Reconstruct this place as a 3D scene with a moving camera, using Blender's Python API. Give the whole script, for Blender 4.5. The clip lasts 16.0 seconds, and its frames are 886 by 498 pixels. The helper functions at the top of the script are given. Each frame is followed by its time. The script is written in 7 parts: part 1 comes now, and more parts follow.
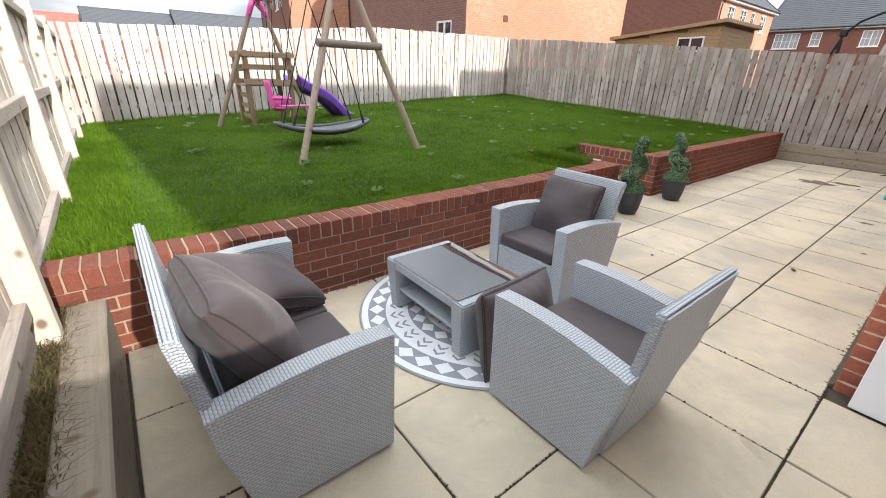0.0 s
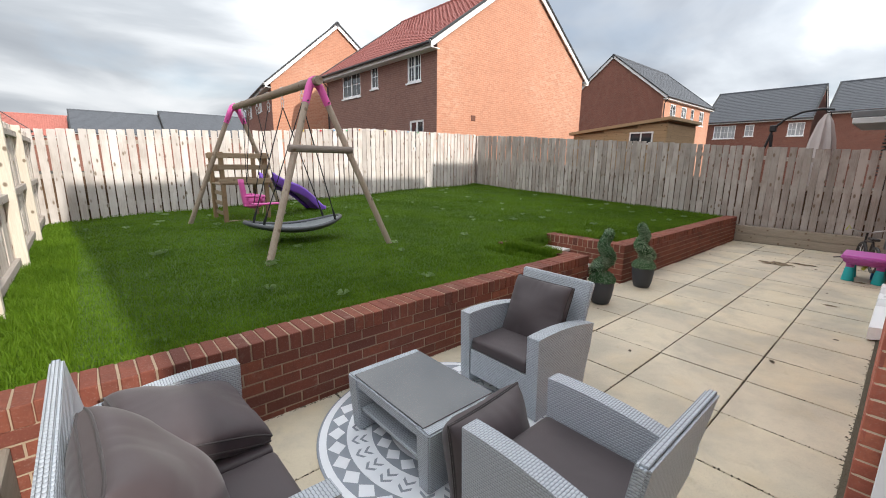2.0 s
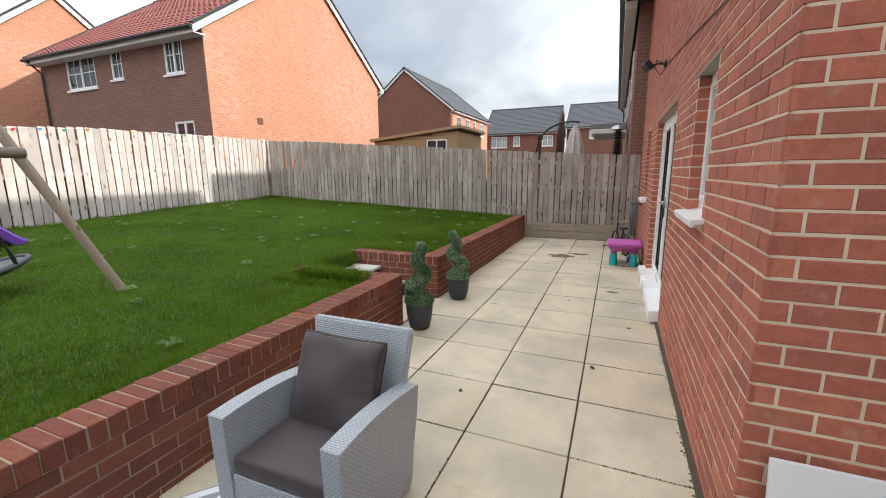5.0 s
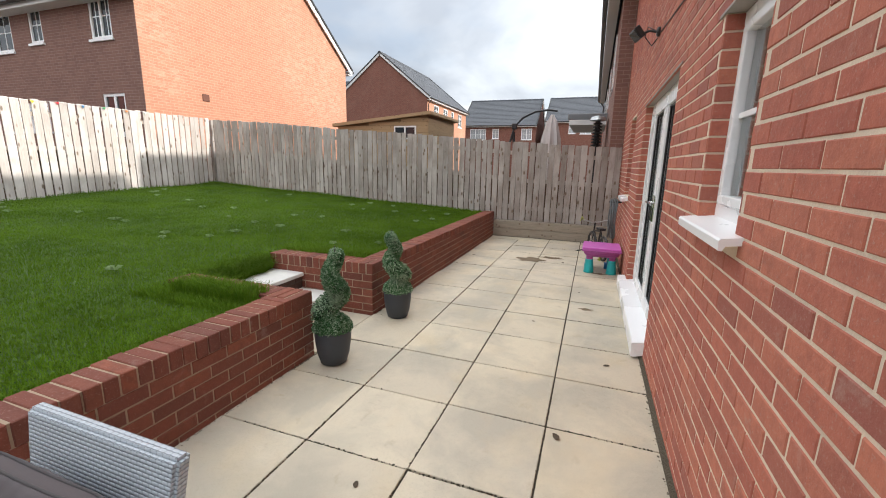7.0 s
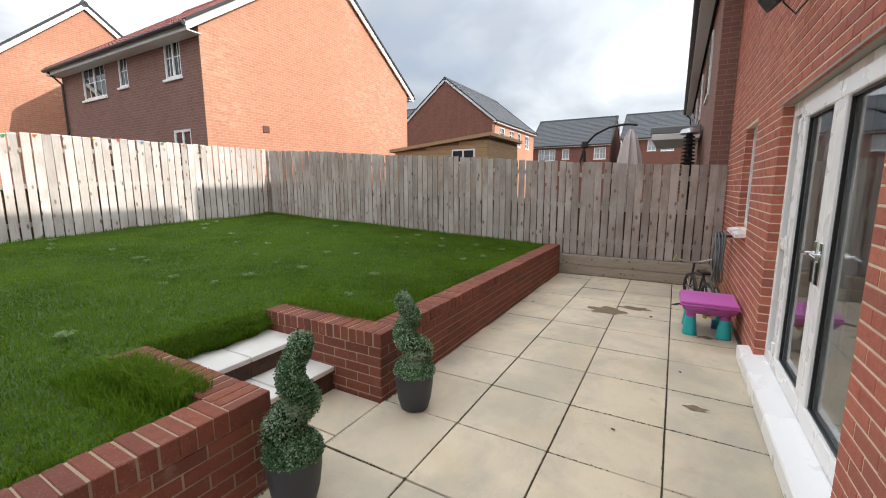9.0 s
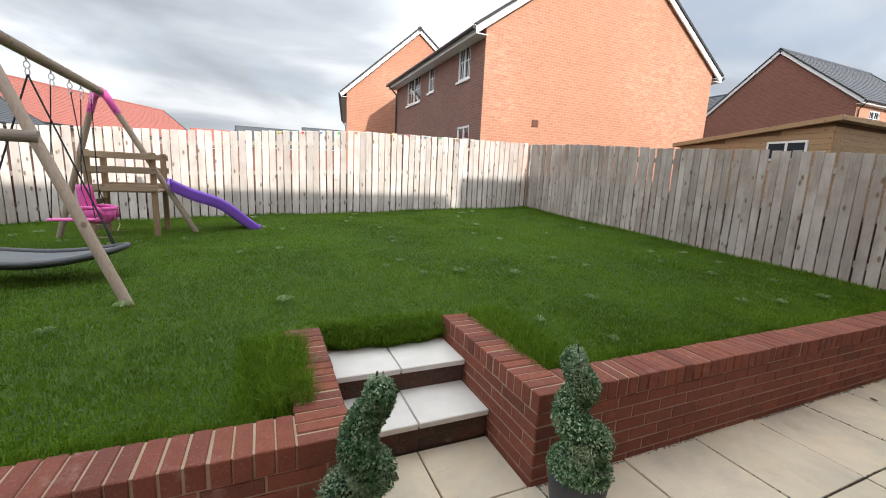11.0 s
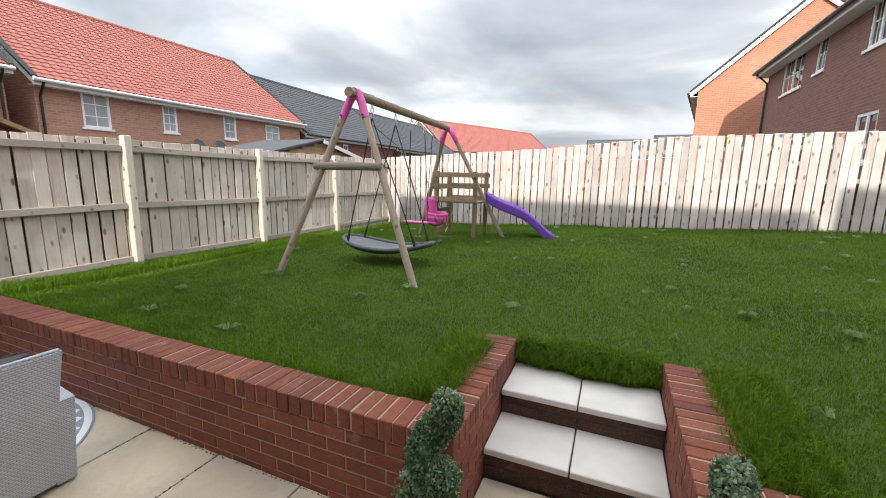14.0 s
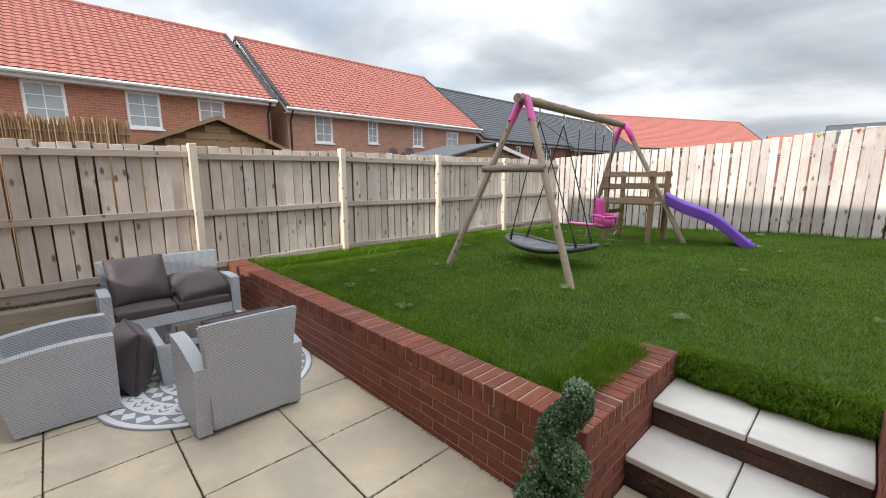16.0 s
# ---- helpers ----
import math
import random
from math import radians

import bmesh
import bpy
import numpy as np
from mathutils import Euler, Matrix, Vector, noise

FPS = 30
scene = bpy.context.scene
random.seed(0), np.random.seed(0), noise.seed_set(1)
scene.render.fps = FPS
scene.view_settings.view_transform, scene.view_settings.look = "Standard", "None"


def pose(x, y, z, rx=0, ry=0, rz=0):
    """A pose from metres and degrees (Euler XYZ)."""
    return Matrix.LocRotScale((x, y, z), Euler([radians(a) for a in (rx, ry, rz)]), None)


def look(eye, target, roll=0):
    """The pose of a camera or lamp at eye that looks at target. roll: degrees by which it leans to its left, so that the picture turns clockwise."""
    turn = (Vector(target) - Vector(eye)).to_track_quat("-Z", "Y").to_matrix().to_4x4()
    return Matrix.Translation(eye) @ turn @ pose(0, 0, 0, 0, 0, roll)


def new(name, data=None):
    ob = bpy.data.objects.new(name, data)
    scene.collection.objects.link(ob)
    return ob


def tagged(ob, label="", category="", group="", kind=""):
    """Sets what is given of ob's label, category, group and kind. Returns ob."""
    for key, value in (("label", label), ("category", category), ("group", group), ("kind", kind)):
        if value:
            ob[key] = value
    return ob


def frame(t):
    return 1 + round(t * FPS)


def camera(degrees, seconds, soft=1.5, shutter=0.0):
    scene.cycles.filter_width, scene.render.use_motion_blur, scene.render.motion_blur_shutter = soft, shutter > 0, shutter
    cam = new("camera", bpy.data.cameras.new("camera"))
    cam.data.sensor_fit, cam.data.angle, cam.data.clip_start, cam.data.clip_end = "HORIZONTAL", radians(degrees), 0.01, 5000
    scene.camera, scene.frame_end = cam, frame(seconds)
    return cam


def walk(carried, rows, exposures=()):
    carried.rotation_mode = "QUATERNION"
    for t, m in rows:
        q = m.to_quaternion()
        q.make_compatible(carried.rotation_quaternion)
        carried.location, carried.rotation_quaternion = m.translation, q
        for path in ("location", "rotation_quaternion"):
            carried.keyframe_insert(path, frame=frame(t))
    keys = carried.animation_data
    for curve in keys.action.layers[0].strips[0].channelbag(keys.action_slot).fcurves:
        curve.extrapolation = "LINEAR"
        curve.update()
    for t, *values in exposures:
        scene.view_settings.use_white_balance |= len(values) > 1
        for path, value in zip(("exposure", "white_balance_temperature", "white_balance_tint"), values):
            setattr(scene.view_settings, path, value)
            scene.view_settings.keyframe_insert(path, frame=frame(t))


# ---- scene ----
cam = camera(94.7, 16.0, 1.0)
PATH = [
    (0, (0.09, 0.052, 1.432), (1.235, 1.489, 0.64), 1.7),
    (0.5, (0.071, 0.055, 1.485), (1.232, 1.561, 0.864), 1.2),
    (1, (0.063, 0.072, 1.502), (1.24, 1.608, 1.001), 1.5),
    (1.5, (0.09, 0.086, 1.545), (1.303, 1.612, 1.1), 1.2),
    (2, (0.248, 0.114, 1.56), (1.539, 1.584, 1.147), 0.7),
    (2.5, (0.441, 0.18, 1.557), (1.851, 1.542, 1.163), 0.6),
    (3, (0.602, 0.267, 1.557), (2.141, 1.488, 1.18), 0.5),
    (3.5, (0.669, 0.419, 1.581), (2.347, 1.448, 1.227), 0.5),
    (4, (0.734, 0.528, 1.581), (2.501, 1.399, 1.233), -0.1),
    (4.2, (0.787, 0.57, 1.577), (2.572, 1.399, 1.223), -0.6),
    (6.3, (1.778, 0.561, 1.461), (3.61, 1.263, 1.072), 0.7),
    (6.5, (1.885, 0.566, 1.481), (3.718, 1.259, 1.082), 1.0),
    (7, (2.191, 0.579, 1.473), (4.034, 1.241, 1.065), 1.3),
    (7.5, (2.516, 0.605, 1.472), (4.367, 1.241, 1.064), 1.7),
    (8, (2.819, 0.678, 1.511), (4.683, 1.29, 1.122), 1.3),
    (8.5, (3.064, 0.741, 1.546), (4.906, 1.445, 1.21), 0.3),
    (9, (3.364, 0.759, 1.55), (5.084, 1.733, 1.245), -0.1),
    (9.5, (3.619, 0.805, 1.545), (5.168, 2.031, 1.244), 0.7),
    (9.7, (3.738, 0.828, 1.550), (5.199, 2.158, 1.242), 0.9),
    (11.8, (4.613, 1.047, 1.566), (4.937, 2.984, 1.184), 2.7),
    (12, (4.688, 1.016, 1.584), (4.893, 2.967, 1.197), 2.4),
    (12.5, (4.869, 0.971, 1.594), (4.801, 2.933, 1.214), 1.9),
    (13, (4.972, 0.971, 1.593), (4.668, 2.914, 1.226), 1.6),
    (13.5, (5.056, 1.023, 1.603), (4.523, 2.918, 1.247), 1.4),
    (14, (5.178, 1.036, 1.618), (4.421, 2.853, 1.265), 1.1),
    (14.5, (5.303, 1.018, 1.626), (4.336, 2.733, 1.277), 0.7),
    (15, (5.365, 0.984, 1.633), (4.208, 2.578, 1.282), 0.3),
    (15.5, (5.384, 0.971, 1.631), (4.07, 2.437, 1.276), 0.0),
    (16, (5.364, 0.93, 1.629), (3.941, 2.29, 1.272), 0.0),
]
EXPOSURES = [(0.0, 0.70), (1.0, 0.38), (3.0, 0.24), (4.0, 0.26), (6.5, 0.44), (8.0, 0.46), (9.5, 0.28), (12.0, 0.42), (16.0, 0.33)]
walk(cam, [(t, look(eye, target, roll)) for t, eye, target, roll in PATH], EXPOSURES)
SUN_DIR = Vector((0.10, -1.0, 0.49)).normalized()

# ---------------------------------------------------------------- world and sun
world = bpy.data.worlds.new("overcast_sky")
scene.world = world
world.use_nodes = True
wn, wl = world.node_tree.nodes, world.node_tree.links
wn.clear()
w_out = wn.new("ShaderNodeOutputWorld")
w_bg = wn.new("ShaderNodeBackground")
sky = wn.new("ShaderNodeTexSky")
sky.sky_type = "NISHITA"
sky.sun_disc = False
sky.sun_elevation = math.asin(SUN_DIR.z)
sky.sun_rotation = math.atan2(SUN_DIR.x, SUN_DIR.y)
w_tc = wn.new("ShaderNodeTexCoord")
w_sep = wn.new("ShaderNodeSeparateXYZ")
wl.new(w_tc.outputs["Generated"], w_sep.inputs[0])
w_z = wn.new("ShaderNodeMath")
w_z.operation = "MAXIMUM"
w_z.inputs[1].default_value = 0.0
wl.new(w_sep.outputs["Z"], w_z.inputs[0])
w_z2 = wn.new("ShaderNodeMath")
w_z2.operation = "ADD"
w_z2.inputs[1].default_value = 0.22
wl.new(w_z.outputs[0], w_z2.inputs[0])
w_div = wn.new("ShaderNodeVectorMath")
w_div.operation = "DIVIDE"
wl.new(w_tc.outputs["Generated"], w_div.inputs[0])
wl.new(w_z2.outputs[0], w_div.inputs[1])


def w_noise(scale, detail, rough, shift, dist=0.0):
    add = wn.new("ShaderNodeVectorMath")
    add.inputs[1].default_value = shift
    wl.new(w_div.outputs[0], add.inputs[0])
    n = wn.new("ShaderNodeTexNoise")
    n.inputs["Scale"].default_value = scale
    n.inputs["Detail"].default_value = detail
    n.inputs["Roughness"].default_value = rough
    n.inputs["Distortion"].default_value = dist
    wl.new(add.outputs[0], n.inputs["Vector"])
    return n.outputs["Fac"]


def w_ramp(fac, stops):
    r = wn.new("ShaderNodeValToRGB")
    e = r.color_ramp.elements
    e[0].position, e[0].color = stops[0][0], (*stops[0][1], 1)
    e[1].position, e[1].color = stops[-1][0], (*stops[-1][1], 1)
    for pos, col in stops[1:-1]:
        x = e.new(pos)
        x.color = (*col, 1)
    wl.new(fac, r.inputs[0])
    return r.outputs[0]


cloud_tone = w_ramp(w_noise(0.95, 6, 0.48, (3.1, 0.4, 0.0), 0.35), [(0.28, (0.30, 0.33, 0.375)), (0.44, (0.50, 0.535, 0.575)), (0.54, (0.75, 0.78, 0.81)), (0.70, (0.94, 0.955, 0.97))])
cloud_mask = w_ramp(w_noise(0.75, 5, 0.5, (7.3, 2.2, 4.0)), [(0.30, (0.45, 0.45, 0.45)), (0.44, (1, 1, 1))])
w_sky = wn.new("ShaderNodeMix")
w_sky.data_type = "RGBA"
w_sky.blend_type = "MULTIPLY"
w_sky.inputs[0].default_value = 1.0
wl.new(sky.outputs[0], w_sky.inputs[6])
w_sky.inputs[7].default_value = (0.10, 0.10, 0.10, 1)
w_mix = wn.new("ShaderNodeMix")
w_mix.data_type = "RGBA"
wl.new(cloud_mask, w_mix.inputs[0])
wl.new(w_sky.outputs[2], w_mix.inputs[6])
wl.new(cloud_tone, w_mix.inputs[7])
# overcast skies brighten towards the zenith, round the veiled sun and where the cloud is thin
w_dot = wn.new("ShaderNodeVectorMath")
w_dot.operation = "DOT_PRODUCT"
wl.new(w_tc.outputs["Generated"], w_dot.inputs[0])
w_dot.inputs[1].default_value = SUN_DIR


def w_math(op, a, b):
    n = wn.new("ShaderNodeMath")
    n.operation = op
    for i, v in enumerate((a, b)):
        if isinstance(v, float):
            n.inputs[i].default_value = v
        else:
            wl.new(v, n.inputs[i])
    return n.outputs[0]


glow = w_math("POWER", w_math("MAXIMUM", w_dot.outputs["Value"], 0.0), 3.0)
w_dot2 = wn.new("ShaderNodeVectorMath")
w_dot2.operation = "DOT_PRODUCT"
wl.new(w_tc.outputs["Generated"], w_dot2.inputs[0])
w_dot2.inputs[1].default_value = Vector((0.93, 0.15, 0.34)).normalized()
thin = w_math("POWER", w_math("MAXIMUM", w_dot2.outputs["Value"], 0.0), 4.0)
lift = w_math("ADD", w_math("MULTIPLY", w_z.outputs[0], 1.3), 0.70)
gain = w_math("ADD", w_math("ADD", lift, w_math("MULTIPLY", thin, 0.38)), w_math("MULTIPLY", glow, 1.0))
wl.new(w_mix.outputs[2], w_bg.inputs[0])
wl.new(w_math("MULTIPLY", gain, 1.10), w_bg.inputs[1])
wl.new(w_bg.outputs[0], w_out.inputs[0])

sun = new("sun", bpy.data.lights.new("sun", "SUN"))
sun.data.energy = 3.9
sun.data.angle = radians(0.6)
sun.data.color = (1.0, 0.95, 0.88)
sun.matrix_world = look(SUN_DIR * 60, (0, 0, 0))


# ---------------------------------------------------------------- building helpers
def box_uv(me):
    """Metre-sized box mapping from the mesh's own axes."""
    n = len(me.loops)
    if not n or not len(me.polygons):
        return
    co = np.empty(len(me.vertices) * 3)
    me.vertices.foreach_get("co", co)
    co = co.reshape(-1, 3)
    vi = np.empty(n, int)
    me.loops.foreach_get("vertex_index", vi)
    nr = np.empty(len(me.polygons) * 3)
    me.polygons.foreach_get("normal", nr)
    nr = np.abs(nr.reshape(-1, 3))
    tot = np.empty(len(me.polygons), int)
    me.polygons.foreach_get("loop_total", tot)
    ax = np.repeat(nr.argmax(1), tot)
    p = co[vi]
    uv = np.where((ax == 0)[:, None], p[:, [1, 2]], np.where((ax == 1)[:, None], p[:, [0, 2]], p[:, [0, 1]]))
    layer = me.uv_layers.new(name="metres")
    layer.data.foreach_set("uv", uv.ravel())


def mesh_data(name, verts, faces, material, smooth=False):
    me = bpy.data.meshes.new(name)
    me.from_pydata([tuple(v) for v in verts], [], [tuple(f) for f in faces])
    me.update()
    if material:
        me.materials.append(material)
    box_uv(me)
    if smooth:
        me.polygons.foreach_set("use_smooth", [True] * len(me.polygons))
    return me


def bm_data(name, bm, material, smooth=False):
    bmesh.ops.recalc_face_normals(bm, faces=bm.faces[:])
    me = bpy.data.meshes.new(name)
    bm.to_mesh(me)
    bm.free()
    if material:
        me.materials.append(material)
    box_uv(me)
    if smooth:
        me.polygons.foreach_set("use_smooth", [True] * len(me.polygons))
    return me


def part(name, bm, material, parent, label="", smooth=False):
    me = bm if isinstance(bm, bpy.types.Mesh) else bm_data(name, bm, material, smooth)
    ob = new(name, me)
    ob.parent = parent
    if label:
        ob["label"] = label
    return ob


def thing(name, label, category, at=(0, 0, 0), turn=0.0, group="", kind=""):
    ob = new(name)
    ob.empty_display_size = 0.1
    ob.matrix_basis = pose(*at, 0, 0, turn)
    return tagged(ob, label, category, group, kind)


def setting(name, me, label, category="structure"):
    return tagged(new(name, me), label, category, kind="structure")


def box(bm, lo, hi, bevel=0.0, seg=1):
    m = Matrix.Translation([(a + b) / 2 for a, b in zip(lo, hi)]) @ Matrix.Diagonal([b - a for a, b in zip(lo, hi)] + [1])
    made = bmesh.ops.create_cube(bm, size=1, matrix=m)["verts"]
    if bevel:
        edges = list({e for v in made for e in v.link_edges})
        bmesh.ops.bevel(bm, geom=edges, offset=bevel, segments=seg, profile=0.6, affect="EDGES")
    return bm


def boxed(lo, hi, bevel=0.0, seg=1):
    return box(bmesh.new(), lo, hi, bevel, seg)


def rod(bm, a, b, r0, r1=None, n=12, caps=True):
    a, b = Vector(a), Vector(b)
    d = b - a
    m = Matrix.Translation((a + b) / 2) @ d.to_track_quat("Z", "Y").to_matrix().to_4x4()
    bmesh.ops.create_cone(bm, cap_ends=caps, segments=n, radius1=r0, radius2=r0 if r1 is None else r1, depth=d.length, matrix=m)
    return bm


def beam(bm, a, b, w, h, bevel=0.0, up=(0, 0, 1)):
    """A squared timber from a to b, w across and h along up."""
    a, b, up = Vector(a), Vector(b), Vector(up)
    z = (b - a).normalized()
    x = up.cross(z)
    x = x.normalized() if x.length > 1e-4 else Vector((1, 0, 0))
    y = z.cross(x)
    rot = Matrix((x, y, z)).transposed().to_4x4()
    m = Matrix.Translation((a + b) / 2) @ rot @ Matrix.Diagonal((w, h, (b - a).length, 1))
    made = bmesh.ops.create_cube(bm, size=1, matrix=m)["verts"]
    if bevel:
        bmesh.ops.bevel(bm, geom=list({e for v in made for e in v.link_edges}), offset=bevel, segments=1, affect="EDGES")
    return bm


def tube(bm, pts, r, n=8):
    """A round tube along a path."""
    pts = [Vector(p) for p in pts]
    rings = []
    for i, p in enumerate(pts):
        d = (pts[min(i + 1, len(pts) - 1)] - pts[max(i - 1, 0)]).normalized()
        q = d.to_track_quat("Z", "Y")
        rr = r[i] if isinstance(r, (list, tuple)) else r
        rings.append([bm.verts.new(p + q @ Vector((rr * math.cos(k * 2 * math.pi / n), rr * math.sin(k * 2 * math.pi / n), 0))) for k in range(n)])
    for a, b in zip(rings, rings[1:]):
        for k in range(n):
            bm.faces.new((a[k], a[(k + 1) % n], b[(k + 1) % n], b[k]))
    bm.faces.new(rings[0][::-1])
    bm.faces.new(rings[-1])
    return bm


def extrude(bm, outline, depth, m=None):
    """A plate from an outline in x and z, depth thick along +y."""
    m = m or Matrix()
    f = [bm.verts.new(m @ Vector((x, 0, z))) for x, z in outline]
    g = [bm.verts.new(m @ Vector((x, depth, z))) for x, z in outline]
    bm.faces.new(f)
    bm.faces.new(g[::-1])
    for i in range(len(f)):
        j = (i + 1) % len(f)
        bm.faces.new((f[j], f[i], g[i], g[j]))
    return bm


def lathe(bm, profile, n=28, centre=(0, 0)):
    rings = []
    for r, z in profile:
        rings.append([bm.verts.new((centre[0] + r * math.cos(k * 2 * math.pi / n), centre[1] + r * math.sin(k * 2 * math.pi / n), z)) for k in range(n)])
    for a, b in zip(rings, rings[1:]):
        for k in range(n):
            bm.faces.new((a[k], a[(k + 1) % n], b[(k + 1) % n], b[k]))
    bm.faces.new(rings[0][::-1])
    bm.faces.new(rings[-1])
    return bm


# ---------------------------------------------------------------- materials
class Nodes:
    """Shorthand for building one node material."""

    def __init__(self, name):
        self.mat = bpy.data.materials.new(name)
        self.mat.use_nodes = True
        self.t = self.mat.node_tree
        self.bsdf = self.t.nodes["Principled BSDF"]

    def add(self, kind, **inputs):
        n = self.t.nodes.new(kind)
        for k, v in inputs.items():
            self.put(n, k.replace("_", " "), v)
        return n

    def put(self, n, key, v):
        sock = n.inputs[int(key)] if key.isdigit() else n.inputs[key]
        if isinstance(v, bpy.types.NodeSocket):
            self.t.links.new(v, sock)
        else:
            sock.default_value = v

    def coord(self, kind="Object", scale=(1, 1, 1), scatter=0.0, rot=(0, 0, 0)):
        if kind == "UV":
            src = self.add("ShaderNodeUVMap").outputs[0]
        elif kind == "World":
            src = self.add("ShaderNodeNewGeometry").outputs["Position"]
        else:
            src = self.add("ShaderNodeTexCoord").outputs[kind]
        m = self.add("ShaderNodeMapping", Vector=src)
        m.inputs["Scale"].default_value = scale
        m.inputs["Rotation"].default_value = rot
        if scatter:
            r = self.add("ShaderNodeObjectInfo").outputs["Random"]
            mul = self.add("ShaderNodeMath")
            mul.operation = "MULTIPLY"
            self.put(mul, "0", r)
            self.put(mul, "1", scatter)
            cx = self.add("ShaderNodeCombineXYZ", X=mul.outputs[0], Y=mul.outputs[0], Z=mul.outputs[0])
            self.put(m, "Location", cx.outputs[0])
        return m.outputs[0]

    def noise(self, vec, scale, detail=4, rough=0.55, dist=0.0):
        return self.add("ShaderNodeTexNoise", Vector=vec, Scale=scale, Detail=detail, Roughness=rough, Distortion=dist).outputs["Fac"]

    def ramp(self, fac, *stops):
        r = self.add("ShaderNodeValToRGB", Fac=fac)
        e = r.color_ramp.elements
        e[0].position, e[0].color = stops[0][0], (*stops[0][1], 1)
        e[1].position, e[1].color = stops[-1][0], (*stops[-1][1], 1)
        for p, c in stops[1:-1]:
            x = e.new(p)
            x.color = (*c, 1)
        return r.outputs[0]

    def mix(self, fac, a, b, mode="MIX"):
        n = self.add("ShaderNodeMix")
        n.data_type = "RGBA"
        n.blend_type = mode
        for k, v in ((0, fac), (6, a), (7, b)):
            if isinstance(v, tuple) and len(v) == 3:
                v = (*v, 1)
            self.put(n, str(k), v)
        return n.outputs[2]

    def math(self, op, a, b=0.0):
        n = self.add("ShaderNodeMath")
        n.operation = op
        self.put(n, "0", a)
        self.put(n, "1", b)
        return n.outputs[0]

    def bump(self, height, strength=0.3, distance=0.01, normal=None):
        n = self.add("ShaderNodeBump", Height=height, Strength=strength, Distance=distance)
        if normal is not None:
            self.put(n, "Normal", normal)
        return n.outputs[0]

    def done(self, color=None, rough=None, normal=None, metal=None, **more):
        b = self.bsdf
        if color is not None:
            self.put(b, "Base Color", (*color, 1) if isinstance(color, tuple) else color)
        if rough is not None:
            self.put(b, "Roughness", rough)
        if normal is not None:
            self.put(b, "Normal", normal)
        if metal is not None:
            self.put(b, "Metallic", metal)
        for k, v in more.items():
            self.put(b, k.replace("_", " "), v)
        return self.mat


def shade(c, k):
    return tuple(min(1.0, x * k) for x in c)


def plain(name, color, rough=0.5, metal=0.0, vary=0.15, scale=6.0, bump=0.1, fine=90.0, kind="Object", scatter=0.0, dist=0.004):
    """A plain finish with stains at one scale and grain at another."""
    n = Nodes(name)
    v = n.coord(kind, scatter=scatter)
    big = n.noise(v, scale, 4)
    small = n.noise(v, fine, 3)
    col = n.mix(big, shade(color, 1 - vary), shade(color, 1 + vary))
    col = n.mix(n.math("MULTIPLY", small, 0.35), col, shade(color, 1 - 1.2 * vary))
    r = n.math("ADD", n.math("MULTIPLY", n.math("SUBTRACT", big, 0.5), 0.25), rough)
    return n.done(col, r, n.bump(small, bump, dist), metal)


def timber(name, light, dark, along="Z", rough=0.8, knots=True, pale=None, scale=1.0):
    """Weathered softwood with grain along one axis of the mesh."""
    n = Nodes(name)
    s = {"X": (0.06, 1, 1), "Y": (1, 0.06, 1), "Z": (1, 1, 0.06)}[along]
    g = n.coord("Object", s, scatter=37.0)
    grain = n.noise(g, 95 * scale, 5, 0.65, 0.4)
    band = n.noise(g, 16 * scale, 3, 0.5, 0.2)
    v = n.coord("Object", (1, 1, 1), scatter=37.0)
    stain = n.noise(v, 2.2, 4, 0.6)
    col = n.mix(n.ramp(grain, (0.32, (0, 0, 0)), (0.68, (1, 1, 1))), dark, light)
    col = n.mix(n.math("MULTIPLY", band, 0.55), col, shade(dark, 0.9))
    if pale:
        col = n.mix(n.ramp(stain, (0.42, (0, 0, 0)), (0.62, (0.75, 0.75, 0.75))), col, pale)
    rnd = n.add("ShaderNodeObjectInfo").outputs["Random"]
    isl = n.add("ShaderNodeNewGeometry").outputs["Random Per Island"]
    tone = n.math("ADD", n.math("MULTIPLY", n.math("POWER", rnd, 1.6), 0.42), n.math("MULTIPLY", isl, 0.12))
    col = n.mix(tone, col, shade(dark, 0.55))
    height = grain
    if knots:
        kv = n.coord("Object", (1.0, 1.0, 0.75) if along == "Z" else (0.75, 1, 1), scatter=91.0)
        vor = n.add("ShaderNodeTexVoronoi", Vector=kv, Scale=8.5)
        spot = n.ramp(vor.outputs["Distance"], (0.10, (0.9, 0.9, 0.9)), (0.20, (0, 0, 0)))
        col = n.mix(spot, col, (0.16, 0.11, 0.07))
    return n.done(col, rough, n.bump(height, 0.35, 0.004))


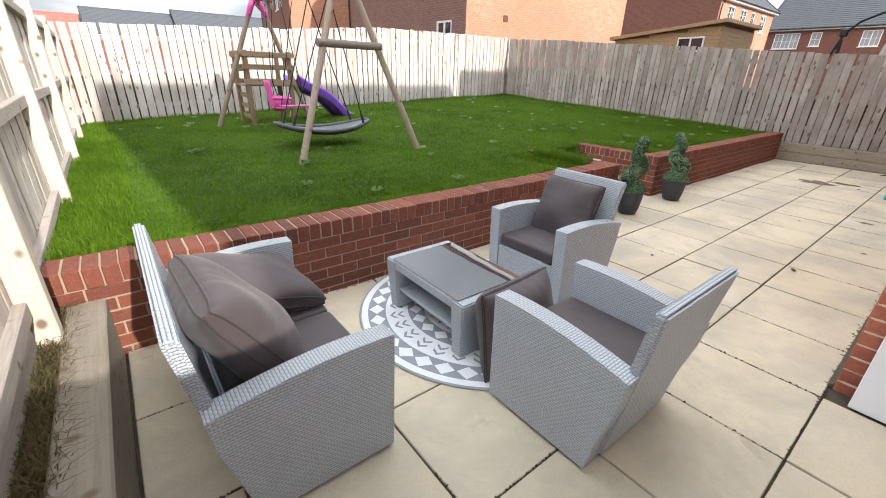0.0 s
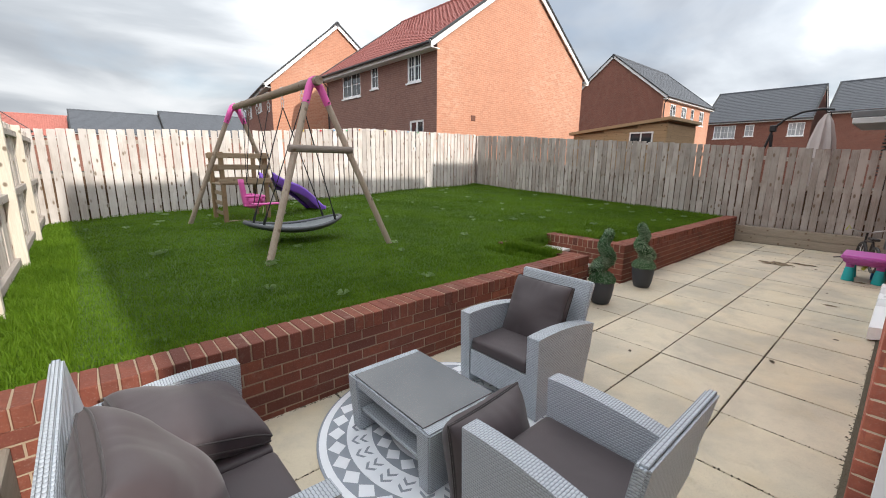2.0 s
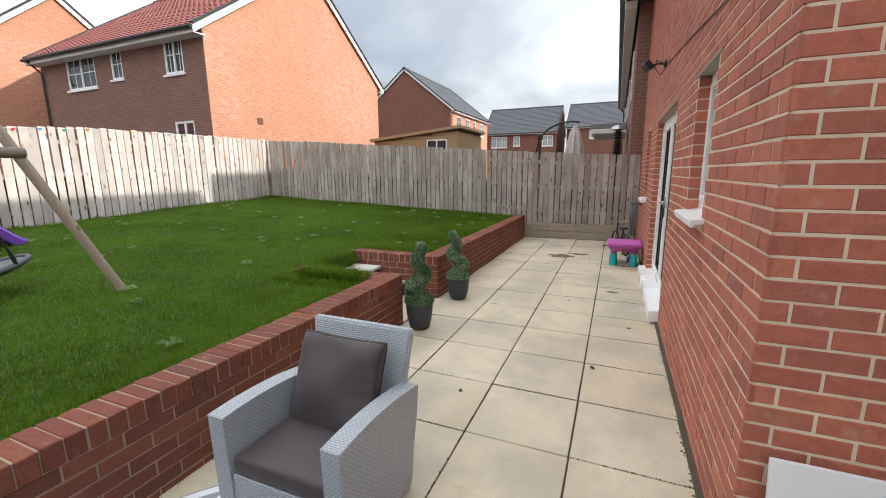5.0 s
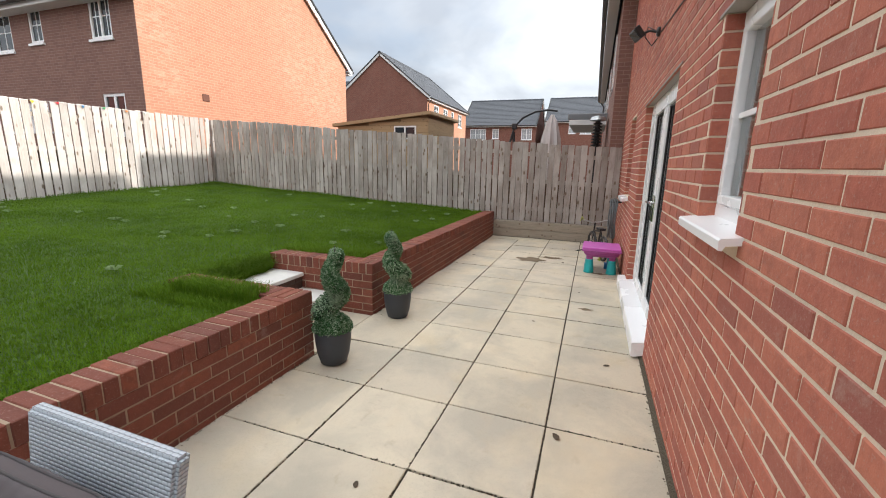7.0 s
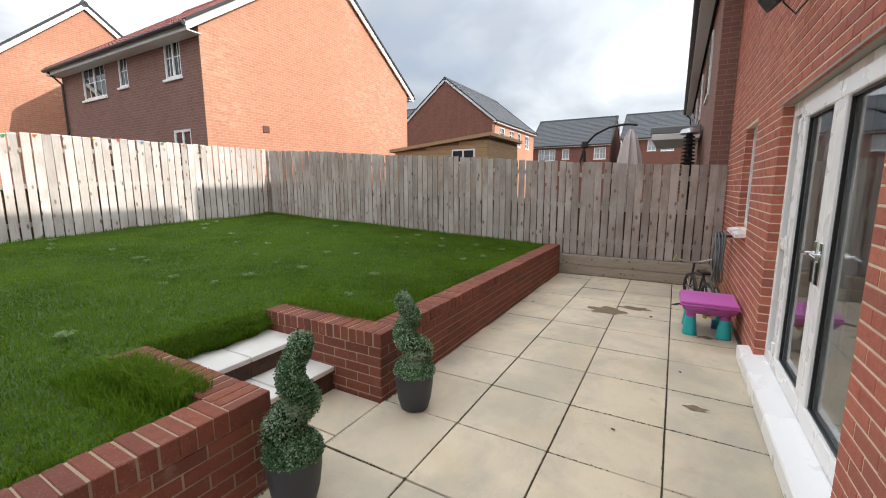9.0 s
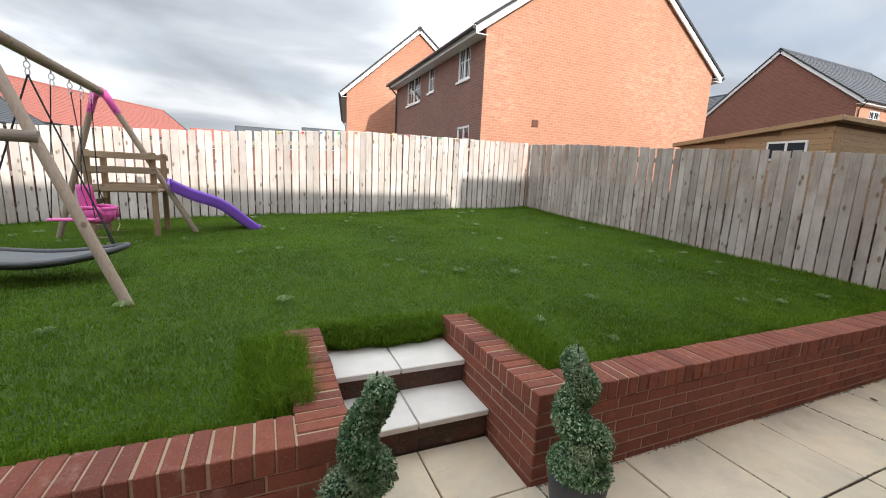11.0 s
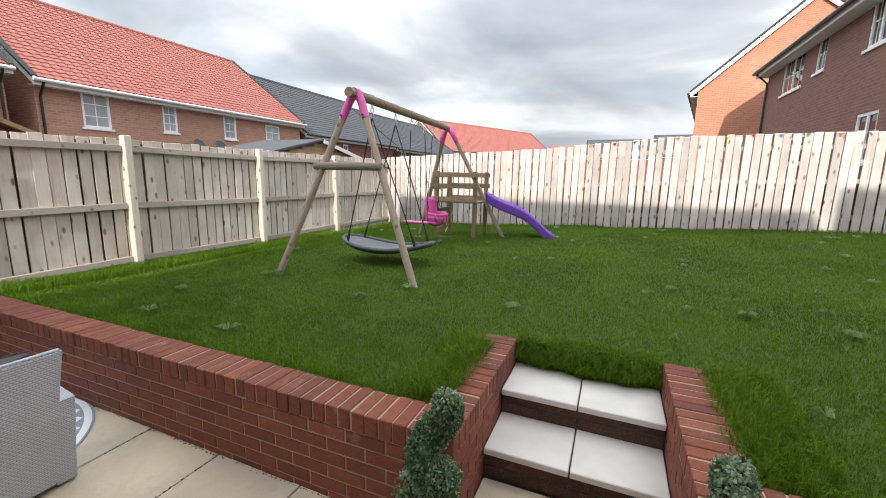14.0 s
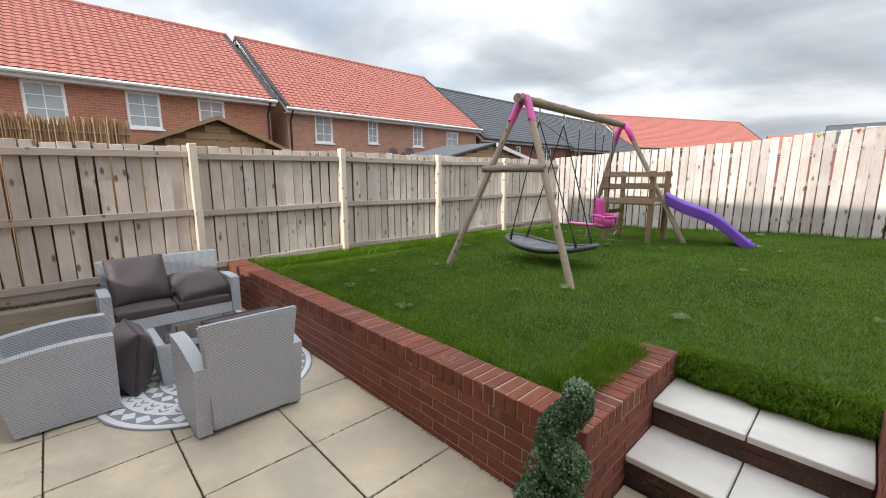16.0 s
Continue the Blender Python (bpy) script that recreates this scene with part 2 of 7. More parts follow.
def brick_clay(name, tones, rough=0.85, dust=0.30):
    """Clay for bricks that are pieces of their own."""
    n = Nodes(name)
    v = n.coord("Object", scatter=53.0)
    w = n.coord("World")
    rnd = n.add("ShaderNodeObjectInfo").outputs["Random"]
    isl = n.add("ShaderNodeNewGeometry").outputs["Random Per Island"]
    pick = n.math("FRACT", n.math("ADD", rnd, isl))
    col = n.ramp(pick, (0.0, tones[0]), (0.35, tones[1]), (0.7, tones[2]), (1.0, tones[3]))
    blot = n.noise(w, 26, 4, 0.6)
    col = n.mix(n.ramp(blot, (0.40, (0, 0, 0)), (0.72, (0.55, 0.55, 0.55))), col, shade(tones[1], 0.72))
    chalk = n.noise(w, 9, 5, 0.65)
    col = n.mix(n.ramp(chalk, (0.60, (0, 0, 0)), (0.80, (dust, dust, dust))), col, (0.50, 0.40, 0.34))
    soot = n.noise(w, 3.2, 5, 0.6)
    col = n.mix(n.ramp(soot, (0.56, (0, 0, 0)), (0.74, (dust, dust, dust))), col, shade(tones[3], 0.5))
    speck = n.noise(w, 120, 2, 0.7)
    col = n.mix(n.ramp(speck, (0.58, (0, 0, 0)), (0.74, (dust, dust, dust))), col, (0.46, 0.33, 0.27))
    grit = n.noise(w, 240, 3, 0.6)
    soft = n.noise(w, 55, 3, 0.5)
    nb = n.bump(grit, 0.35, 0.003, n.bump(soft, 0.4, 0.006))
    return n.done(col, rough, nb)


def brick_wall_paint(name, c1, c2, mortar, rough=0.9, bloom=0.0):
    """Brickwork far enough away for its joints to be a pattern with relief."""
    n = Nodes(name)
    uv = n.coord("UV")
    b = n.add("ShaderNodeTexBrick", Vector=uv, Color1=(*c1, 1), Color2=(*c2, 1), Mortar=(*mortar, 1), Scale=1.0, Mortar_Size=0.006, Mortar_Smooth=0.2, Bias=0.0, Brick_Width=0.225, Row_Height=0.075)
    w = n.coord("World")
    stain = n.noise(w, 0.7, 5, 0.6)
    blot = n.noise(w, 7, 4, 0.6)
    col = n.mix(n.math("MULTIPLY", stain, 0.45), b.outputs["Color"], shade(c2, 0.72))
    col = n.mix(n.ramp(blot, (0.5, (0, 0, 0)), (0.75, (0.35, 0.35, 0.35))), col, shade(c1, 1.25))
    if bloom:
        salt = n.math("MULTIPLY", n.ramp(n.noise(w, 0.22, 3, 0.5), (0.50, (0, 0, 0)), (0.62, (1, 1, 1))), n.ramp(n.noise(n.coord("World", (1, 1, 3)), 5.0, 4, 0.7), (0.45, (0, 0, 0)), (0.70, (bloom, bloom, bloom))))
        col = n.mix(salt, col, (0.62, 0.46, 0.34))
    inv = n.math("SUBTRACT", 1.0, b.outputs["Fac"])
    return n.done(col, rough, n.bump(inv, 0.5, 0.006))


M_CLAY = brick_clay("red_brick", [(0.50, 0.155, 0.100), (0.41, 0.120, 0.083), (0.54, 0.185, 0.115), (0.33, 0.105, 0.078)], dust=0.45)
M_CLAY_WALL = brick_clay("dark_red_brick", [(0.205, 0.055, 0.032), (0.160, 0.045, 0.028), (0.240, 0.070, 0.038), (0.125, 0.038, 0.026)], dust=0.30)
M_MORTAR = plain("sandy_mortar", (0.76, 0.64, 0.50), 0.95, vary=0.26, scale=5, bump=0.5, fine=160, kind="World")
M_MORTAR_GREY = plain("grey_mortar", (0.37, 0.28, 0.195), 0.95, vary=0.25, scale=4, bump=0.5, fine=160, kind="World")
# orange for house walls towards the sun: the sunlight is in the colour
M_BRICK_SUNLIT = brick_wall_paint("sunlit_orange_brickwork", (0.50, 0.235, 0.145), (0.43, 0.196, 0.122), (0.56, 0.335, 0.23), bloom=0.5)
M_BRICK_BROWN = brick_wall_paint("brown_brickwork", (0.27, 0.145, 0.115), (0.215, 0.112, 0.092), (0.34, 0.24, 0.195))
M_BRICK_PINK = brick_wall_paint("pink_brown_brickwork", (0.52, 0.285, 0.195), (0.42, 0.215, 0.15), (0.56, 0.41, 0.32))
M_BRICK_WARM = brick_wall_paint("warm_red_brickwork", (0.52, 0.215, 0.135), (0.40, 0.155, 0.10), (0.56, 0.38, 0.29))
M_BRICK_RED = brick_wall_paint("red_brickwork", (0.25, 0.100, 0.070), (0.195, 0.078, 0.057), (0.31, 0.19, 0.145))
# side fence timber, its tone lowered for the shade it stands in
M_FENCE = timber("weathered_fence_timber", (0.50, 0.445, 0.40), (0.28, 0.24, 0.21), "Z", pale=(0.58, 0.54, 0.505))
# same weathered timber made paler for the sun on the back fence
M_FENCE_SUNLIT = timber("sunlit_fence_timber", (0.66, 0.595, 0.545), (0.42, 0.365, 0.325), "Z", pale=(0.73, 0.68, 0.645))
# dark brown for boards behind the fences: gap shade put into colour
M_FENCE_GAP_SHADE = timber("dark_gap_shade_timber", (0.20, 0.11, 0.05), (0.10, 0.055, 0.028), "Z")
# panel fence timber lightened for the grazing sun along it
M_FENCE_WARM = timber("fence_timber_inner", (0.74, 0.655, 0.58), (0.49, 0.42, 0.36), "Z", pale=(0.77, 0.715, 0.655))
M_RAIL = timber("fence_rail_timber", (0.60, 0.535, 0.475), (0.40, 0.345, 0.30), "Y")
M_RAIL_X = timber("fence_rail_timber_long", (0.50, 0.43, 0.355), (0.31, 0.255, 0.205), "X")
M_POST = timber("new_post_timber", (0.76, 0.70, 0.60), (0.60, 0.53, 0.43), "Z")
M_SLEEPER = timber("sleeper_timber", (0.47, 0.41, 0.335), (0.30, 0.255, 0.20), "Y", scale=0.7)
M_LOG = timber("weathered_round_pole", (0.53, 0.44, 0.355), (0.34, 0.265, 0.20), "Z")
M_TOWER = timber("brown_play_timber", (0.40, 0.27, 0.15), (0.24, 0.155, 0.085), "Z")
M_SHED = timber("shed_cladding", (0.52, 0.36, 0.20), (0.36, 0.235, 0.125), "Y")
M_UPVC = plain("white_upvc", (0.93, 0.935, 0.94), 0.28, vary=0.03, scale=3, bump=0.02)
M_WHITE = plain("white_painted_board", (0.78, 0.78, 0.77), 0.5, vary=0.06, scale=4, bump=0.05)
M_BLACK = plain("black_plastic", (0.02, 0.02, 0.022), 0.4, vary=0.2, bump=0.05)
M_GUTTER = plain("black_gutter", (0.018, 0.018, 0.02), 0.35, vary=0.2, bump=0.02)
M_STEEL = plain("galvanised_steel", (0.55, 0.56, 0.57), 0.35, 0.9, vary=0.15, bump=0.05)
M_CHROME = plain("chrome", (0.8, 0.8, 0.8), 0.12, 1.0, vary=0.05, bump=0.0)
M_PINK = plain("pink_plastic", (0.66, 0.10, 0.37), 0.35, vary=0.10, bump=0.03)
M_PURPLE = plain("purple_plastic", (0.25, 0.10, 0.62), 0.32, vary=0.10, bump=0.03)
M_ROPE = plain("black_rope", (0.02, 0.021, 0.024), 0.8, vary=0.3, fine=300, bump=0.5)
M_SOIL = plain("dry_soil", (0.10, 0.075, 0.05), 0.95, vary=0.45, scale=12, fine=70, bump=1.0, dist=0.02)
M_CONCRETE_STEP = plain("pale_step_slab", (0.64, 0.625, 0.59), 0.7, vary=0.22, scale=5, fine=150, bump=0.15, kind="World")
M_LINTEL = plain("concrete_lintel", (0.36, 0.34, 0.31), 0.85, vary=0.12, scale=3, fine=120, bump=0.2)
M_POT = plain("grey_plastic_pot", (0.040, 0.044, 0.053), 0.55, vary=0.2, scale=8, bump=0.15, fine=150)
M_TEAL = plain("teal_plastic", (0.02, 0.42, 0.44), 0.35, vary=0.1, bump=0.02)
M_MAGENTA = plain("magenta_plastic", (0.60, 0.13, 0.52), 0.35, vary=0.1, bump=0.02)
M_PLUM = plain("plum_plastic", (0.46, 0.10, 0.38), 0.35, vary=0.1, bump=0.02)
M_YELLOW = plain("lime_plastic", (0.50, 0.58, 0.08), 0.4, vary=0.1, bump=0.02)
M_CREAM = plain("grey_cream_canvas", (0.58, 0.53, 0.51), 0.9, vary=0.15, bump=0.3, fine=200)
M_PANEL = plain("white_board", (0.80, 0.81, 0.85), 0.4, vary=0.04, scale=2, bump=0.03)
M_REED = timber("reed_screen", (0.64, 0.45, 0.26), (0.40, 0.25, 0.13), "Z", knots=False)
M_BRONZE = plain("brown_trim", (0.045, 0.035, 0.03), 0.5, vary=0.2)


def slab_stone():
    n = Nodes("buff_concrete_slab")
    v = n.coord("Object", scatter=41.0)
    w = n.coord("World")
    rnd = n.add("ShaderNodeObjectInfo").outputs["Random"]
    col = n.ramp(rnd, (0.0, (0.57, 0.50, 0.385)), (0.5, (0.66, 0.575, 0.425)), (1.0, (0.61, 0.54, 0.42)))
    stain = n.noise(w, 1.6, 6, 0.62, 0.3)
    col = n.mix(n.ramp(stain, (0.40, (0.65, 0.65, 0.65)), (0.60, (0, 0, 0))), col, (0.38, 0.35, 0.285))
    blot = n.noise(w, 6.5, 5, 0.65, 0.5)
    col = n.mix(n.ramp(blot, (0.60, (0, 0, 0)), (0.74, (0.4, 0.4, 0.4))), col, (0.34, 0.27, 0.17))
    warm = n.noise(v, 3.0, 4, 0.5)
    col = n.mix(n.ramp(warm, (0.50, (0, 0, 0)), (0.75, (0.5, 0.5, 0.5))), col, (0.60, 0.49, 0.32))
    grit = n.noise(w, 190, 3, 0.7)
    col = n.mix(n.ramp(grit, (0.30, (0.35, 0.35, 0.35)), (0.48, (0, 0, 0))), col, (0.27, 0.23, 0.17))
    riven = n.noise(w, 14, 4, 0.5)
    return n.done(col, 0.82, n.bump(grit, 0.25, 0.003, n.bump(riven, 0.25, 0.01)))


def wicker():
    """Flat strands woven over and under: each row's loops sit between those of the next."""
    n = Nodes("grey_rattan_weave")
    uv = n.add("ShaderNodeSeparateXYZ", Vector=n.coord("UV"))
    u = n.math("DIVIDE", uv.outputs["X"], 0.0215)
    v = n.math("DIVIDE", uv.outputs["Y"], 0.0112)
    odd = n.math("MULTIPLY", n.math("MODULO", n.math("ADD", n.math("FLOOR", v), 4000.0), 2.0), 0.5)
    a = n.math("ABSOLUTE", n.math("SINE", n.math("MULTIPLY", n.math("ADD", u, odd), math.pi)))
    c = n.math("ABSOLUTE", n.math("SINE", n.math("MULTIPLY", v, math.pi)))
    height = n.math("MULTIPLY", n.math("POWER", n.math("ADD", n.math("MULTIPLY", a, 0.75), 0.25), 0.6), n.math("POWER", c, 0.45))
    w = n.coord("Object")
    vary = n.noise(w, 45, 3, 0.6)
    strand = n.mix(vary, (0.41, 0.45, 0.495), (0.54, 0.58, 0.63))
    gap = n.ramp(height, (0.22, (1, 1, 1)), (0.62, (0, 0, 0)))
    col = n.mix(gap, strand, (0.15, 0.168, 0.188))
    return n.done(col, 0.42, n.bump(height, 0.75, 0.005))


def cloth(name, color):
    n = Nodes(name)
    v = n.coord("Object")
    fold = n.noise(v, 4.0, 2, 0.45, 0.3)
    fade = n.noise(v, 2.2, 4, 0.55)
    weave = n.noise(v, 520, 2, 0.5)
    col = n.mix(fade, shade(color, 0.82), shade(color, 1.22))
    nb = n.bump(weave, 0.15, 0.0015, n.bump(fold, 0.30, 0.035))
    return n.done(col, 0.60, nb, Sheen_Weight=0.12)


def glass(name, tint=(0.9, 0.95, 0.95), rough=0.02):
    n = Nodes(name)
    v = n.coord("World")
    wave = n.noise(v, 1.2, 2, 0.4)
    return n.done(tint, rough, n.bump(wave, 0.04, 0.02), Transmission_Weight=1.0, IOR=1.45)


def dark_pane(name, color=(0.02, 0.024, 0.028), rough=0.03):
    n = Nodes(name)
    v = n.coord("World")
    return n.done(n.mix(n.noise(v, 1.3, 3), shade(color, 0.6), shade(color, 1.6)), rough, n.bump(n.noise(v, 1.5, 2), 0.05, 0.02), Specular_IOR_Level=0.8)


def turf_ground():
    n = Nodes("lawn_turf")
    w = n.coord("World")
    a = n.noise(w, 0.8, 5, 0.6)
    b = n.noise(w, 45, 4, 0.7)
    col = n.mix(a, (0.060, 0.120, 0.014), (0.085, 0.160, 0.020))
    col = n.mix(n.math("MULTIPLY", b, 0.4), col, (0.03, 0.05, 0.012))
    return n.done(col, 0.9, n.bump(b, 1.0, 0.03))


def blade_green(name, a, b, c):
    n = Nodes(name)
    isl = n.add("ShaderNodeNewGeometry").outputs["Random Per Island"]
    w = n.coord("World")
    patch = n.noise(w, 0.9, 4, 0.6)
    col = n.ramp(isl, (0.0, a), (0.6, b), (1.0, c))
    col = n.mix(n.ramp(patch, (0.38, (0.0, 0.0, 0.0)), (0.62, (0.8, 0.8, 0.8))), col, shade(a, 0.70))
    tuft = n.noise(w, 5.5, 3, 0.6)
    col = n.mix(n.ramp(tuft, (0.5, (0, 0, 0)), (0.72, (0.5, 0.5, 0.5))), col, shade(c, 1.12))
    n.done(col, 0.6, Specular_IOR_Level=0.12)
    through_leaf = n.add("ShaderNodeBsdfTranslucent", Color=col)
    both = n.add("ShaderNodeMixShader", Fac=0.38)
    n.put(both, "1", n.bsdf.outputs[0])
    n.put(both, "2", through_leaf.outputs[0])
    n.put(n.t.nodes["Material Output"], "Surface", both.outputs[0])
    return n.mat


def roof_tile(name, c, rough=0.75):
    n = Nodes(name)
    w = n.coord("World")
    isl = n.noise(w, 3.1, 2, 0.5)
    fine = n.noise(w, 40, 3, 0.6)
    col = n.mix(isl, shade(c, 0.78), shade(c, 1.2))
    col = n.mix(n.math("MULTIPLY", fine, 0.35), col, shade(c, 0.7))
    return n.done(col, rough, n.bump(fine, 0.2, 0.01))


M_SLAB = slab_stone()
M_WICKER = wicker()
M_CUSHION = cloth("charcoal_cushion_cloth", (0.058, 0.044, 0.048))
# pale pane colour holds the sky's reflection along with whitish blinds
M_PANE_PALE = dark_pane("pale_sky_reflection_pane", (0.36, 0.385, 0.40), 0.05)
M_VERGE = plain("dark_verge_capping", (0.035, 0.037, 0.04), 0.8, vary=0.2, bump=0.1)
M_GLASS = glass("window_glass")
M_GLASS.node_tree.nodes["Principled BSDF"].inputs["IOR"].default_value = 1.7
M_PANE = dark_pane("dim_window_pane")
M_TABLE_GLASS = dark_pane("smoked_table_glass", (0.028, 0.029, 0.034), 0.015)
M_TABLE_GLASS.node_tree.nodes["Principled BSDF"].inputs["IOR"].default_value = 1.8
M_TURF = turf_ground()
M_GRASS = blade_green("grass_blades", (0.094, 0.186, 0.010), (0.126, 0.228, 0.014), (0.160, 0.265, 0.028))
M_WEED = blade_green("weed_leaves", (0.24, 0.36, 0.13), (0.32, 0.44, 0.20), (0.42, 0.52, 0.30))
M_BOX_LEAF = blade_green("topiary_leaves", (0.045, 0.125, 0.048), (0.135, 0.275, 0.130), (0.62, 0.74, 0.56))
M_DRY = blade_green("dry_weeds", (0.16, 0.12, 0.06), (0.28, 0.22, 0.12), (0.12, 0.13, 0.05))
M_TILE_RED = roof_tile("red_roof_tiles", (0.37, 0.125, 0.096))
M_TILE_DEEP = roof_tile("deep_red_roof_tiles", (0.26, 0.075, 0.062))
M_TILE_GREY = roof_tile("grey_roof_tiles", (0.085, 0.092, 0.105), 0.9)

# ---------------------------------------------------------------- brickwork
def brick_shape(length, height=0.065, depth=0.1, proud=0.005, cham=0.003, back=0.012):
    """Verts and faces of one brick face, centred on x and z, outwards along +y."""
    a, b = length / 2, height / 2
    v = [(sx * a, -back, sz * b) for sz in (-1, 1) for sx in (-1, 1)]
    v += [(sx * a, proud - cham, sz * b) for sz in (-1, 1) for sx in (-1, 1)]
    v += [(sx * (a - cham), proud, sz * (b - cham)) for sz in (-1, 1) for sx in (-1, 1)]
    f = []
    for lo in (0, 4):
        for p, q in ((0, 1), (1, 3), (3, 2), (2, 0)):
            f.append((lo + p, lo + q, lo + 4 + q, lo + 4 + p)[::-1])
    f.append((8, 9, 11, 10)[::-1])
    return v, f


def brick_courses(u0, u1, z0, z1, holes=(), pitch=0.225, rise=0.075, lap=0.0, joint=0.010):
    """Centres and lengths of stretcher-bond bricks between u0 and u1, around holes (u0, u1, z0, z1)."""
    out = []
    k, z = 0, z0 + rise / 2
    while z < z1 - 0.02:
        gaps = sorted((a, b) for a, b, c, d in holes if c < z < d)
        runs, at = [], u0
        for a, b in gaps:
            if a > at:
                runs.append((at, a))
            at = max(at, b)
        if at < u1:
            runs.append((at, u1))
        base = u0 + lap + (pitch / 2 if k % 2 else 0) - 2 * pitch
        for a, b in runs:
            n = int(math.floor((a - base) / pitch))
            while base + n * pitch < b:
                s, e = max(a, base + n * pitch), min(b, base + (n + 1) * pitch)
                if e - s > 0.045:
                    out.append(((s + e) / 2, z, e - s - joint))
                n += 1
        k, z = k + 1, z + rise
    return out


def lay_bricks(parent, m, bricks, clay, near=None, name="brick", height=0.065, seed=1, proud=0.005):
    """Bricks on the wall plane m (x along, y out, z up): those that near() picks are objects, the rest one mesh."""
    rng = random.Random(seed)
    shapes, rest_v, rest_f, count = {}, [], [], 0
    for u, z, ln in bricks:
        if near and count < 300 and near(u, z):
            key = round(ln, 3)
            if key not in shapes:
                shapes[key] = mesh_data(name, *brick_shape(key, height, proud=proud), clay)
            ob = new(name, shapes[key])
            ob.parent = parent
            ob.matrix_basis = m @ pose(u, rng.uniform(-0.0012, 0.0012), z + rng.uniform(-0.001, 0.001), 0, rng.uniform(-0.35, 0.35), rng.uniform(-0.4, 0.4))
            count += 1
        else:
            v, f = brick_shape(ln, height, proud=proud)
            o = len(rest_v)
            d = rng.uniform(-0.0012, 0.0012)
            rest_v += [m @ Vector((x + u, y + d, zz + z)) for x, y, zz in v]
            rest_f += [tuple(i + o for i in q) for q in f]
    if rest_v:
        ob = new("brickwork", mesh_data("brickwork", rest_v, rest_f, clay))
        ob.parent = parent
        ob["kind"] = "stuff"


def wall_panel(u0, u1, z0, z1, holes=(), thick=0.3, reveal=True, top=None):
    """A wall with openings right through it: front at y=0, body towards -y. top: outline of a gable above z1."""
    us = sorted({u0, u1, *[h for a in holes for h in a[:2]]})
    zs = sorted({z0, z1, *[h for a in holes for h in a[2:]]})
    v, f = [], []

    def quad(*p):
        o = len(v)
        v.extend(p)
        f.append((o, o + 1, o + 2, o + 3))

    for a, b in zip(us, us[1:]):
        for c, d in zip(zs, zs[1:]):
            mu, mz = (a + b) / 2, (c + d) / 2
            if any(h[0] < mu < h[1] and h[2] < mz < h[3] for h in holes):
                continue
            quad((b, 0, c), (a, 0, c), (a, 0, d), (b, 0, d))
            quad((a, -thick, c), (b, -thick, c), (b, -thick, d), (a, -thick, d))
    for a, b, c, d in holes:
        quad((a, 0, c), (a, -thick, c), (a, -thick, d), (a, 0, d))
        quad((b, -thick, c), (b, 0, c), (b, 0, d), (b, -thick, d))
        quad((a, -thick, c), (a, 0, c), (b, 0, c), (b, -thick, c))
        quad((a, 0, d), (a, -thick, d), (b, -thick, d), (b, 0, d))
    quad((u0, -thick, z0), (u0, 0, z0), (u0, 0, z1), (u0, -thick, z1))
    quad((u1, 0, z0), (u1, -thick, z0), (u1, -thick, z1), (u1, 0, z1))
    if top:
        o = len(v)
        v.extend((u, 0, z) for u, z in top)
        v.extend((u, -thick, z) for u, z in top)
        n = len(top)
        f.append(tuple(o + i for i in range(n))[::-1])
        f.append(tuple(o + n + i for i in range(n)))
        for i in range(n):
            j = (i + 1) % n
            f.append((o + i, o + j, o + n + j, o + n + i))
    else:
        quad((u0, 0, z1), (u0, -thick, z1), (u1, -thick, z1), (u1, 0, z1))
    return v, f


def on_plane(m, v):
    return [m @ Vector(p) for p in v]


# ---------------------------------------------------------------- ground
def lawn_z(x, y):
    k = max(0.0, min(1.0, (y - 2.7) / 7.9))
    z = 0.455 + k * (-0.06 + 0.040 * max(0, x))
    if x < 0.7:
        z -= 0.06 * (0.7 - max(x, -0.4)) / 1.1 * min(1, max(0, (y - 2.6)))
    return z + 0.012 * math.sin(1.7 * x + 0.6) * math.sin(1.3 * y) + 0.008 * math.sin(4.1 * x + 2.0 * y)


def build_ground():
    far = 1500.0
    v = [(-far, -far, -0.06), (far, -far, -0.06), (far, far, -0.06), (-far, far, -0.06)]
    setting("ground", mesh_data("ground", v, [(0, 1, 2, 3)], plain("estate_ground", (0.060, 0.058, 0.045), 0.95, vary=0.3, scale=0.5, kind="World", bump=0.5)), "bare earth ground below the gardens and houses", "ground")


def build_lawn():
    nx, ny = 90, 66
    x0, x1, y0, y1 = -0.42, 10.98, 2.60, 10.70
    vs, fs = [], []
    for j in range(ny + 1):
        for i in range(nx + 1):
            x, y = x0 + (x1 - x0) * i / nx, y0 + (y1 - y0) * j / ny
            vs.append((x, y, lawn_z(x, y)))

    def skip(x, y):
        return 4.40 < x < 5.77 and y < 3.72

    for j in range(ny):
        for i in range(nx):
            a = j * (nx + 1) + i
            cx, cy = x0 + (x1 - x0) * (i + 0.5) / nx, y0 + (y1 - y0) * (j + 0.5) / ny
            if not skip(cx, cy):
                fs.append((a, a + 1, a + nx + 2, a + nx + 1))
    me = mesh_data("lawn", vs, fs, M_TURF, True)
    return setting("lawn", me, "green mown lawn on raised garden level with weeds", "lawn")


build_ground()
LAWN = build_lawn()

# the patio's bed, seen in the joints
bm = boxed((-0.13, -6.0, -0.055), (10.75, 2.52, -0.012))
box(bm, (4.60, 2.52, -0.055), (5.56, 3.02, -0.012))
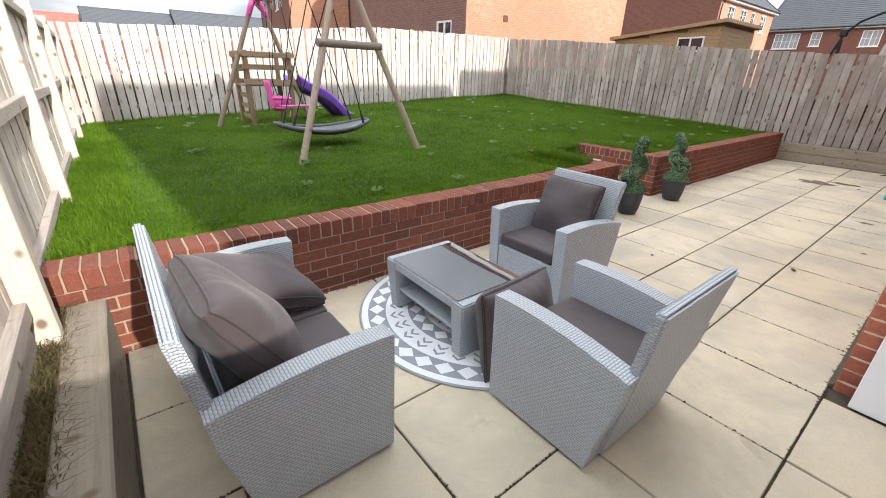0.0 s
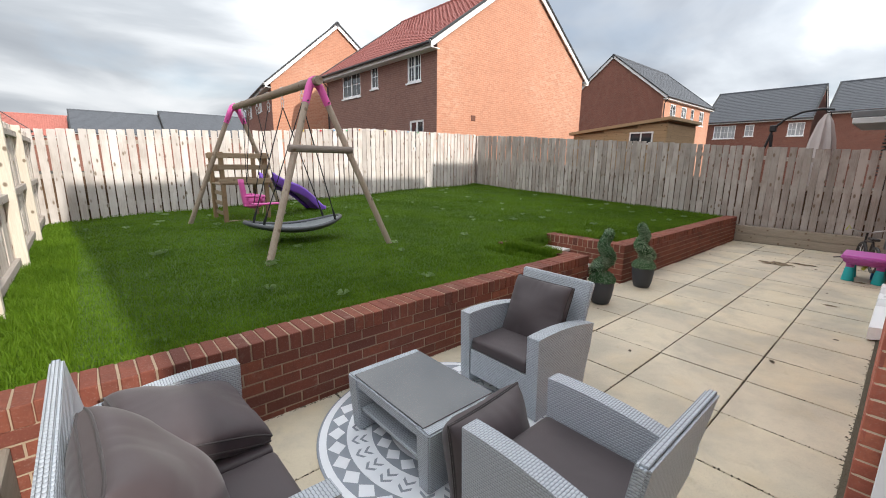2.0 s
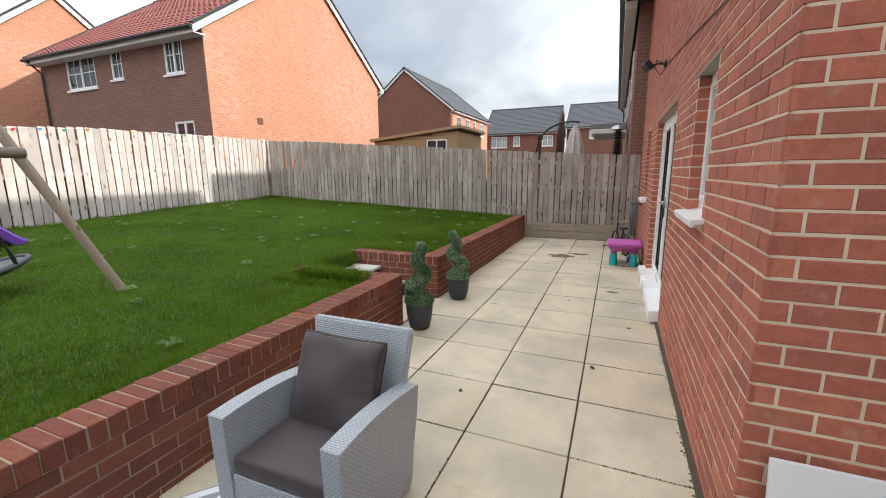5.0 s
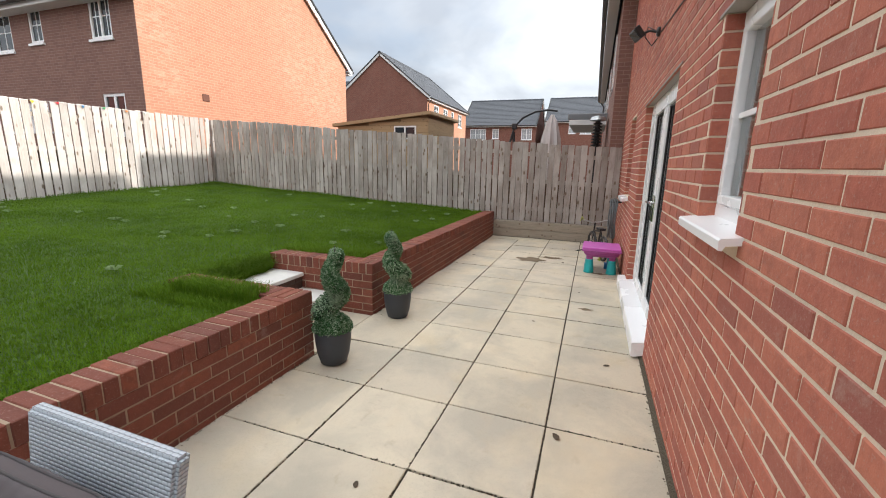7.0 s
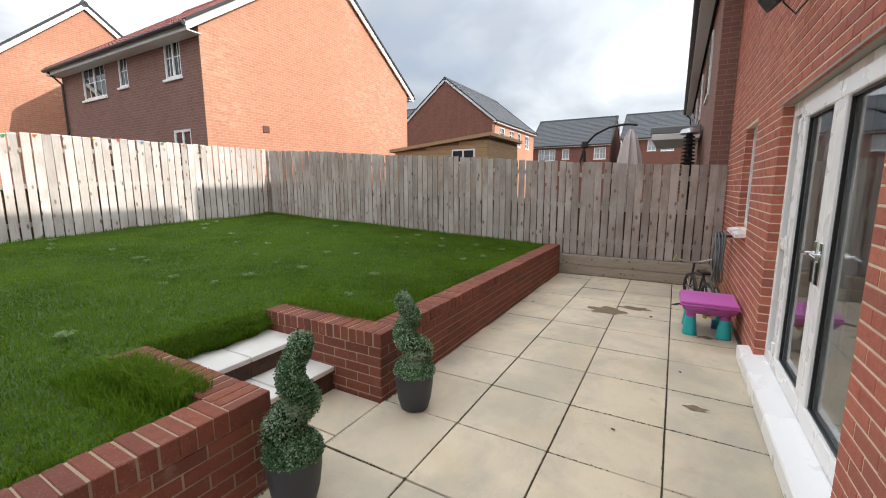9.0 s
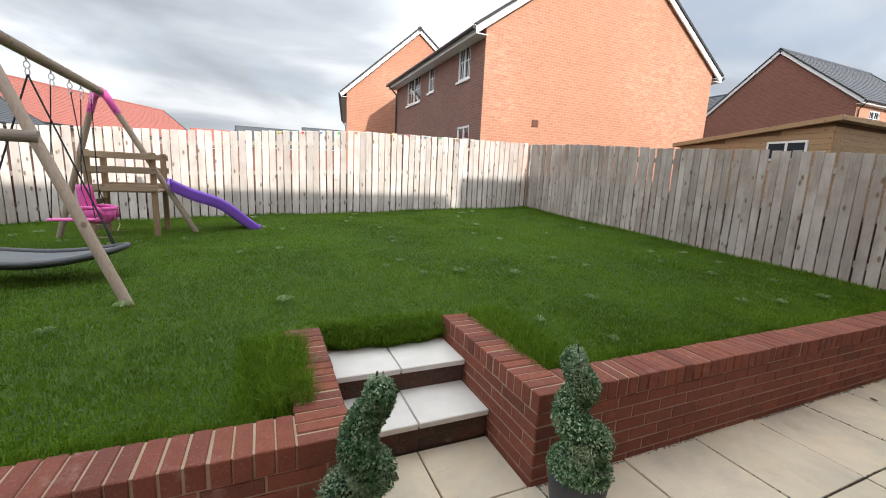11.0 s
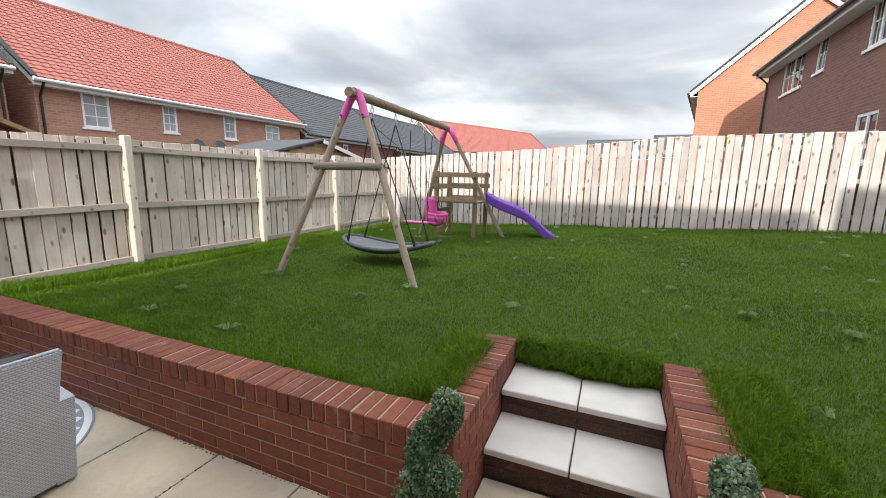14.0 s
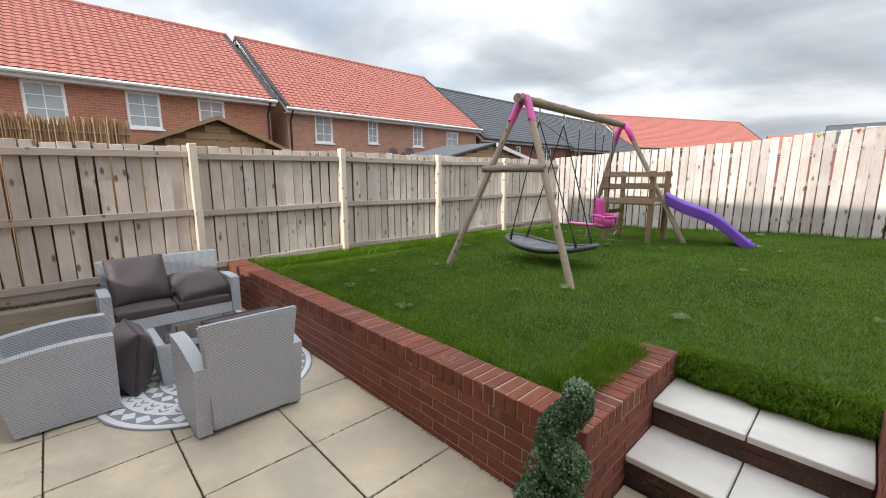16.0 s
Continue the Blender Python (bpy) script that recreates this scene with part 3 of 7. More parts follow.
PATIO = setting("patio", bm_data("patio", bm, plain("dark_joint_grit", (0.075, 0.06, 0.042), 0.95, vary=0.4, scale=9, fine=120, bump=0.8, kind="World")), "buff square paving slabs with dark open joints", "patio")

# ---------------------------------------------------------------- own house
HOUSE_X0, HOUSE_X1, HOUSE_Y = 2.72, 11.16, 0.09
WIN_A = (3.88, 4.47, 1.25, 2.15)
DOORS = (5.53, 7.50, 0.14, 2.16)
WIN_B = (8.62, 9.42, 1.06, 2.20)
M_REAR = Matrix.Translation((0, HOUSE_Y, 0))
house_rear = setting("wall_rear_house", mesh_data("wall_rear_house", on_plane(M_REAR, wall_panel(HOUSE_X0 + 0.005, HOUSE_X1, -0.05, 5.0, (WIN_A, DOORS, WIN_B), 0.30)[0]), wall_panel(HOUSE_X0 + 0.005, HOUSE_X1, -0.05, 5.0, (WIN_A, DOORS, WIN_B), 0.30)[1], M_MORTAR), "red brick rear wall of the house with sandy mortar", "wall")
M_SIDE = Matrix.Translation((HOUSE_X0, 0, 0)) @ pose(0, 0, 0, 0, 0, 90)
side_v, side_f = wall_panel(-6.5, HOUSE_Y - 0.004, -0.05, 5.0, (), 0.30)
house_side = setting("wall_side_house", mesh_data("wall_side_house", on_plane(M_SIDE, [(u, y, z) for u, y, z in side_v]), side_f, M_MORTAR), "red brick side wall at the corner of the house", "wall")

# unseen bulk added behind the rear wall; its end and roof shape the lawn's shadow
bm = bmesh.new()
box(bm, (3.10, -7.9, 0.0), (9.90, -7.6, 5.0))
box(bm, (1.45, -7.6, 0.0), (1.75, -1.5, 5.0))
box(bm, (1.75, -1.8, 0.0), (2.70, -1.5, 5.0))
box(bm, (9.65, -7.6, 0.0), (9.95, -0.22, 5.0))
setting("wall_house_back", bm_data("wall_house_back", bm, M_BRICK_RED), "unseen plain brick walls that close the house and shade the lawn", "wall")
bm = bmesh.new()
extrude(bm, [(-8.3, 4.95), (0.45, 4.95), (0.45, 5.05), (-4.0, 8.2), (-8.3, 5.05)], 8.50, Matrix.Translation((9.95, 0, 0)) @ pose(0, 0, 0, 0, 0, 90))
setting("roof_house_unseen", bm_data("roof_house_unseen", bm, M_TILE_GREY), "unseen grey tiled pitched roof placed to shade the lawn", "roof")


def bead(bm, a, b, w):
    box(bm, a, b, min(w, 0.006))


def glazed(parent, m, x0, x1, z0, z1, bar=0.055, name="pane", mat=None, grid=(1, 1)):
    """One framed light on the plane m: frame, pane and glazing bars."""
    bm = bmesh.new()
    for a, b, c, d in ((x0, x1, z0, z0 + bar), (x0, x1, z1 - bar, z1), (x0, x0 + bar, z0 + bar, z1 - bar), (x1 - bar, x1, z0 + bar, z1 - bar)):
        box(bm, (a, -0.07, c), (b, 0.0, d), 0.004)
    fr = part("frame", bm, M_UPVC, parent)
    fr.matrix_basis = m
    bm = boxed((x0 + bar - 0.004, -0.045, z0 + bar - 0.004), (x1 - bar + 0.004, -0.035, z1 - bar + 0.004))
    pn = part(name, bm, mat or M_PANE, parent)
    pn.matrix_basis = m
    nx, nz = grid
    bm = bmesh.new()
    for i in range(1, nx):
        c = x0 + (x1 - x0) * i / nx
        box(bm, (c - 0.011, -0.034, z0 + bar), (c + 0.011, -0.020, z1 - bar))
    for i in range(1, nz):
        c = z0 + (z1 - z0) * i / nz
        box(bm, (x0 + bar, -0.034, c - 0.011), (x1 - bar, -0.0205, c + 0.011))
    if nx > 1 or nz > 1:
        part("glazing_bar", bm, M_UPVC, parent).matrix_basis = m
    else:
        bm.free()


REC = Matrix.Translation((0, HOUSE_Y - 0.070, 0))
window_1 = tagged(new("window_1"), "white plastic casement window in the brick rear wall", "window", kind="structure")
bm = bmesh.new()
for a, b, c, d in ((3.88, 4.47, 1.25, 1.32), (3.88, 4.47, 2.09, 2.15), (3.88, 3.94, 1.32, 2.09), (4.41, 4.47, 1.32, 2.09)):
    box(bm, (a, -0.075, c), (b, 0.0, d), 0.004)
part("window_frame", bm, M_UPVC, window_1).matrix_basis = REC
glazed(window_1, REC @ Matrix.Translation((0, 0.012, 0)), 3.942, 4.408, 1.322, 2.088, 0.04, mat=M_GLASS, grid=(1, 2))
bm = bmesh.new()
extrude(bm, [(-0.069, 1.262), (0.066, 1.246), (0.072, 1.238), (0.070, 1.205), (0.058, 1.203), (0.05, 1.22), (-0.069, 1.235)], 0.71, Matrix.Translation((4.50, HOUSE_Y, 0)) @ pose(0, 0, 0, 0, 0, 90))
part("window_sill", bm, M_UPVC, window_1, "white plastic sill with a chipped end")

window_2 = tagged(new("window_2"), "small white plastic window near the garden fence", "window", kind="structure")
glazed(window_2, REC, 8.625, 9.415, 1.065, 2.195, 0.06)
bm = bmesh.new()
extrude(bm, [(0.0, 1.055), (0.09, 1.04), (0.09, 1.0), (-0.09, 1.02), (-0.09, 1.06)], 0.84, Matrix.Translation((9.44, HOUSE_Y, 0)) @ pose(0, 0, 0, 0, 0, 90))
part("window_sill", bm, M_UPVC, window_2)

# patio doors: side lights and two leaves
door_1 = tagged(new("door_1"), "closed white plastic french doors with narrow side lights", "french doors", kind="structure")
bm = bmesh.new()
X0, X1, Z0, Z1 = DOORS
XM = 7.092
for a, b, c, d in ((X0, X1, Z1 - 0.06, Z1), (X0, X0 + 0.06, Z0, Z1 - 0.06), (X1 - 0.06, X1, Z0, Z1 - 0.06), (XM, XM + 0.06, Z0, Z1 - 0.06), (X0 + 0.06, X1 - 0.06, Z0, Z0 + 0.05)):
    box(bm, (a, -0.08, c), (b, 0.0, d), 0.004)
part("door_frame", bm, M_UPVC, door_1).matrix_basis = REC
glazed(door_1, REC @ Matrix.Translation((0, 0.010, 0)), XM + 0.062, X1 - 0.062, Z0 + 0.052, Z1 - 0.062, 0.05, mat=M_GLASS)
part("transom", boxed((XM + 0.112, -0.06, 1.07), (X1 - 0.112, 0.012, 1.15), 0.005), M_UPVC, door_1).matrix_basis = REC
mid = (X0 + 0.06 + XM) / 2
for a, b, s in ((X0 + 0.062, mid - 0.003, 1), (mid + 0.003, XM - 0.002, -1)):
    bm = bmesh.new()
    for p, q, c, d in ((a, b, Z0 + 0.053, Z0 + 0.16), (a, b, Z1 - 0.16, Z1 - 0.063), (a, a + 0.095, Z0 + 0.16, Z1 - 0.16), (b - 0.095, b, Z0 + 0.16, Z1 - 0.16)):
        box(bm, (p, -0.06, c), (q, 0.022, d), 0.006)
    leaf = part("door_leaf", bm, M_UPVC, door_1)
    leaf.matrix_basis = REC
    part("pane", boxed((a + 0.09, -0.03, Z0 + 0.155), (b - 0.09, -0.016, Z1 - 0.155)), M_GLASS, leaf)
    bm = bmesh.new()
    for p, q, c, d in ((a + 0.095, a + 0.107, Z0 + 0.16, Z1 - 0.16), (b - 0.107, b - 0.095, Z0 + 0.16, Z1 - 0.16), (a + 0.107, b - 0.107, Z0 + 0.16, Z0 + 0.172), (a + 0.107, b - 0.107, Z1 - 0.172, Z1 - 0.16)):
        box(bm, (p, -0.014, c), (q, 0.004, d))
    part("gasket", bm, M_BLACK, leaf, "black rubber glazing gasket")
    hx = mid - s * 0.05
    bm = boxed((hx - 0.017, 0.023, 1.00), (hx + 0.017, 0.033, 1.24), 0.004)
    rod(bm, (hx, 0.03, 1.17), (hx, 0.075, 1.17), 0.010)
    rod(bm, (hx, 0.07, 1.17), (hx - s * 0.12, 0.07, 1.165), 0.009)
    part("door_handle", bm, M_CHROME, leaf, "chrome lever handle")
    part("lock_plate", boxed((hx - 0.013, 0.034, 1.005), (hx + 0.013, 0.040, 1.13), 0.003), M_BLACK, leaf, "dark lock plate")
    hinge = a + 0.008 if s > 0 else b - 0.008
    for z in (0.35, 1.15, 1.95):
        part("hinge", boxed((hinge - 0.018, 0.0225, z - 0.05), (hinge + 0.018, 0.04, z + 0.05), 0.005), M_UPVC, leaf)
bm = bmesh.new()
extrude(bm, [(-0.069, 0.152), (0.085, 0.132), (0.092, 0.12), (0.090, 0.015), (0.07, 0.015), (0.02, 0.03), (-0.069, 0.04)], 2.20, Matrix.Translation((7.72, HOUSE_Y, 0)) @ pose(0, 0, 0, 0, 0, 90))
part("door_sill", bm, M_UPVC, door_1, "wide white plastic threshold")

# dim rooms behind the glass
bm = bmesh.new()
for lo, hi in (((2.9, -3.2, -0.02), (10.9, -3.1, 2.6)), ((2.9, -3.1, -0.05), (9.6, -0.21, -0.01)), ((2.95, -3.1, 2.5), (9.55, -0.21, 2.6)), ((5.0, -3.1, 0.0), (5.1, -0.215, 2.5)), ((8.0, -3.1, 0.0), (8.1, -0.215, 2.5))):
    box(bm, lo, hi)
setting("wall_room_inside", bm_data("wall_room_inside", bm, plain("grey_room_plaster", (0.60, 0.59, 0.575), 0.9, vary=0.05)), "plain grey walls of the rooms indoors", "wall")


def curtain(x0, x1, z0, z1, y, label):
    n = 40
    v, f = [], []
    for i in range(n + 1):
        x = x0 + (x1 - x0) * i / n
        yy = y + 0.022 * math.sin(i * 1.35)
        v += [(x, yy, z0), (x, yy, z1), (x, yy - 0.006, z0), (x, yy - 0.006, z1)]
    for i in range(n):
        a, b = 4 * i, 4 * i + 4
        f += [(a, b, b + 1, a + 1), (a + 3, b + 3, b + 2, a + 2), (a + 1, b + 1, b + 3, a + 3), (a, a + 2, b + 2, b)]
    tagged(new("curtain", mesh_data("curtain", v, f, plain("pale_curtain_cloth", (0.62, 0.61, 0.60), 0.9, vary=0.1, bump=0.3), True)), label, "curtain")


curtain(5.70, 5.98, 0.0, 2.3, -0.30, "pale grey curtain hanging behind the french doors")
curtain(7.02, 7.36, 0.0, 2.3, -0.30, "pale grey curtain hanging behind the french doors")
curtain(4.16, 4.40, 0.9, 2.3, -0.32, "pale grey curtain hanging inside the window")

bm = boxed((X0 - 0.10, HOUSE_Y - 0.20, Z1), (X1 + 0.10, HOUSE_Y + 0.010, Z1 + 0.012))
box(bm, (WIN_A[0] - 0.08, HOUSE_Y - 0.20, WIN_A[3]), (WIN_A[1] + 0.08, HOUSE_Y + 0.010, WIN_A[3] + 0.012))
setting("lintel", bm_data("lintel", bm, M_LINTEL), "grey steel lintel edges over the openings", "lintel")
# mortar haunch along the foot of the wall
bm = bmesh.new()
extrude(bm, [(0, -0.01), (0.035, -0.01), (0.02, 0.012), (0, 0.03)], 8.0, Matrix.Translation((10.72, HOUSE_Y, 0)) @ pose(0, 0, 0, 0, 0, 90))
setting("trim_wall_foot", bm_data("trim_wall_foot", bm, plain("mossy_grit", (0.11, 0.09, 0.06), 0.95, vary=0.5, scale=14, fine=80, bump=1.0, dist=0.02)), "dark grit and moss along the wall foot", "trim")

# ---------------------------------------------------------------- neighbour's house beyond the side fence
neighbour = tagged(new("wall_neighbour_house"), "brown brick rear of the adjoining house beyond the fence", "house", kind="structure")
bm = bmesh.new()
box(bm, (11.20, -8.0, 0.0), (26.5, 0.34, 5.0))
part("wall", bm, M_BRICK_BROWN, neighbour)
bm = boxed((10.30, -8.0, 0.0), (11.18, -0.25, 5.0))
part("wall", bm, M_BRICK_BROWN, neighbour)
bm = bmesh.new()
extrude(bm, [(-8.4, 4.95), (0.62, 4.95), (0.62, 5.05), (-4.0, 8.65), (-8.4, 5.05)], 16.55, Matrix.Translation((26.85, 0, 0)) @ pose(0, 0, 0, 0, 0, 90))
part("roof", bm, M_TILE_GREY, neighbour)
bm = boxed((11.0, 0.40, 4.78), (26.6, 0.62, 4.93))
part("soffit", bm, M_WHITE, neighbour, "white soffit board")
bm = tube(bmesh.new(), [(10.9, 0.68, 4.93), (26.8, 0.68, 4.93)], 0.055, 10)
part("gutter", bm, M_GUTTER, neighbour, "black gutter under the eaves")
bm = tube(bmesh.new(), [(26.2, 0.66, 4.9), (26.2, 0.42, 4.6), (26.2, 0.42, 0.2)], 0.034, 8)
part("downpipe", bm, M_GUTTER, neighbour, "black downpipe")
for wx in (13.2, 16.8, 20.4, 24.0):
    glazed_me = boxed((wx, 0.335, 3.3), (wx + 1.1, 0.375, 4.5), 0.004)
    wdw = part("window", glazed_me, M_UPVC, neighbour)
    part("pane", boxed((wx + 0.06, 0.37, 3.36), (wx + 0.52, 0.378, 4.44)), M_PANE, wdw)
    part("pane", boxed((wx + 0.58, 0.37, 3.36), (wx + 1.04, 0.378, 4.44)), M_PANE, wdw)


# ---------------------------------------------------------------- houses around
def roof_slope(width, length, tile_w, tile_h, wave, step):
    """Tiled slope in its own plane: x along the eaves, y up the slope, z out."""
    nu = max(2, int(round(width / tile_w)))
    nv = max(2, int(round(length / tile_h)))
    sub = 4 if wave else 1
    us, hs = [], []
    for i in range(nu * sub + 1):
        us.append(width * i / (nu * sub))
        ph = (i % sub) / sub
        hs.append(wave * (0.5 + 0.5 * math.cos(2 * math.pi * ph)) if wave else 0.0)
    v, f = [], []
    n = len(us)
    for j in range(nv):
        y0, y1 = length * j / nv, length * (j + 1) / nv
        o = len(v)
        v += [(u, y0, h + step) for u, h in zip(us, hs)]
        v += [(u, y1, h) for u, h in zip(us, hs)]
        for i in range(n - 1):
            f.append((o + i, o + i + 1, o + n + i + 1, o + n + i))
            if j:
                f.append((o - n + i, o - n + i + 1, o + i + 1, o + i))
    return v, f


def window_unit(parent, m, u, z, w, h, cols=2, rows=1, pane=None):
    """A white window set back in the wall plane m (x along, y out), with sill."""
    bm = bmesh.new()
    t = 0.07
    rings = []
    for y in (-0.02, -0.09):
        for k in (0, t):
            rings.append([bm.verts.new((x, y, q)) for x, q in ((u + k, z + k), (u + w - k, z + k), (u + w - k, z + h - k), (u + k, z + h - k))])
    fo, fi, bo, bi = rings
    for a, b in ((fo, fi), (bi, bo), (bo, fo), (fi, bi)):
        for i in range(4):
            j = (i + 1) % 4
            bm.faces.new((a[i], a[j], b[j], b[i]))
    me = bm_data("window", bm, M_UPVC)
    win = part("window", me, None, parent, "white framed window")
    win.matrix_basis = m
    for i in range(1, cols):
        c = u + w * i / cols
        part("mullion", boxed((c - 0.035, -0.088, z + t), (c + 0.035, -0.022, z + h - t)), M_UPVC, win)
    for i in range(cols):
        a, b = u + w * i / cols + 0.03, u + w * (i + 1) / cols - 0.03
        part("pane", boxed((a, -0.07, z + 0.04), (b, -0.055, z + h - 0.04)), pane or M_PANE, win)
    if rows > 1:
        bm = bmesh.new()
        for j in range(1, rows):
            c = z + h * j / rows
            box(bm, (u + 0.05, -0.054, c - 0.012), (u + w - 0.05, -0.044, c + 0.012))
        for i in range(cols):
            c = u + w * (i + 0.5) / cols
            box(bm, (c - 0.012, -0.054, z + 0.05), (c + 0.012, -0.045, z + h - 0.05))
        part("glazing_bar", bm, M_UPVC, win)
    part("sill", boxed((u - 0.05, -0.05, z - 0.06), (u + w + 0.05, 0.05, z)), M_UPVC, win)


def house(label, at, turn, length, depth, ground, eave, ridge, brick, gable_brick, tile, front=(), gable=(), wave=0.03, far_gable=(), group="houses around the garden", over=0.30, downpipes=(0.15,), gutter=None, pane=None):
    """A pitched house. Own axes: x along the ridge, front at y=0 facing -y, gables at x=0 and x=length."""
    h = thing("house", label, "house", (at[0], at[1], 0), turn, group)
    mid = depth / 2
    faces = (("wall", pose(0, 0, 0, 0, 0, 180), front, brick, (-length + 0.003, -0.003), None),
             ("wall", pose(0, depth, 0), (), brick, (0.003, length - 0.003), None),
             ("wall", pose(0, 0, 0, 0, 0, 90), gable, gable_brick, (0.003, depth - 0.003), 1),
             ("wall", pose(length, 0, 0, 0, 0, -90), far_gable, gable_brick, (-depth + 0.003, -0.003), 1))
    for name, m, wins, mat, (u0, u1), peak in faces:
        holes = []
        for u, z, w, hh, cols, rows in wins:
            a = u
            if u0 < 0:
                a = -u - w
            holes.append((a, a + w, z, z + hh))
        top = None
        if peak:
            top = [(u0, eave), (u1, eave), ((u0 + u1) / 2, ridge - 0.12)]
        v, f = wall_panel(u0, u1, ground, eave, holes, 0.28 if not peak else 0.281, True, top)
        wob = part(name, mesh_data(name, v, f, mat), None, h)
        wob.matrix_basis = m
        for (u, z, w, hh, cols, rows), (a, b, c, d) in zip(wins, holes):
            window_unit(h, m, a, z, w, hh, cols, rows, pane)
    rise = ridge - eave
    run = mid + over
    slope = math.hypot(run, rise * run / mid)
    ang = math.degrees(math.atan2(rise, mid))
    drop = rise * over / mid
    v, f = roof_slope(length + 0.3, slope, 0.24 if wave else 0.30, 0.24 if wave else 0.28, wave * 0.8, 0.02)
    me = mesh_data("roof", v, f, tile, False)
    for m in (pose(-0.15, -over, eave - drop + 0.06, ang, 0, 0), pose(length + 0.15, depth + over, eave - drop + 0.06, ang, 0, 180)):
        part("roof", me, None, h).matrix_basis = m
    bm = bmesh.new()
    nrt = int(length / 0.45)
    for i in range(nrt):
        a = -0.15 + (length + 0.3) * i / nrt
        rod(bm, (a, mid, ridge + 0.03), (a + (length + 0.3) / nrt * 0.97, mid, ridge + 0.03), 0.115, 0.125, 10)
    part("ridge_tiles", bm, tile, h)
    for y in (-over + 0.02, depth + over - 0.04):
        part("fascia", boxed((-0.12, y, eave - drop - 0.14), (length + 0.12, y + 0.02, eave - drop + 0.05)), M_WHITE, h, "white fascia")
        part("soffit", boxed((-0.12, y + 0.021 if y < 0 else depth, eave - drop - 0.145), (length + 0.12, 0 if y < 0 else y - 0.001, eave - drop - 0.12)), M_WHITE, h, "white soffit")
    for y in (-over - 0.05, depth + over + 0.05):
        part("gutter", tube(bmesh.new(), [(-0.14, y, eave - drop), (length + 0.14, y, eave - drop)], 0.055, 8), gutter or M_GUTTER, h, "gutter along the eaves")
    for dx in downpipes:
        bm = tube(bmesh.new(), [(dx, -over - 0.03, eave - drop - 0.05), (dx, -0.06, eave - drop - 0.4), (dx, -0.06, ground + 0.1)], 0.036, 8)
        part("downpipe", bm, M_GUTTER, h, "black downpipe")
    for x in (-0.10, length + 0.08):
        for s in (0, 1):
            y0 = -over if s == 0 else depth + over
            part("bargeboard", beam(bmesh.new(), (x + 0.01, y0, eave - drop - 0.04), (x + 0.01, mid, ridge - 0.04), 0.20, 0.05, up=(1, 0, 0)), M_WHITE, h, "white bargeboard")
            part("verge", beam(bmesh.new(), (x + 0.01, y0, eave - drop + 0.085), (x + 0.01, mid, ridge + 0.085), 0.07, 0.13, up=(1, 0, 0)), M_VERGE, h, "dark verge capping")
    return h


# house behind the back fence: garden gable painted orange as sunlit, shaded front brown
house_a = house("detached brick house with a sunlit orange gable and red tiles", (9.88, 19.8), -90, 8.3, 9.2, -0.2, 5.72, 8.93, M_BRICK_BROWN, M_BRICK_SUNLIT, M_TILE_DEEP,
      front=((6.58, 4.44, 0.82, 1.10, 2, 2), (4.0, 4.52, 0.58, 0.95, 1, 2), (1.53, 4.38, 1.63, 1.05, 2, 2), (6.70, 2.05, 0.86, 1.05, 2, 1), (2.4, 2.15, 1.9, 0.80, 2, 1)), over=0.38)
part("wall_vent", boxed((8.295, 1.68, 3.12), (8.325, 1.91, 3.32), 0.01), plain("terracotta_vent", (0.14, 0.055, 0.035), 0.8), house_a, "small dark wall vent")
# gable towards the sun in the lit orange, front in a shaded red
house("brick house with a sunlit orange gable and black downpipe", (10.01, 33.33), -100, 11.0, 7.1, -0.5, 5.60, 8.70, M_BRICK_RED, M_BRICK_SUNLIT, M_TILE_GREY, front=((2.0, 4.4, 1.1, 1.1, 2, 2), (6.5, 4.4, 1.1, 1.1, 2, 2)))
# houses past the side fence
# front coloured orange as sunlit, gables a darker red as shaded
house("brown brick house with a grey roof and sunlit orange front", (33.1, 13.25), 0, 10.3, 8.2, -0.1, 6.70, 9.95, M_BRICK_SUNLIT, M_BRICK_RED, M_TILE_GREY,
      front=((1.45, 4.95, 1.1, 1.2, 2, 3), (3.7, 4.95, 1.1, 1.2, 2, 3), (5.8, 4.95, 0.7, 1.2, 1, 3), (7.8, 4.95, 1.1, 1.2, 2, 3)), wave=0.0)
house("brown brick wing with a grey tiled roof behind the side fence", (35.2, 27.0), -90, 7.5, 6.4, -0.1, 6.75, 8.95, M_BRICK_RED, M_BRICK_RED, M_TILE_GREY, wave=0.0)
D_WINDOWS = ((0.92, 4.30, 1.9, 1.25, 3, 2), (3.58, 4.45, 0.75, 1.1, 1, 2), (6.9, 4.35, 1.2, 1.2, 2, 2))
house("brown brick house with a grey roof and white windows", (50.0, 15.6), -90, 8.5, 8.0, -0.1, 6.1, 9.15, M_BRICK_RED, M_BRICK_RED, M_TILE_GREY, front=D_WINDOWS, wave=0.0, pane=M_PANE_PALE)
house("brown brick house with a grey roof and white windows", (50.0, 6.0), -90, 10.5, 8.0, -0.1, 6.45, 9.2, M_BRICK_RED, M_BRICK_RED, M_TILE_GREY, front=((2.4, 5.0, 0.75, 1.1, 1, 2), (3.6, 4.95, 1.15, 1.2, 2, 2), (7.2, 4.95, 1.1, 1.2, 2, 2)), wave=0.0, pane=M_PANE_PALE)
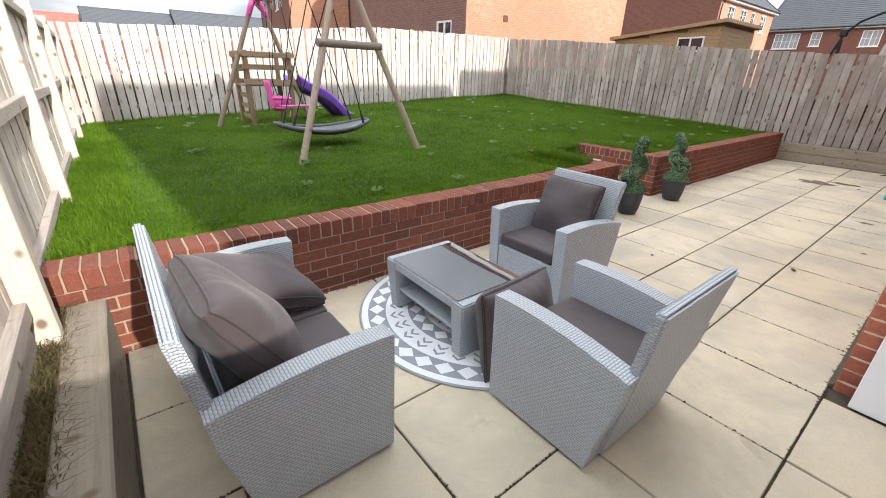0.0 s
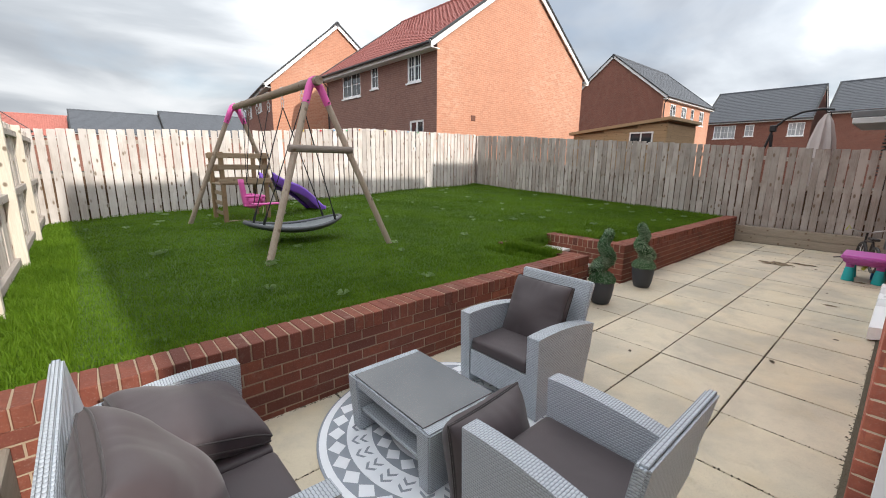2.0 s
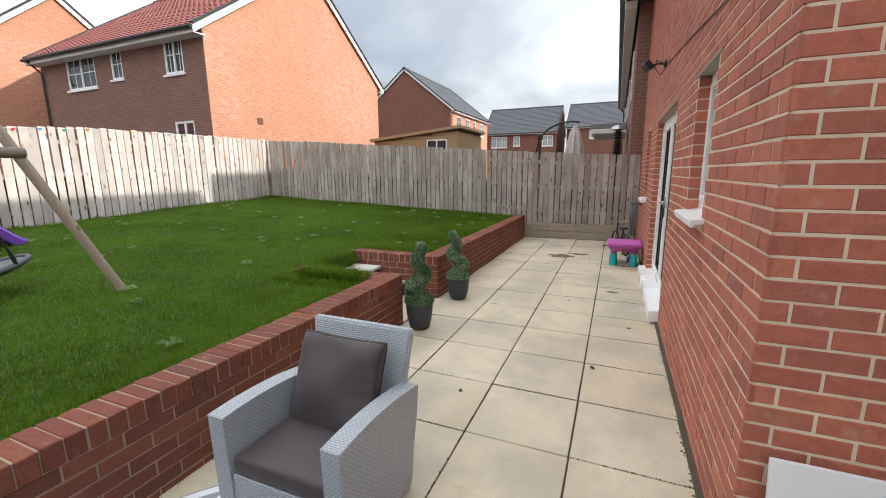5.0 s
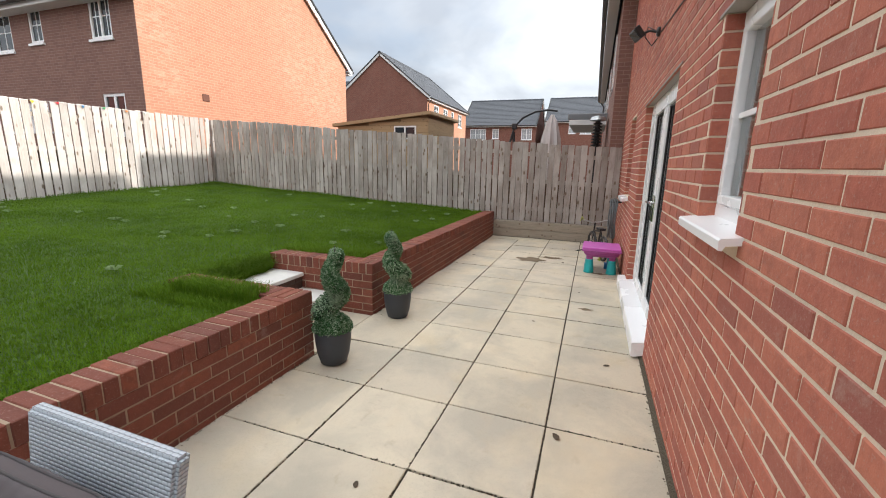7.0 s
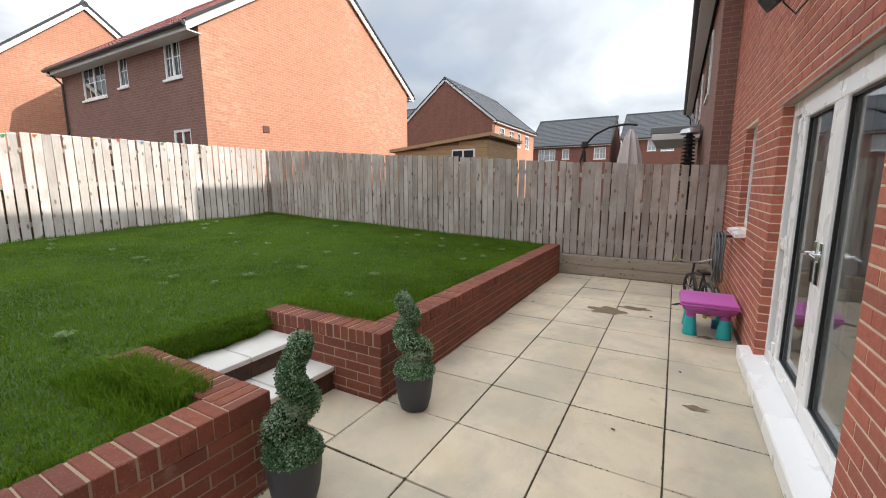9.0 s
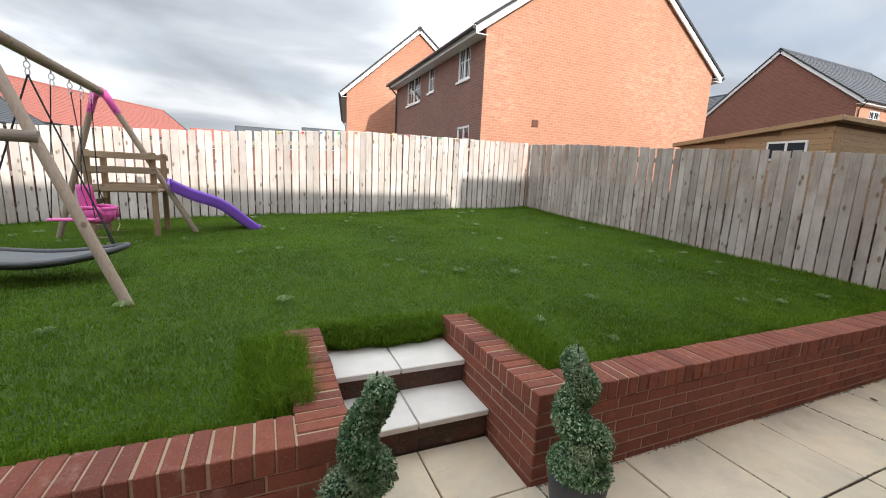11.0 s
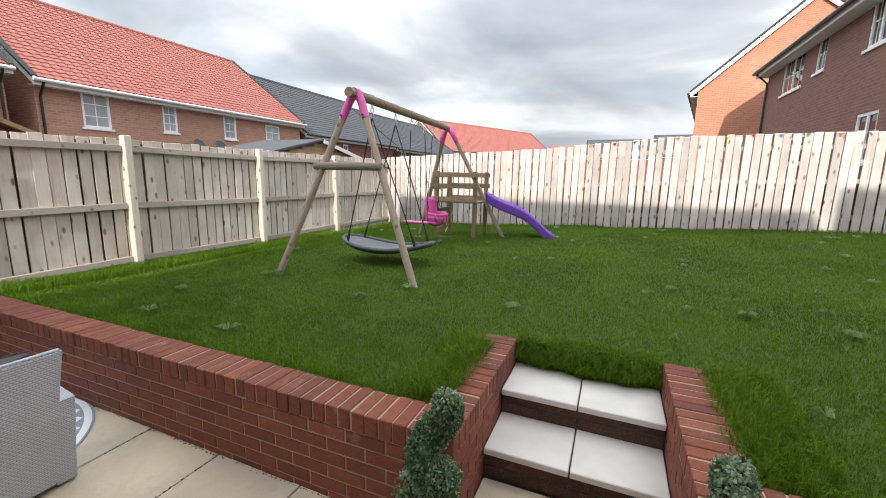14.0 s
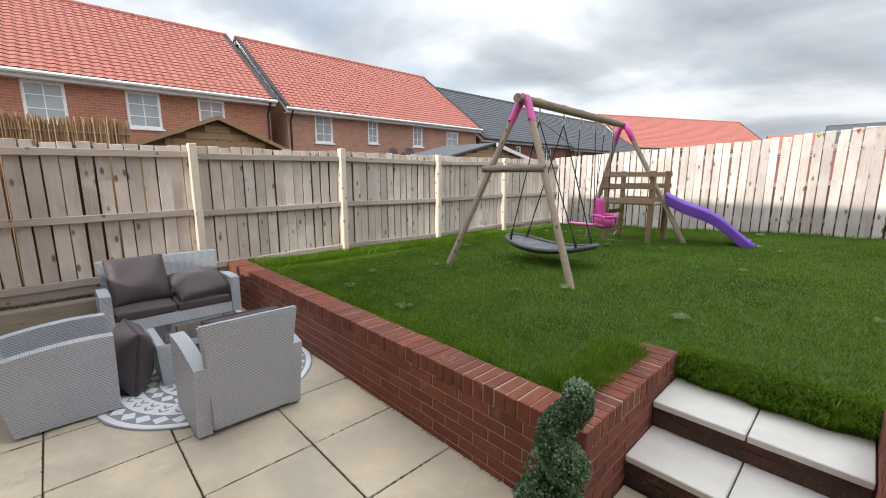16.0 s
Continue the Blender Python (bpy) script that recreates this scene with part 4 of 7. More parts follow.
# the row past the other fence, red roofs then grey then red
house("brick house with a red pantile roof and white windows", (-10.2, -4.2), 90, 11.3, 9.0, -1.5, 4.42, 7.45, M_BRICK_WARM, M_BRICK_PINK, M_TILE_RED,
      front=((4.91, 3.03, 0.86, 1.04, 1, 3), (7.08, 3.03, 0.86, 1.04, 1, 3), (8.97, 3.03, 0.80, 1.04, 1, 3), (1.41, 3.03, 0.86, 1.04, 1, 3)), downpipes=(11.2,), gutter=M_WHITE, pane=M_PANE_PALE)
house("brick house with a red pantile roof and small windows", (-10.2, 7.72), 90, 10.6, 9.0, -1.6, 4.26, 7.45, M_BRICK_PINK, M_BRICK_PINK, M_TILE_RED,
      front=((1.10, 2.90, 0.78, 1.08, 1, 3), (3.57, 3.00, 0.54, 0.97, 1, 3), (6.10, 2.98, 0.62, 0.98, 1, 3), (8.34, 2.82, 0.88, 1.00, 1, 3)), downpipes=(0.1,), gutter=M_WHITE, pane=M_PANE_PALE)
house("brick house with a grey tiled roof beyond the back corner", (-10.4, 18.9), 90, 9.6, 9.0, -1.8, 3.85, 7.05, M_BRICK_RED, M_BRICK_RED, M_TILE_GREY,
      front=((1.0, 2.5, 0.8, 1.0, 2, 2), (3.4, 2.5, 0.5, 0.9, 1, 2), (6.5, 2.5, 0.9, 1.0, 2, 2)), wave=0.0, downpipes=(9.5,))
house("brick house with a grey tiled roof beyond the back corner", (-10.6, 29.0), 90, 13.5, 9.0, -2.0, 3.75, 6.75, M_BRICK_RED, M_BRICK_RED, M_TILE_GREY,
      front=((1.0, 2.4, 0.8, 1.0, 2, 2), (4.4, 2.4, 0.5, 0.9, 1, 2), (9.0, 2.4, 0.9, 1.0, 2, 2)), wave=0.0)
house("far brick house with a red tiled roof", (-12.3, 43.1), 64.7, 21.0, 9.0, -2.0, 4.5, 8.0, M_BRICK_BROWN, M_BRICK_BROWN, M_TILE_RED, front=())
house("far house with a grey roof", (0.1, 72.0), 0, 9.8, 8.0, -2.0, 5.0, 7.9, M_BRICK_RED, M_BRICK_RED, M_TILE_GREY, wave=0.0)
house("far house with a grey roof", (10.2, 72.0), 0, 12.5, 8.0, -2.0, 5.3, 8.5, M_BRICK_RED, M_BRICK_RED, M_TILE_GREY, wave=0.0)
house("far house with a red roof", (-6.5, 75.0), 0, 6.3, 8.0, -2.0, 4.5, 7.2, M_BRICK_RED, M_BRICK_RED, M_TILE_RED)


# ---------------------------------------------------------------- fences
def ramp_at(rows, x):
    for (a, p), (b, q) in zip(rows, rows[1:]):
        if x <= b:
            return p + (q - p) * max(0.0, min(1.0, (x - a) / (b - a)))
    return rows[-1][1]


def board_mesh(w, t=0.019, wane=0.0):
    """A board one metre high with eased edges, base at the origin."""
    bm = boxed((-w / 2, -t / 2, 0), (w / 2, t / 2, 1), 0.003)
    return bm_data("board", bm, None)


def fence_run(name, label, along, at, s0, s1, top, bottom, mat, rail_mat, back, pitch=0.118, width=0.101, seed=3, lined=0.0):
    """Upright boards along x or y with rails behind; back: which way the rails lie; lined: the share of the height with
    dark boards added behind as shade in the gaps.
    """
    f = tagged(new(name), label, "fence", kind="structure")
    rng = random.Random(seed)
    shapes = []
    for w in (width - 0.006, width, width + 0.005):
        me = board_mesh(w)
        me.materials.append(mat)
        shapes.append(me)
    lining = board_mesh(width)
    lining.materials.append(M_FENCE_GAP_SHADE)
    s = s0
    while s < s1:
        z0, z1 = bottom(s), top(s) + rng.uniform(-0.012, 0.012)
        ob = new("board", rng.choice(shapes))
        ob.parent = f
        off = rng.uniform(-0.003, 0.003)
        loc = (s, at + off, z0) if along == "x" else (at + off, s, z0)
        ob.matrix_basis = pose(*loc, rng.uniform(-0.3, 0.3), rng.uniform(-0.55, 0.55), (0 if along == "x" else 90) + rng.uniform(-1.5, 1.5)) @ Matrix.Diagonal((1, 1, z1 - z0, 1))
        # added dark boards that make the lower gaps look shaded
        if lined:
            rear = new("board", lining)
            rear.parent = f
            o, h = at + back * 0.068, s + pitch / 2
            rear.matrix_basis = pose(*((h, o, z0) if along == "x" else (o, h, z0)), 0, 0, 0 if along == "x" else 90) @ Matrix.Diagonal((1, 1, (z1 - z0) * lined, 1))
        s += pitch + rng.uniform(-0.004, 0.004)
    for k in (0.16, 0.52, 0.86):
        n = max(1, int(round((s1 - s0) / 1.85)))
        for i in range(n):
            a, b = s0 + (s1 - s0) * i / n - 0.05, s0 + (s1 - s0) * (i + 1) / n - 0.052
            za, zb = bottom(a) + k * (top(a) - bottom(a)), bottom(b) + k * (top(b) - bottom(b))
            o = at + back * 0.034
            p, q = ((a, o, za), (b, o, zb)) if along == "x" else ((o, a, za), (o, b, zb))
            part("rail", beam(bmesh.new(), p, q, 0.045, 0.08), rail_mat, f)
    return f


BACK_TOP = [(-0.5, 2.06), (3.6, 2.25), (4.8, 2.35), (6.1, 2.46), (8.5, 2.50), (11.1, 2.53)]
RIGHT_TOP = [(0.0, 1.84), (2.15, 1.95), (4.6, 2.13), (6.2, 2.22), (8.4, 2.40), (10.7, 2.52)]
fence_run("wall_fence_back", "weathered upright board fence along the lawn's end, pale as sunlit", "x", 10.50, -0.36, 10.88, lambda x: ramp_at(BACK_TOP, x), lambda x: lawn_z(x, 10.5) - 0.02, M_FENCE_SUNLIT, M_RAIL_X, 1, pitch=0.146, width=0.125, seed=4, lined=0.5)
fence_run("wall_fence_side", "grey weathered upright board fence beside the lawn", "y", 10.90, 0.16, 10.46, lambda y: ramp_at(RIGHT_TOP, y), lambda y: (0.33 if y < 2.62 else lawn_z(10.85, y) - 0.02), M_FENCE, M_RAIL, 1, pitch=0.126, width=0.111, seed=5, lined=0.52)

part("corner_post", boxed((10.92, 10.52, 0.70), (11.02, 10.62, 2.50), 0.006), M_FENCE, bpy.data.objects["wall_fence_back"])

# unseen fence added across the passage to keep sun off sofa and paving
fence_run("wall_fence_sun_block", "unseen board fence added across the passage to block the sun", "x", -1.66, -0.24, 1.42, lambda x: 2.04, lambda x: 0.03, M_FENCE, M_RAIL_X, -1, pitch=0.100, width=0.108, seed=6)

# solid sheet added so that no sun passes between these boards
part("backing_board", boxed((-0.24, -1.735, 0.03), (1.42, -1.72, 2.02), 0.003), M_FENCE, bpy.data.objects["wall_fence_sun_block"])

# the other fence shows its posts and rails
left = tagged(new("wall_fence_panels"), "weathered timber panel fence with pale posts and rails", "fence", kind="structure")
rng = random.Random(9)
shapes = []
for w in (0.116, 0.122, 0.127):
    me = board_mesh(w, 0.016)
    me.materials.append(M_FENCE_WARM)
    shapes.append(me)
# rear boards coloured dark so the gaps between front boards look shaded
rear_board = board_mesh(0.122, 0.016)
rear_board.materials.append(M_FENCE_GAP_SHADE)
POSTS = [-3.80, -1.80, 0.20, 2.22, 4.22, 6.24, 8.26]
s = -3.75
while s < 10.55:
    z0 = 0.30 if s < 2.6 else lawn_z(-0.3, s) - 0.01
    ob = new("board", rng.choice(shapes))
    ob.parent = left
    ob.matrix_basis = pose(-0.392 + rng.uniform(-0.004, 0.004), s, z0, rng.uniform(-0.3, 0.3), rng.uniform(-0.3, 0.3), 90 + rng.uniform(-2, 2)) @ Matrix.Diagonal((1, 1, 1.96 + 0.004 * s + rng.uniform(-0.012, 0.012) - z0, 1))
    if rng.random() < 0.85:
        rear = new("board", rear_board)
        rear.parent = left
        rear.matrix_basis = pose(-0.445, s + 0.068, z0, 0, rng.uniform(-0.3, 0.3), 90) @ Matrix.Diagonal((1, 1, 1.93 + 0.004 * s - z0, 1))
    s += 0.136 + rng.uniform(-0.008, 0.008)
edges = POSTS + [10.58]
for a, b in zip(edges, edges[1:]):
    tilt = rng.uniform(-0.012, 0.012)
    for z in (1.86, 1.17, 0.50):
        part("rail", beam(bmesh.new(), (-0.36, a + 0.045, z + tilt), (-0.36, b - 0.045, z - tilt), 0.045, 0.075, 0.004), M_RAIL, left)
    if a < 2:
        part("gravel_board", beam(bmesh.new(), (-0.37, a + 0.045, 0.40), (-0.37, b - 0.045, 0.40), 0.022, 0.14), M_RAIL, left)
for y in POSTS:
    bm = boxed((-0.05, -0.042, 0), (0.05, 0.042, 1.78), 0.006)
    part("post", bm, M_POST, left, "pale new timber post").matrix_basis = pose(-0.33, y, 0.22 if y < 2.6 else lawn_z(-0.3, y) - 0.15, rng.uniform(-0.4, 0.4), rng.uniform(-0.4, 0.4), 0)

# sleepers that hold the ground at both ends of the patio
bm = boxed((-0.285, -3.2, -0.02), (-0.13, 2.49, 0.345), 0.008)
tagged(new("sleeper_edging", bm_data("sleeper_edging", bm, M_SLEEPER)), "weathered timber sleeper edging beside the paving", "sleeper", kind="structure")
bm = boxed((-0.55, -3.2, -0.05), (-0.287, 2.70, 0.28))
setting("ground_fence_strip", bm_data("ground_fence_strip", bm, M_SOIL), "strip of dry weedy soil under the fence", "soil")
sl = tagged(new("sleeper_wall"), "new timber sleeper boards under the side fence", "sleeper", kind="structure")
for z0, z1 in ((0.0, 0.165), (0.17, 0.335)):
    part("sleeper", boxed((10.70, 0.13, z0), (10.845, 2.50, z1), 0.008), M_SLEEPER, sl)

# ---------------------------------------------------------------- retaining wall and steps
WALL_TOP = 0.515
COPE = 0.105
WY = 2.50


def retaining(name, label, x0, x1, seed):
    w = tagged(new(name), label, "retaining wall", kind="structure")
    part("core", boxed((x0 + 0.006, WY + 0.005, -0.05), (x1 - 0.006, WY + 0.212, WALL_TOP - 0.005)), M_MORTAR_GREY, w)
    m = Matrix.Translation((0, WY + 0.005, 0)) @ pose(0, 0, 0, 0, 0, 180)
    lay_bricks(w, m, brick_courses(-x1, -x0, -0.04, WALL_TOP - COPE - 0.005), M_CLAY_WALL, lambda u, z: True, seed=seed)
    return w


def cope_mesh(w, d, h):
    return bm_data("coping_brick", boxed((-w / 2, -d / 2, -h), (w / 2, d / 2, 0), 0.0045), M_CLAY_WALL)


COPING = [cope_mesh(0.067, 0.222, COPE), cope_mesh(0.0695, 0.222, COPE), cope_mesh(0.065, 0.219, COPE)]


def cope(parent, a, b, turn, seed):
    """Bricks on edge along the top from a to b."""
    rng = random.Random(seed)
    a, b = Vector(a), Vector(b)
    n = int(round((b - a).length / 0.0755))
    for i in range(n):
        p = a.lerp(b, (i + 0.5) / n)
        ob = new("coping_brick", rng.choice(COPING))
        ob.parent = parent
        ob.matrix_basis = pose(p.x + rng.uniform(-0.002, 0.002), p.y + rng.uniform(-0.003, 0.003), p.z + rng.uniform(-0.003, 0.003), rng.uniform(-0.5, 0.5), rng.uniform(-0.6, 0.6), turn + rng.uniform(-0.8, 0.8))


wall_l = retaining("wall_retaining_left", "low red brick retaining wall with brick-on-edge coping", -0.34, 4.635, 11)
cope(wall_l, (-0.34, WY + 0.108, WALL_TOP), (4.41, WY + 0.108, WALL_TOP), 0, 12)
wall_r = retaining("wall_retaining_right", "low red brick retaining wall with brick-on-edge coping", 5.535, 10.70, 13)
cope(wall_r, (5.76, WY + 0.108, WALL_TOP), (10.70, WY + 0.108, WALL_TOP), 0, 14)
# end returns that flank the steps
for w, x0, x1, face, seed in ((wall_l, 4.41, 4.635, 1, 21), (wall_r, 5.535, 5.76, -1, 22)):
    part("core", boxed((x0 + 0.006, WY + 0.215, -0.05), (x1 - 0.006, 3.725, WALL_TOP - 0.005)), M_MORTAR_GREY, w)
    if face > 0:
        m = Matrix.Translation((x1 - 0.006, 0, 0)) @ pose(0, 0, 0, 0, 0, -90)
        lay_bricks(w, m, brick_courses(-3.73, -WY, -0.04, WALL_TOP - COPE - 0.005), M_CLAY_WALL, lambda u, z: True, seed=seed)
    else:
        m = Matrix.Translation((x0 + 0.006, 0, 0)) @ pose(0, 0, 0, 0, 0, 90)
        lay_bricks(w, m, brick_courses(WY, 3.73, -0.04, WALL_TOP - COPE - 0.005), M_CLAY_WALL, lambda u, z: True, seed=seed)
    cope(w, ((x0 + x1) / 2, WY - 0.007, WALL_TOP), ((x0 + x1) / 2, 3.73, WALL_TOP), 90, seed + 10)
# exposed end of the wall by the fence
m = Matrix.Translation((-0.334, 0, 0)) @ pose(0, 0, 0, 0, 0, 90)
lay_bricks(wall_l, m, brick_courses(WY, WY + 0.215, 0.26, WALL_TOP - COPE - 0.005), M_CLAY_WALL, lambda u, z: True, seed=33)

bm = boxed((4.637, 3.700, 0.352), (5.533, 3.95, 0.452), 0.02, 2)
setting("ground_turf_edge", bm_data("ground_turf_edge", bm, M_SOIL), "earth edge of the turf above the steps", "soil")
# risers in much darker mortar and brick than the walls
M_RISER = plain("dark_riser_mortar", (0.085, 0.066, 0.048), 0.9, vary=0.5, scale=9, fine=120, bump=0.6, kind="World")
steps = tagged(new("steps"), "two garden steps of pale slabs on brick risers", "steps", kind="structure")
part("riser", boxed((4.637, 2.975, -0.05), (5.533, 3.33, 0.143)), M_RISER, steps)
part("riser", boxed((4.637, 3.325, -0.05), (5.533, 3.74, 0.308)), M_RISER, steps)
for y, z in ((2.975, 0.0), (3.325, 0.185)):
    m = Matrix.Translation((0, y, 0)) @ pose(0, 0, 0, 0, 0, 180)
    lay_bricks(steps, m, brick_courses(-5.533, -4.637, z, z + 0.15), brick_clay("dark_riser_brick", [(0.085, 0.04, 0.026), (0.055, 0.034, 0.024), (0.11, 0.042, 0.03), (0.045, 0.03, 0.022)]), lambda u, zz: True, seed=41)
for y0, y1, z in ((2.945, 3.34, 0.185), (3.295, 3.76, 0.350)):
    for a, b in ((4.640, 5.078), (5.086, 5.530)):
        part("step_slab", boxed((a, y0, z - 0.038), (b, y1, z), 0.005), M_CONCRETE_STEP, steps, "pale smooth step slab")

# ---------------------------------------------------------------- house bricks
def house_near(u, z):
    return 2.7 < u < 5.2 and 0.25 < z < 2.3


lay_bricks(house_rear, M_REAR, brick_courses(HOUSE_X0 - 0.0092, HOUSE_X1, -0.025, 5.0, [(a, b, c - 0.045, d) for a, b, c, d in (WIN_A, DOORS, WIN_B)], joint=0.0105), M_CLAY, lambda u, z: 2.7 < u < 5.4 and 0.3 < z < 2.2, seed=51, height=0.0645, proud=0.0035)
lay_bricks(house_side, M_SIDE, brick_courses(-6.4, HOUSE_Y + 0.010, -0.025, 5.0, lap=0.1125, joint=0.0105), M_CLAY, lambda u, z: u > -1.3 and z < 2.2, seed=52, height=0.0645, proud=0.0035)
# bricks in the reveals of the openings
for (a, b, c, d), sides in ((WIN_A, (1, -1)), (DOORS, (1, -1)), (WIN_B, (1, -1))):
    for s in sides:
        x = b if s > 0 else a
        m = Matrix.Translation((x, HOUSE_Y, 0)) @ pose(0, 0, 0, 0, 0, 90 if s > 0 else -90)
        rows = []
        z = 0.0125
        while z < d:
            if z > c - 0.02:
                rows.append((-0.042 if s > 0 else 0.042, z, 0.085))
            z += 0.075
        lay_bricks(house_rear, m, rows, M_CLAY, None, seed=53)

# ---------------------------------------------------------------- paving slabs
def build_slabs():
    rng = random.Random(61)
    full = bm_data("paving_slab", boxed((-0.2955, -0.2955, -0.04), (0.2955, 0.2955, 0), 0.0035), M_SLAB)
    for i in range(-1, 19):
        for j in range(-10, 4):
            x0, y0 = 0.18 + 0.6 * (i - 0), 0.11 + 0.6 * j
            x1, y1 = x0 + 0.6, y0 + 0.6
            if y1 < 0.2 and x0 > 2.5:
                continue
            a, b = max(x0, -0.12), min(x1, 10.69 if y0 > 0.05 else 2.70)
            if b - a < 0.05:
                continue
            z = rng.uniform(-0.0025, 0.0025)
            if b - a > 0.595:
                ob = new("paving_slab", full)
                ob.matrix_basis = pose((a + b) / 2, (y0 + y1) / 2, z, rng.uniform(-0.2, 0.2), rng.uniform(-0.2, 0.2), rng.uniform(-0.25, 0.25))
            else:
                ob = new("paving_slab", bm_data("paving_slab", boxed((a + 0.004, y0 + 0.004, -0.04), (b - 0.004, y1 - 0.004, 0), 0.004), M_SLAB))
                ob.matrix_basis = pose(0, 0, z)
            ob.parent = PATIO
    for a, b in ((4.642, 5.078), (5.086, 5.528)):
        ob = new("paving_slab", bm_data("paving_slab", boxed((a, 2.516, -0.04), (b, 2.96, 0), 0.004), M_SLAB))
        ob.parent = PATIO


build_slabs()


def clods(name, label, material, spots, seed, category):
    """Small uneven lumps, joined: (x, y, z, size) each."""
    rng = random.Random(seed)
    v, f = [], []
    for x, y, z, r in spots:
        o, a = len(v), rng.uniform(0, 6.283)
        for k in range(5):
            t = a + k * 1.2566
            q = r * rng.uniform(0.6, 1.3)
            v.append((x + q * math.cos(t), y + q * math.sin(t), z - 0.002))
        v.append((x + rng.uniform(-0.3, 0.3) * r, y + rng.uniform(-0.3, 0.3) * r, z + r * rng.uniform(0.25, 0.6)))
        f += [(o + k, o + (k + 1) % 5, o + 5) for k in range(5)]
    tagged(new(name, mesh_data(name, v, f, material)), label, category, kind="stuff")


def joint_dirt():
    rng = random.Random(88)
    spots = []
    for i in range(15000):
        if rng.random() < 0.5:
            x, y = 0.18 + 0.6 * rng.randint(0, 17) + rng.gauss(0, 0.0035), rng.uniform(0.1, 2.5)
        else:
            x, y = rng.uniform(-0.12, 10.6), 0.11 + 0.6 * rng.randint(0, 3) + rng.gauss(0, 0.0035)
        if math.sin(3.1 * x + 1.7 * y) + math.sin(5.3 * y - 2.2 * x) > rng.uniform(-1.2, 1.0):
            spots.append((x, y, -0.001, rng.uniform(0.003, 0.008)))
    clods("joint_dirt", "dark earth and moss in the paving joints", plain("joint_earth", (0.06, 0.05, 0.032), 0.95, vary=0.4, scale=30, bump=0.5), spots, 89, "dirt")
    spots = [(rng.uniform(2.74, 10.6), 0.097 + abs(rng.gauss(0, 0.016)), rng.uniform(-0.006, 0.002), rng.uniform(0.004, 0.011)) for i in range(2600)]
    spots += [(rng.uniform(-0.1, 10.6), 2.496 - abs(rng.gauss(0, 0.006)), rng.uniform(-0.004, 0.002), rng.uniform(0.003, 0.009)) for i in range(2200)]
    clods("wall_foot_gravel", "grey-brown grit along the foot of the walls", plain("wall_foot_grit", (0.16, 0.135, 0.10), 0.95, vary=0.45, scale=40, bump=0.5, kind="World"), spots, 90, "gravel")


joint_dirt()


# ---------------------------------------------------------------- garden seats
M_PIPING = cloth("dark_piping_cord", (0.034, 0.027, 0.029))
def pillow(w, d, t, seed=0, n=40, pinch=0.05, gusset=0.05):
    """A stuffed cushion lying flat, centred, w by d and t thick."""
    rng = random.Random(seed)
    px, py = rng.uniform(0, 6), rng.uniform(0, 6)
    v, f = [], []
    for side in (1, -1):
        for j in range(n + 1):
            for i in range(n + 1):
                u, q = -1 + 2 * i / n, -1 + 2 * j / n
                u2, q2 = math.sin(u * math.pi / 2), math.sin(q * math.pi / 2)
                x = u2 * w / 2 * (1 - pinch * (1 - q2 * q2) * 0.6)
                y = q2 * d / 2 * (1 - pinch * (1 - u2 * u2) * 0.6)
                h = (max(0, 1 - abs(u2) ** 3.2) * max(0, 1 - abs(q2) ** 3.2)) ** 0.5
                sag = 0.02 * math.sin(3.1 * u2 + px) * math.sin(2.7 * q2 + py) * h
                fold = 0.0045 * math.sin(19 * q2 + px + 2 * math.sin(5 * q2)) * math.exp(-5 * (1 - abs(u2))) + 0.0045 * math.sin(17 * u2 + py + 2 * math.sin(4 * u2)) * math.exp(-5 * (1 - abs(q2)))
                g = gusset / 2 * (1 - 0.55 * (u2 * q2) ** 6)
                v.append((x, y, side * (g + (t / 2 - gusset / 2) * h + fold * h ** 0.3) + sag))
    m = (n + 1) * (n + 1)
    for s in range(2):
        for j in range(n):
            for i in range(n):
                a = s * m + j * (n + 1) + i
                q = (a, a + 1, a + n + 2, a + n + 1)
                f.append(q if s == 0 else q[::-1])
    rim = [i for i in range(n + 1)] + [j * (n + 1) + n for j in range(1, n + 1)] + [n * (n + 1) + i for i in range(n - 1, -1, -1)] + [j * (n + 1) for j in range(n - 1, 0, -1)]
    for a, b in zip(rim, rim[1:] + rim[:1]):
        f.append((a, b, m + b, m + a)[::-1])
    return v, f, [v[i] for i in rim], [v[m + i] for i in rim]


def cushion(label, w, d, t, m, seed, group, gusset=0.05):
    v, f, upper, lower = pillow(w, d, t, seed, gusset=gusset)
    ob = thing("cushion", label, "cushion", group=group)
    ob.matrix_basis = m
    part("cover", mesh_data("cover", v, f, M_CUSHION, True), None, ob)
    for rim in (upper, lower):
        part("piping", tube(bmesh.new(), [Vector(p) * 1.003 for p in rim] + [Vector(rim[0]) * 1.003], 0.0045, 6), M_PIPING, ob, smooth=True)
    return ob


def seat_pad(label, w, d, m, seed, group):
    bm = boxed((-w / 2, -d / 2, 0), (w / 2, d / 2, 0.085), 0.028, 4)
    bmesh.ops.subdivide_edges(bm, edges=[e for e in bm.edges if e.calc_length() > 0.2], cuts=7, use_grid_fill=True)
    for q in bm.verts:
        if q.co.z > 0.08:
            q.co.z += 0.012 * math.cos(math.pi * q.co.x / w) * math.cos(math.pi * q.co.y / d) + 0.004 * math.sin(9 * q.co.x + seed) * math.sin(7 * q.co.y)
    ob = thing("cushion", label, "cushion", group=group)
    ob.matrix_basis = m
    part("cover", bm, M_CUSHION, ob, smooth=True)
    return ob


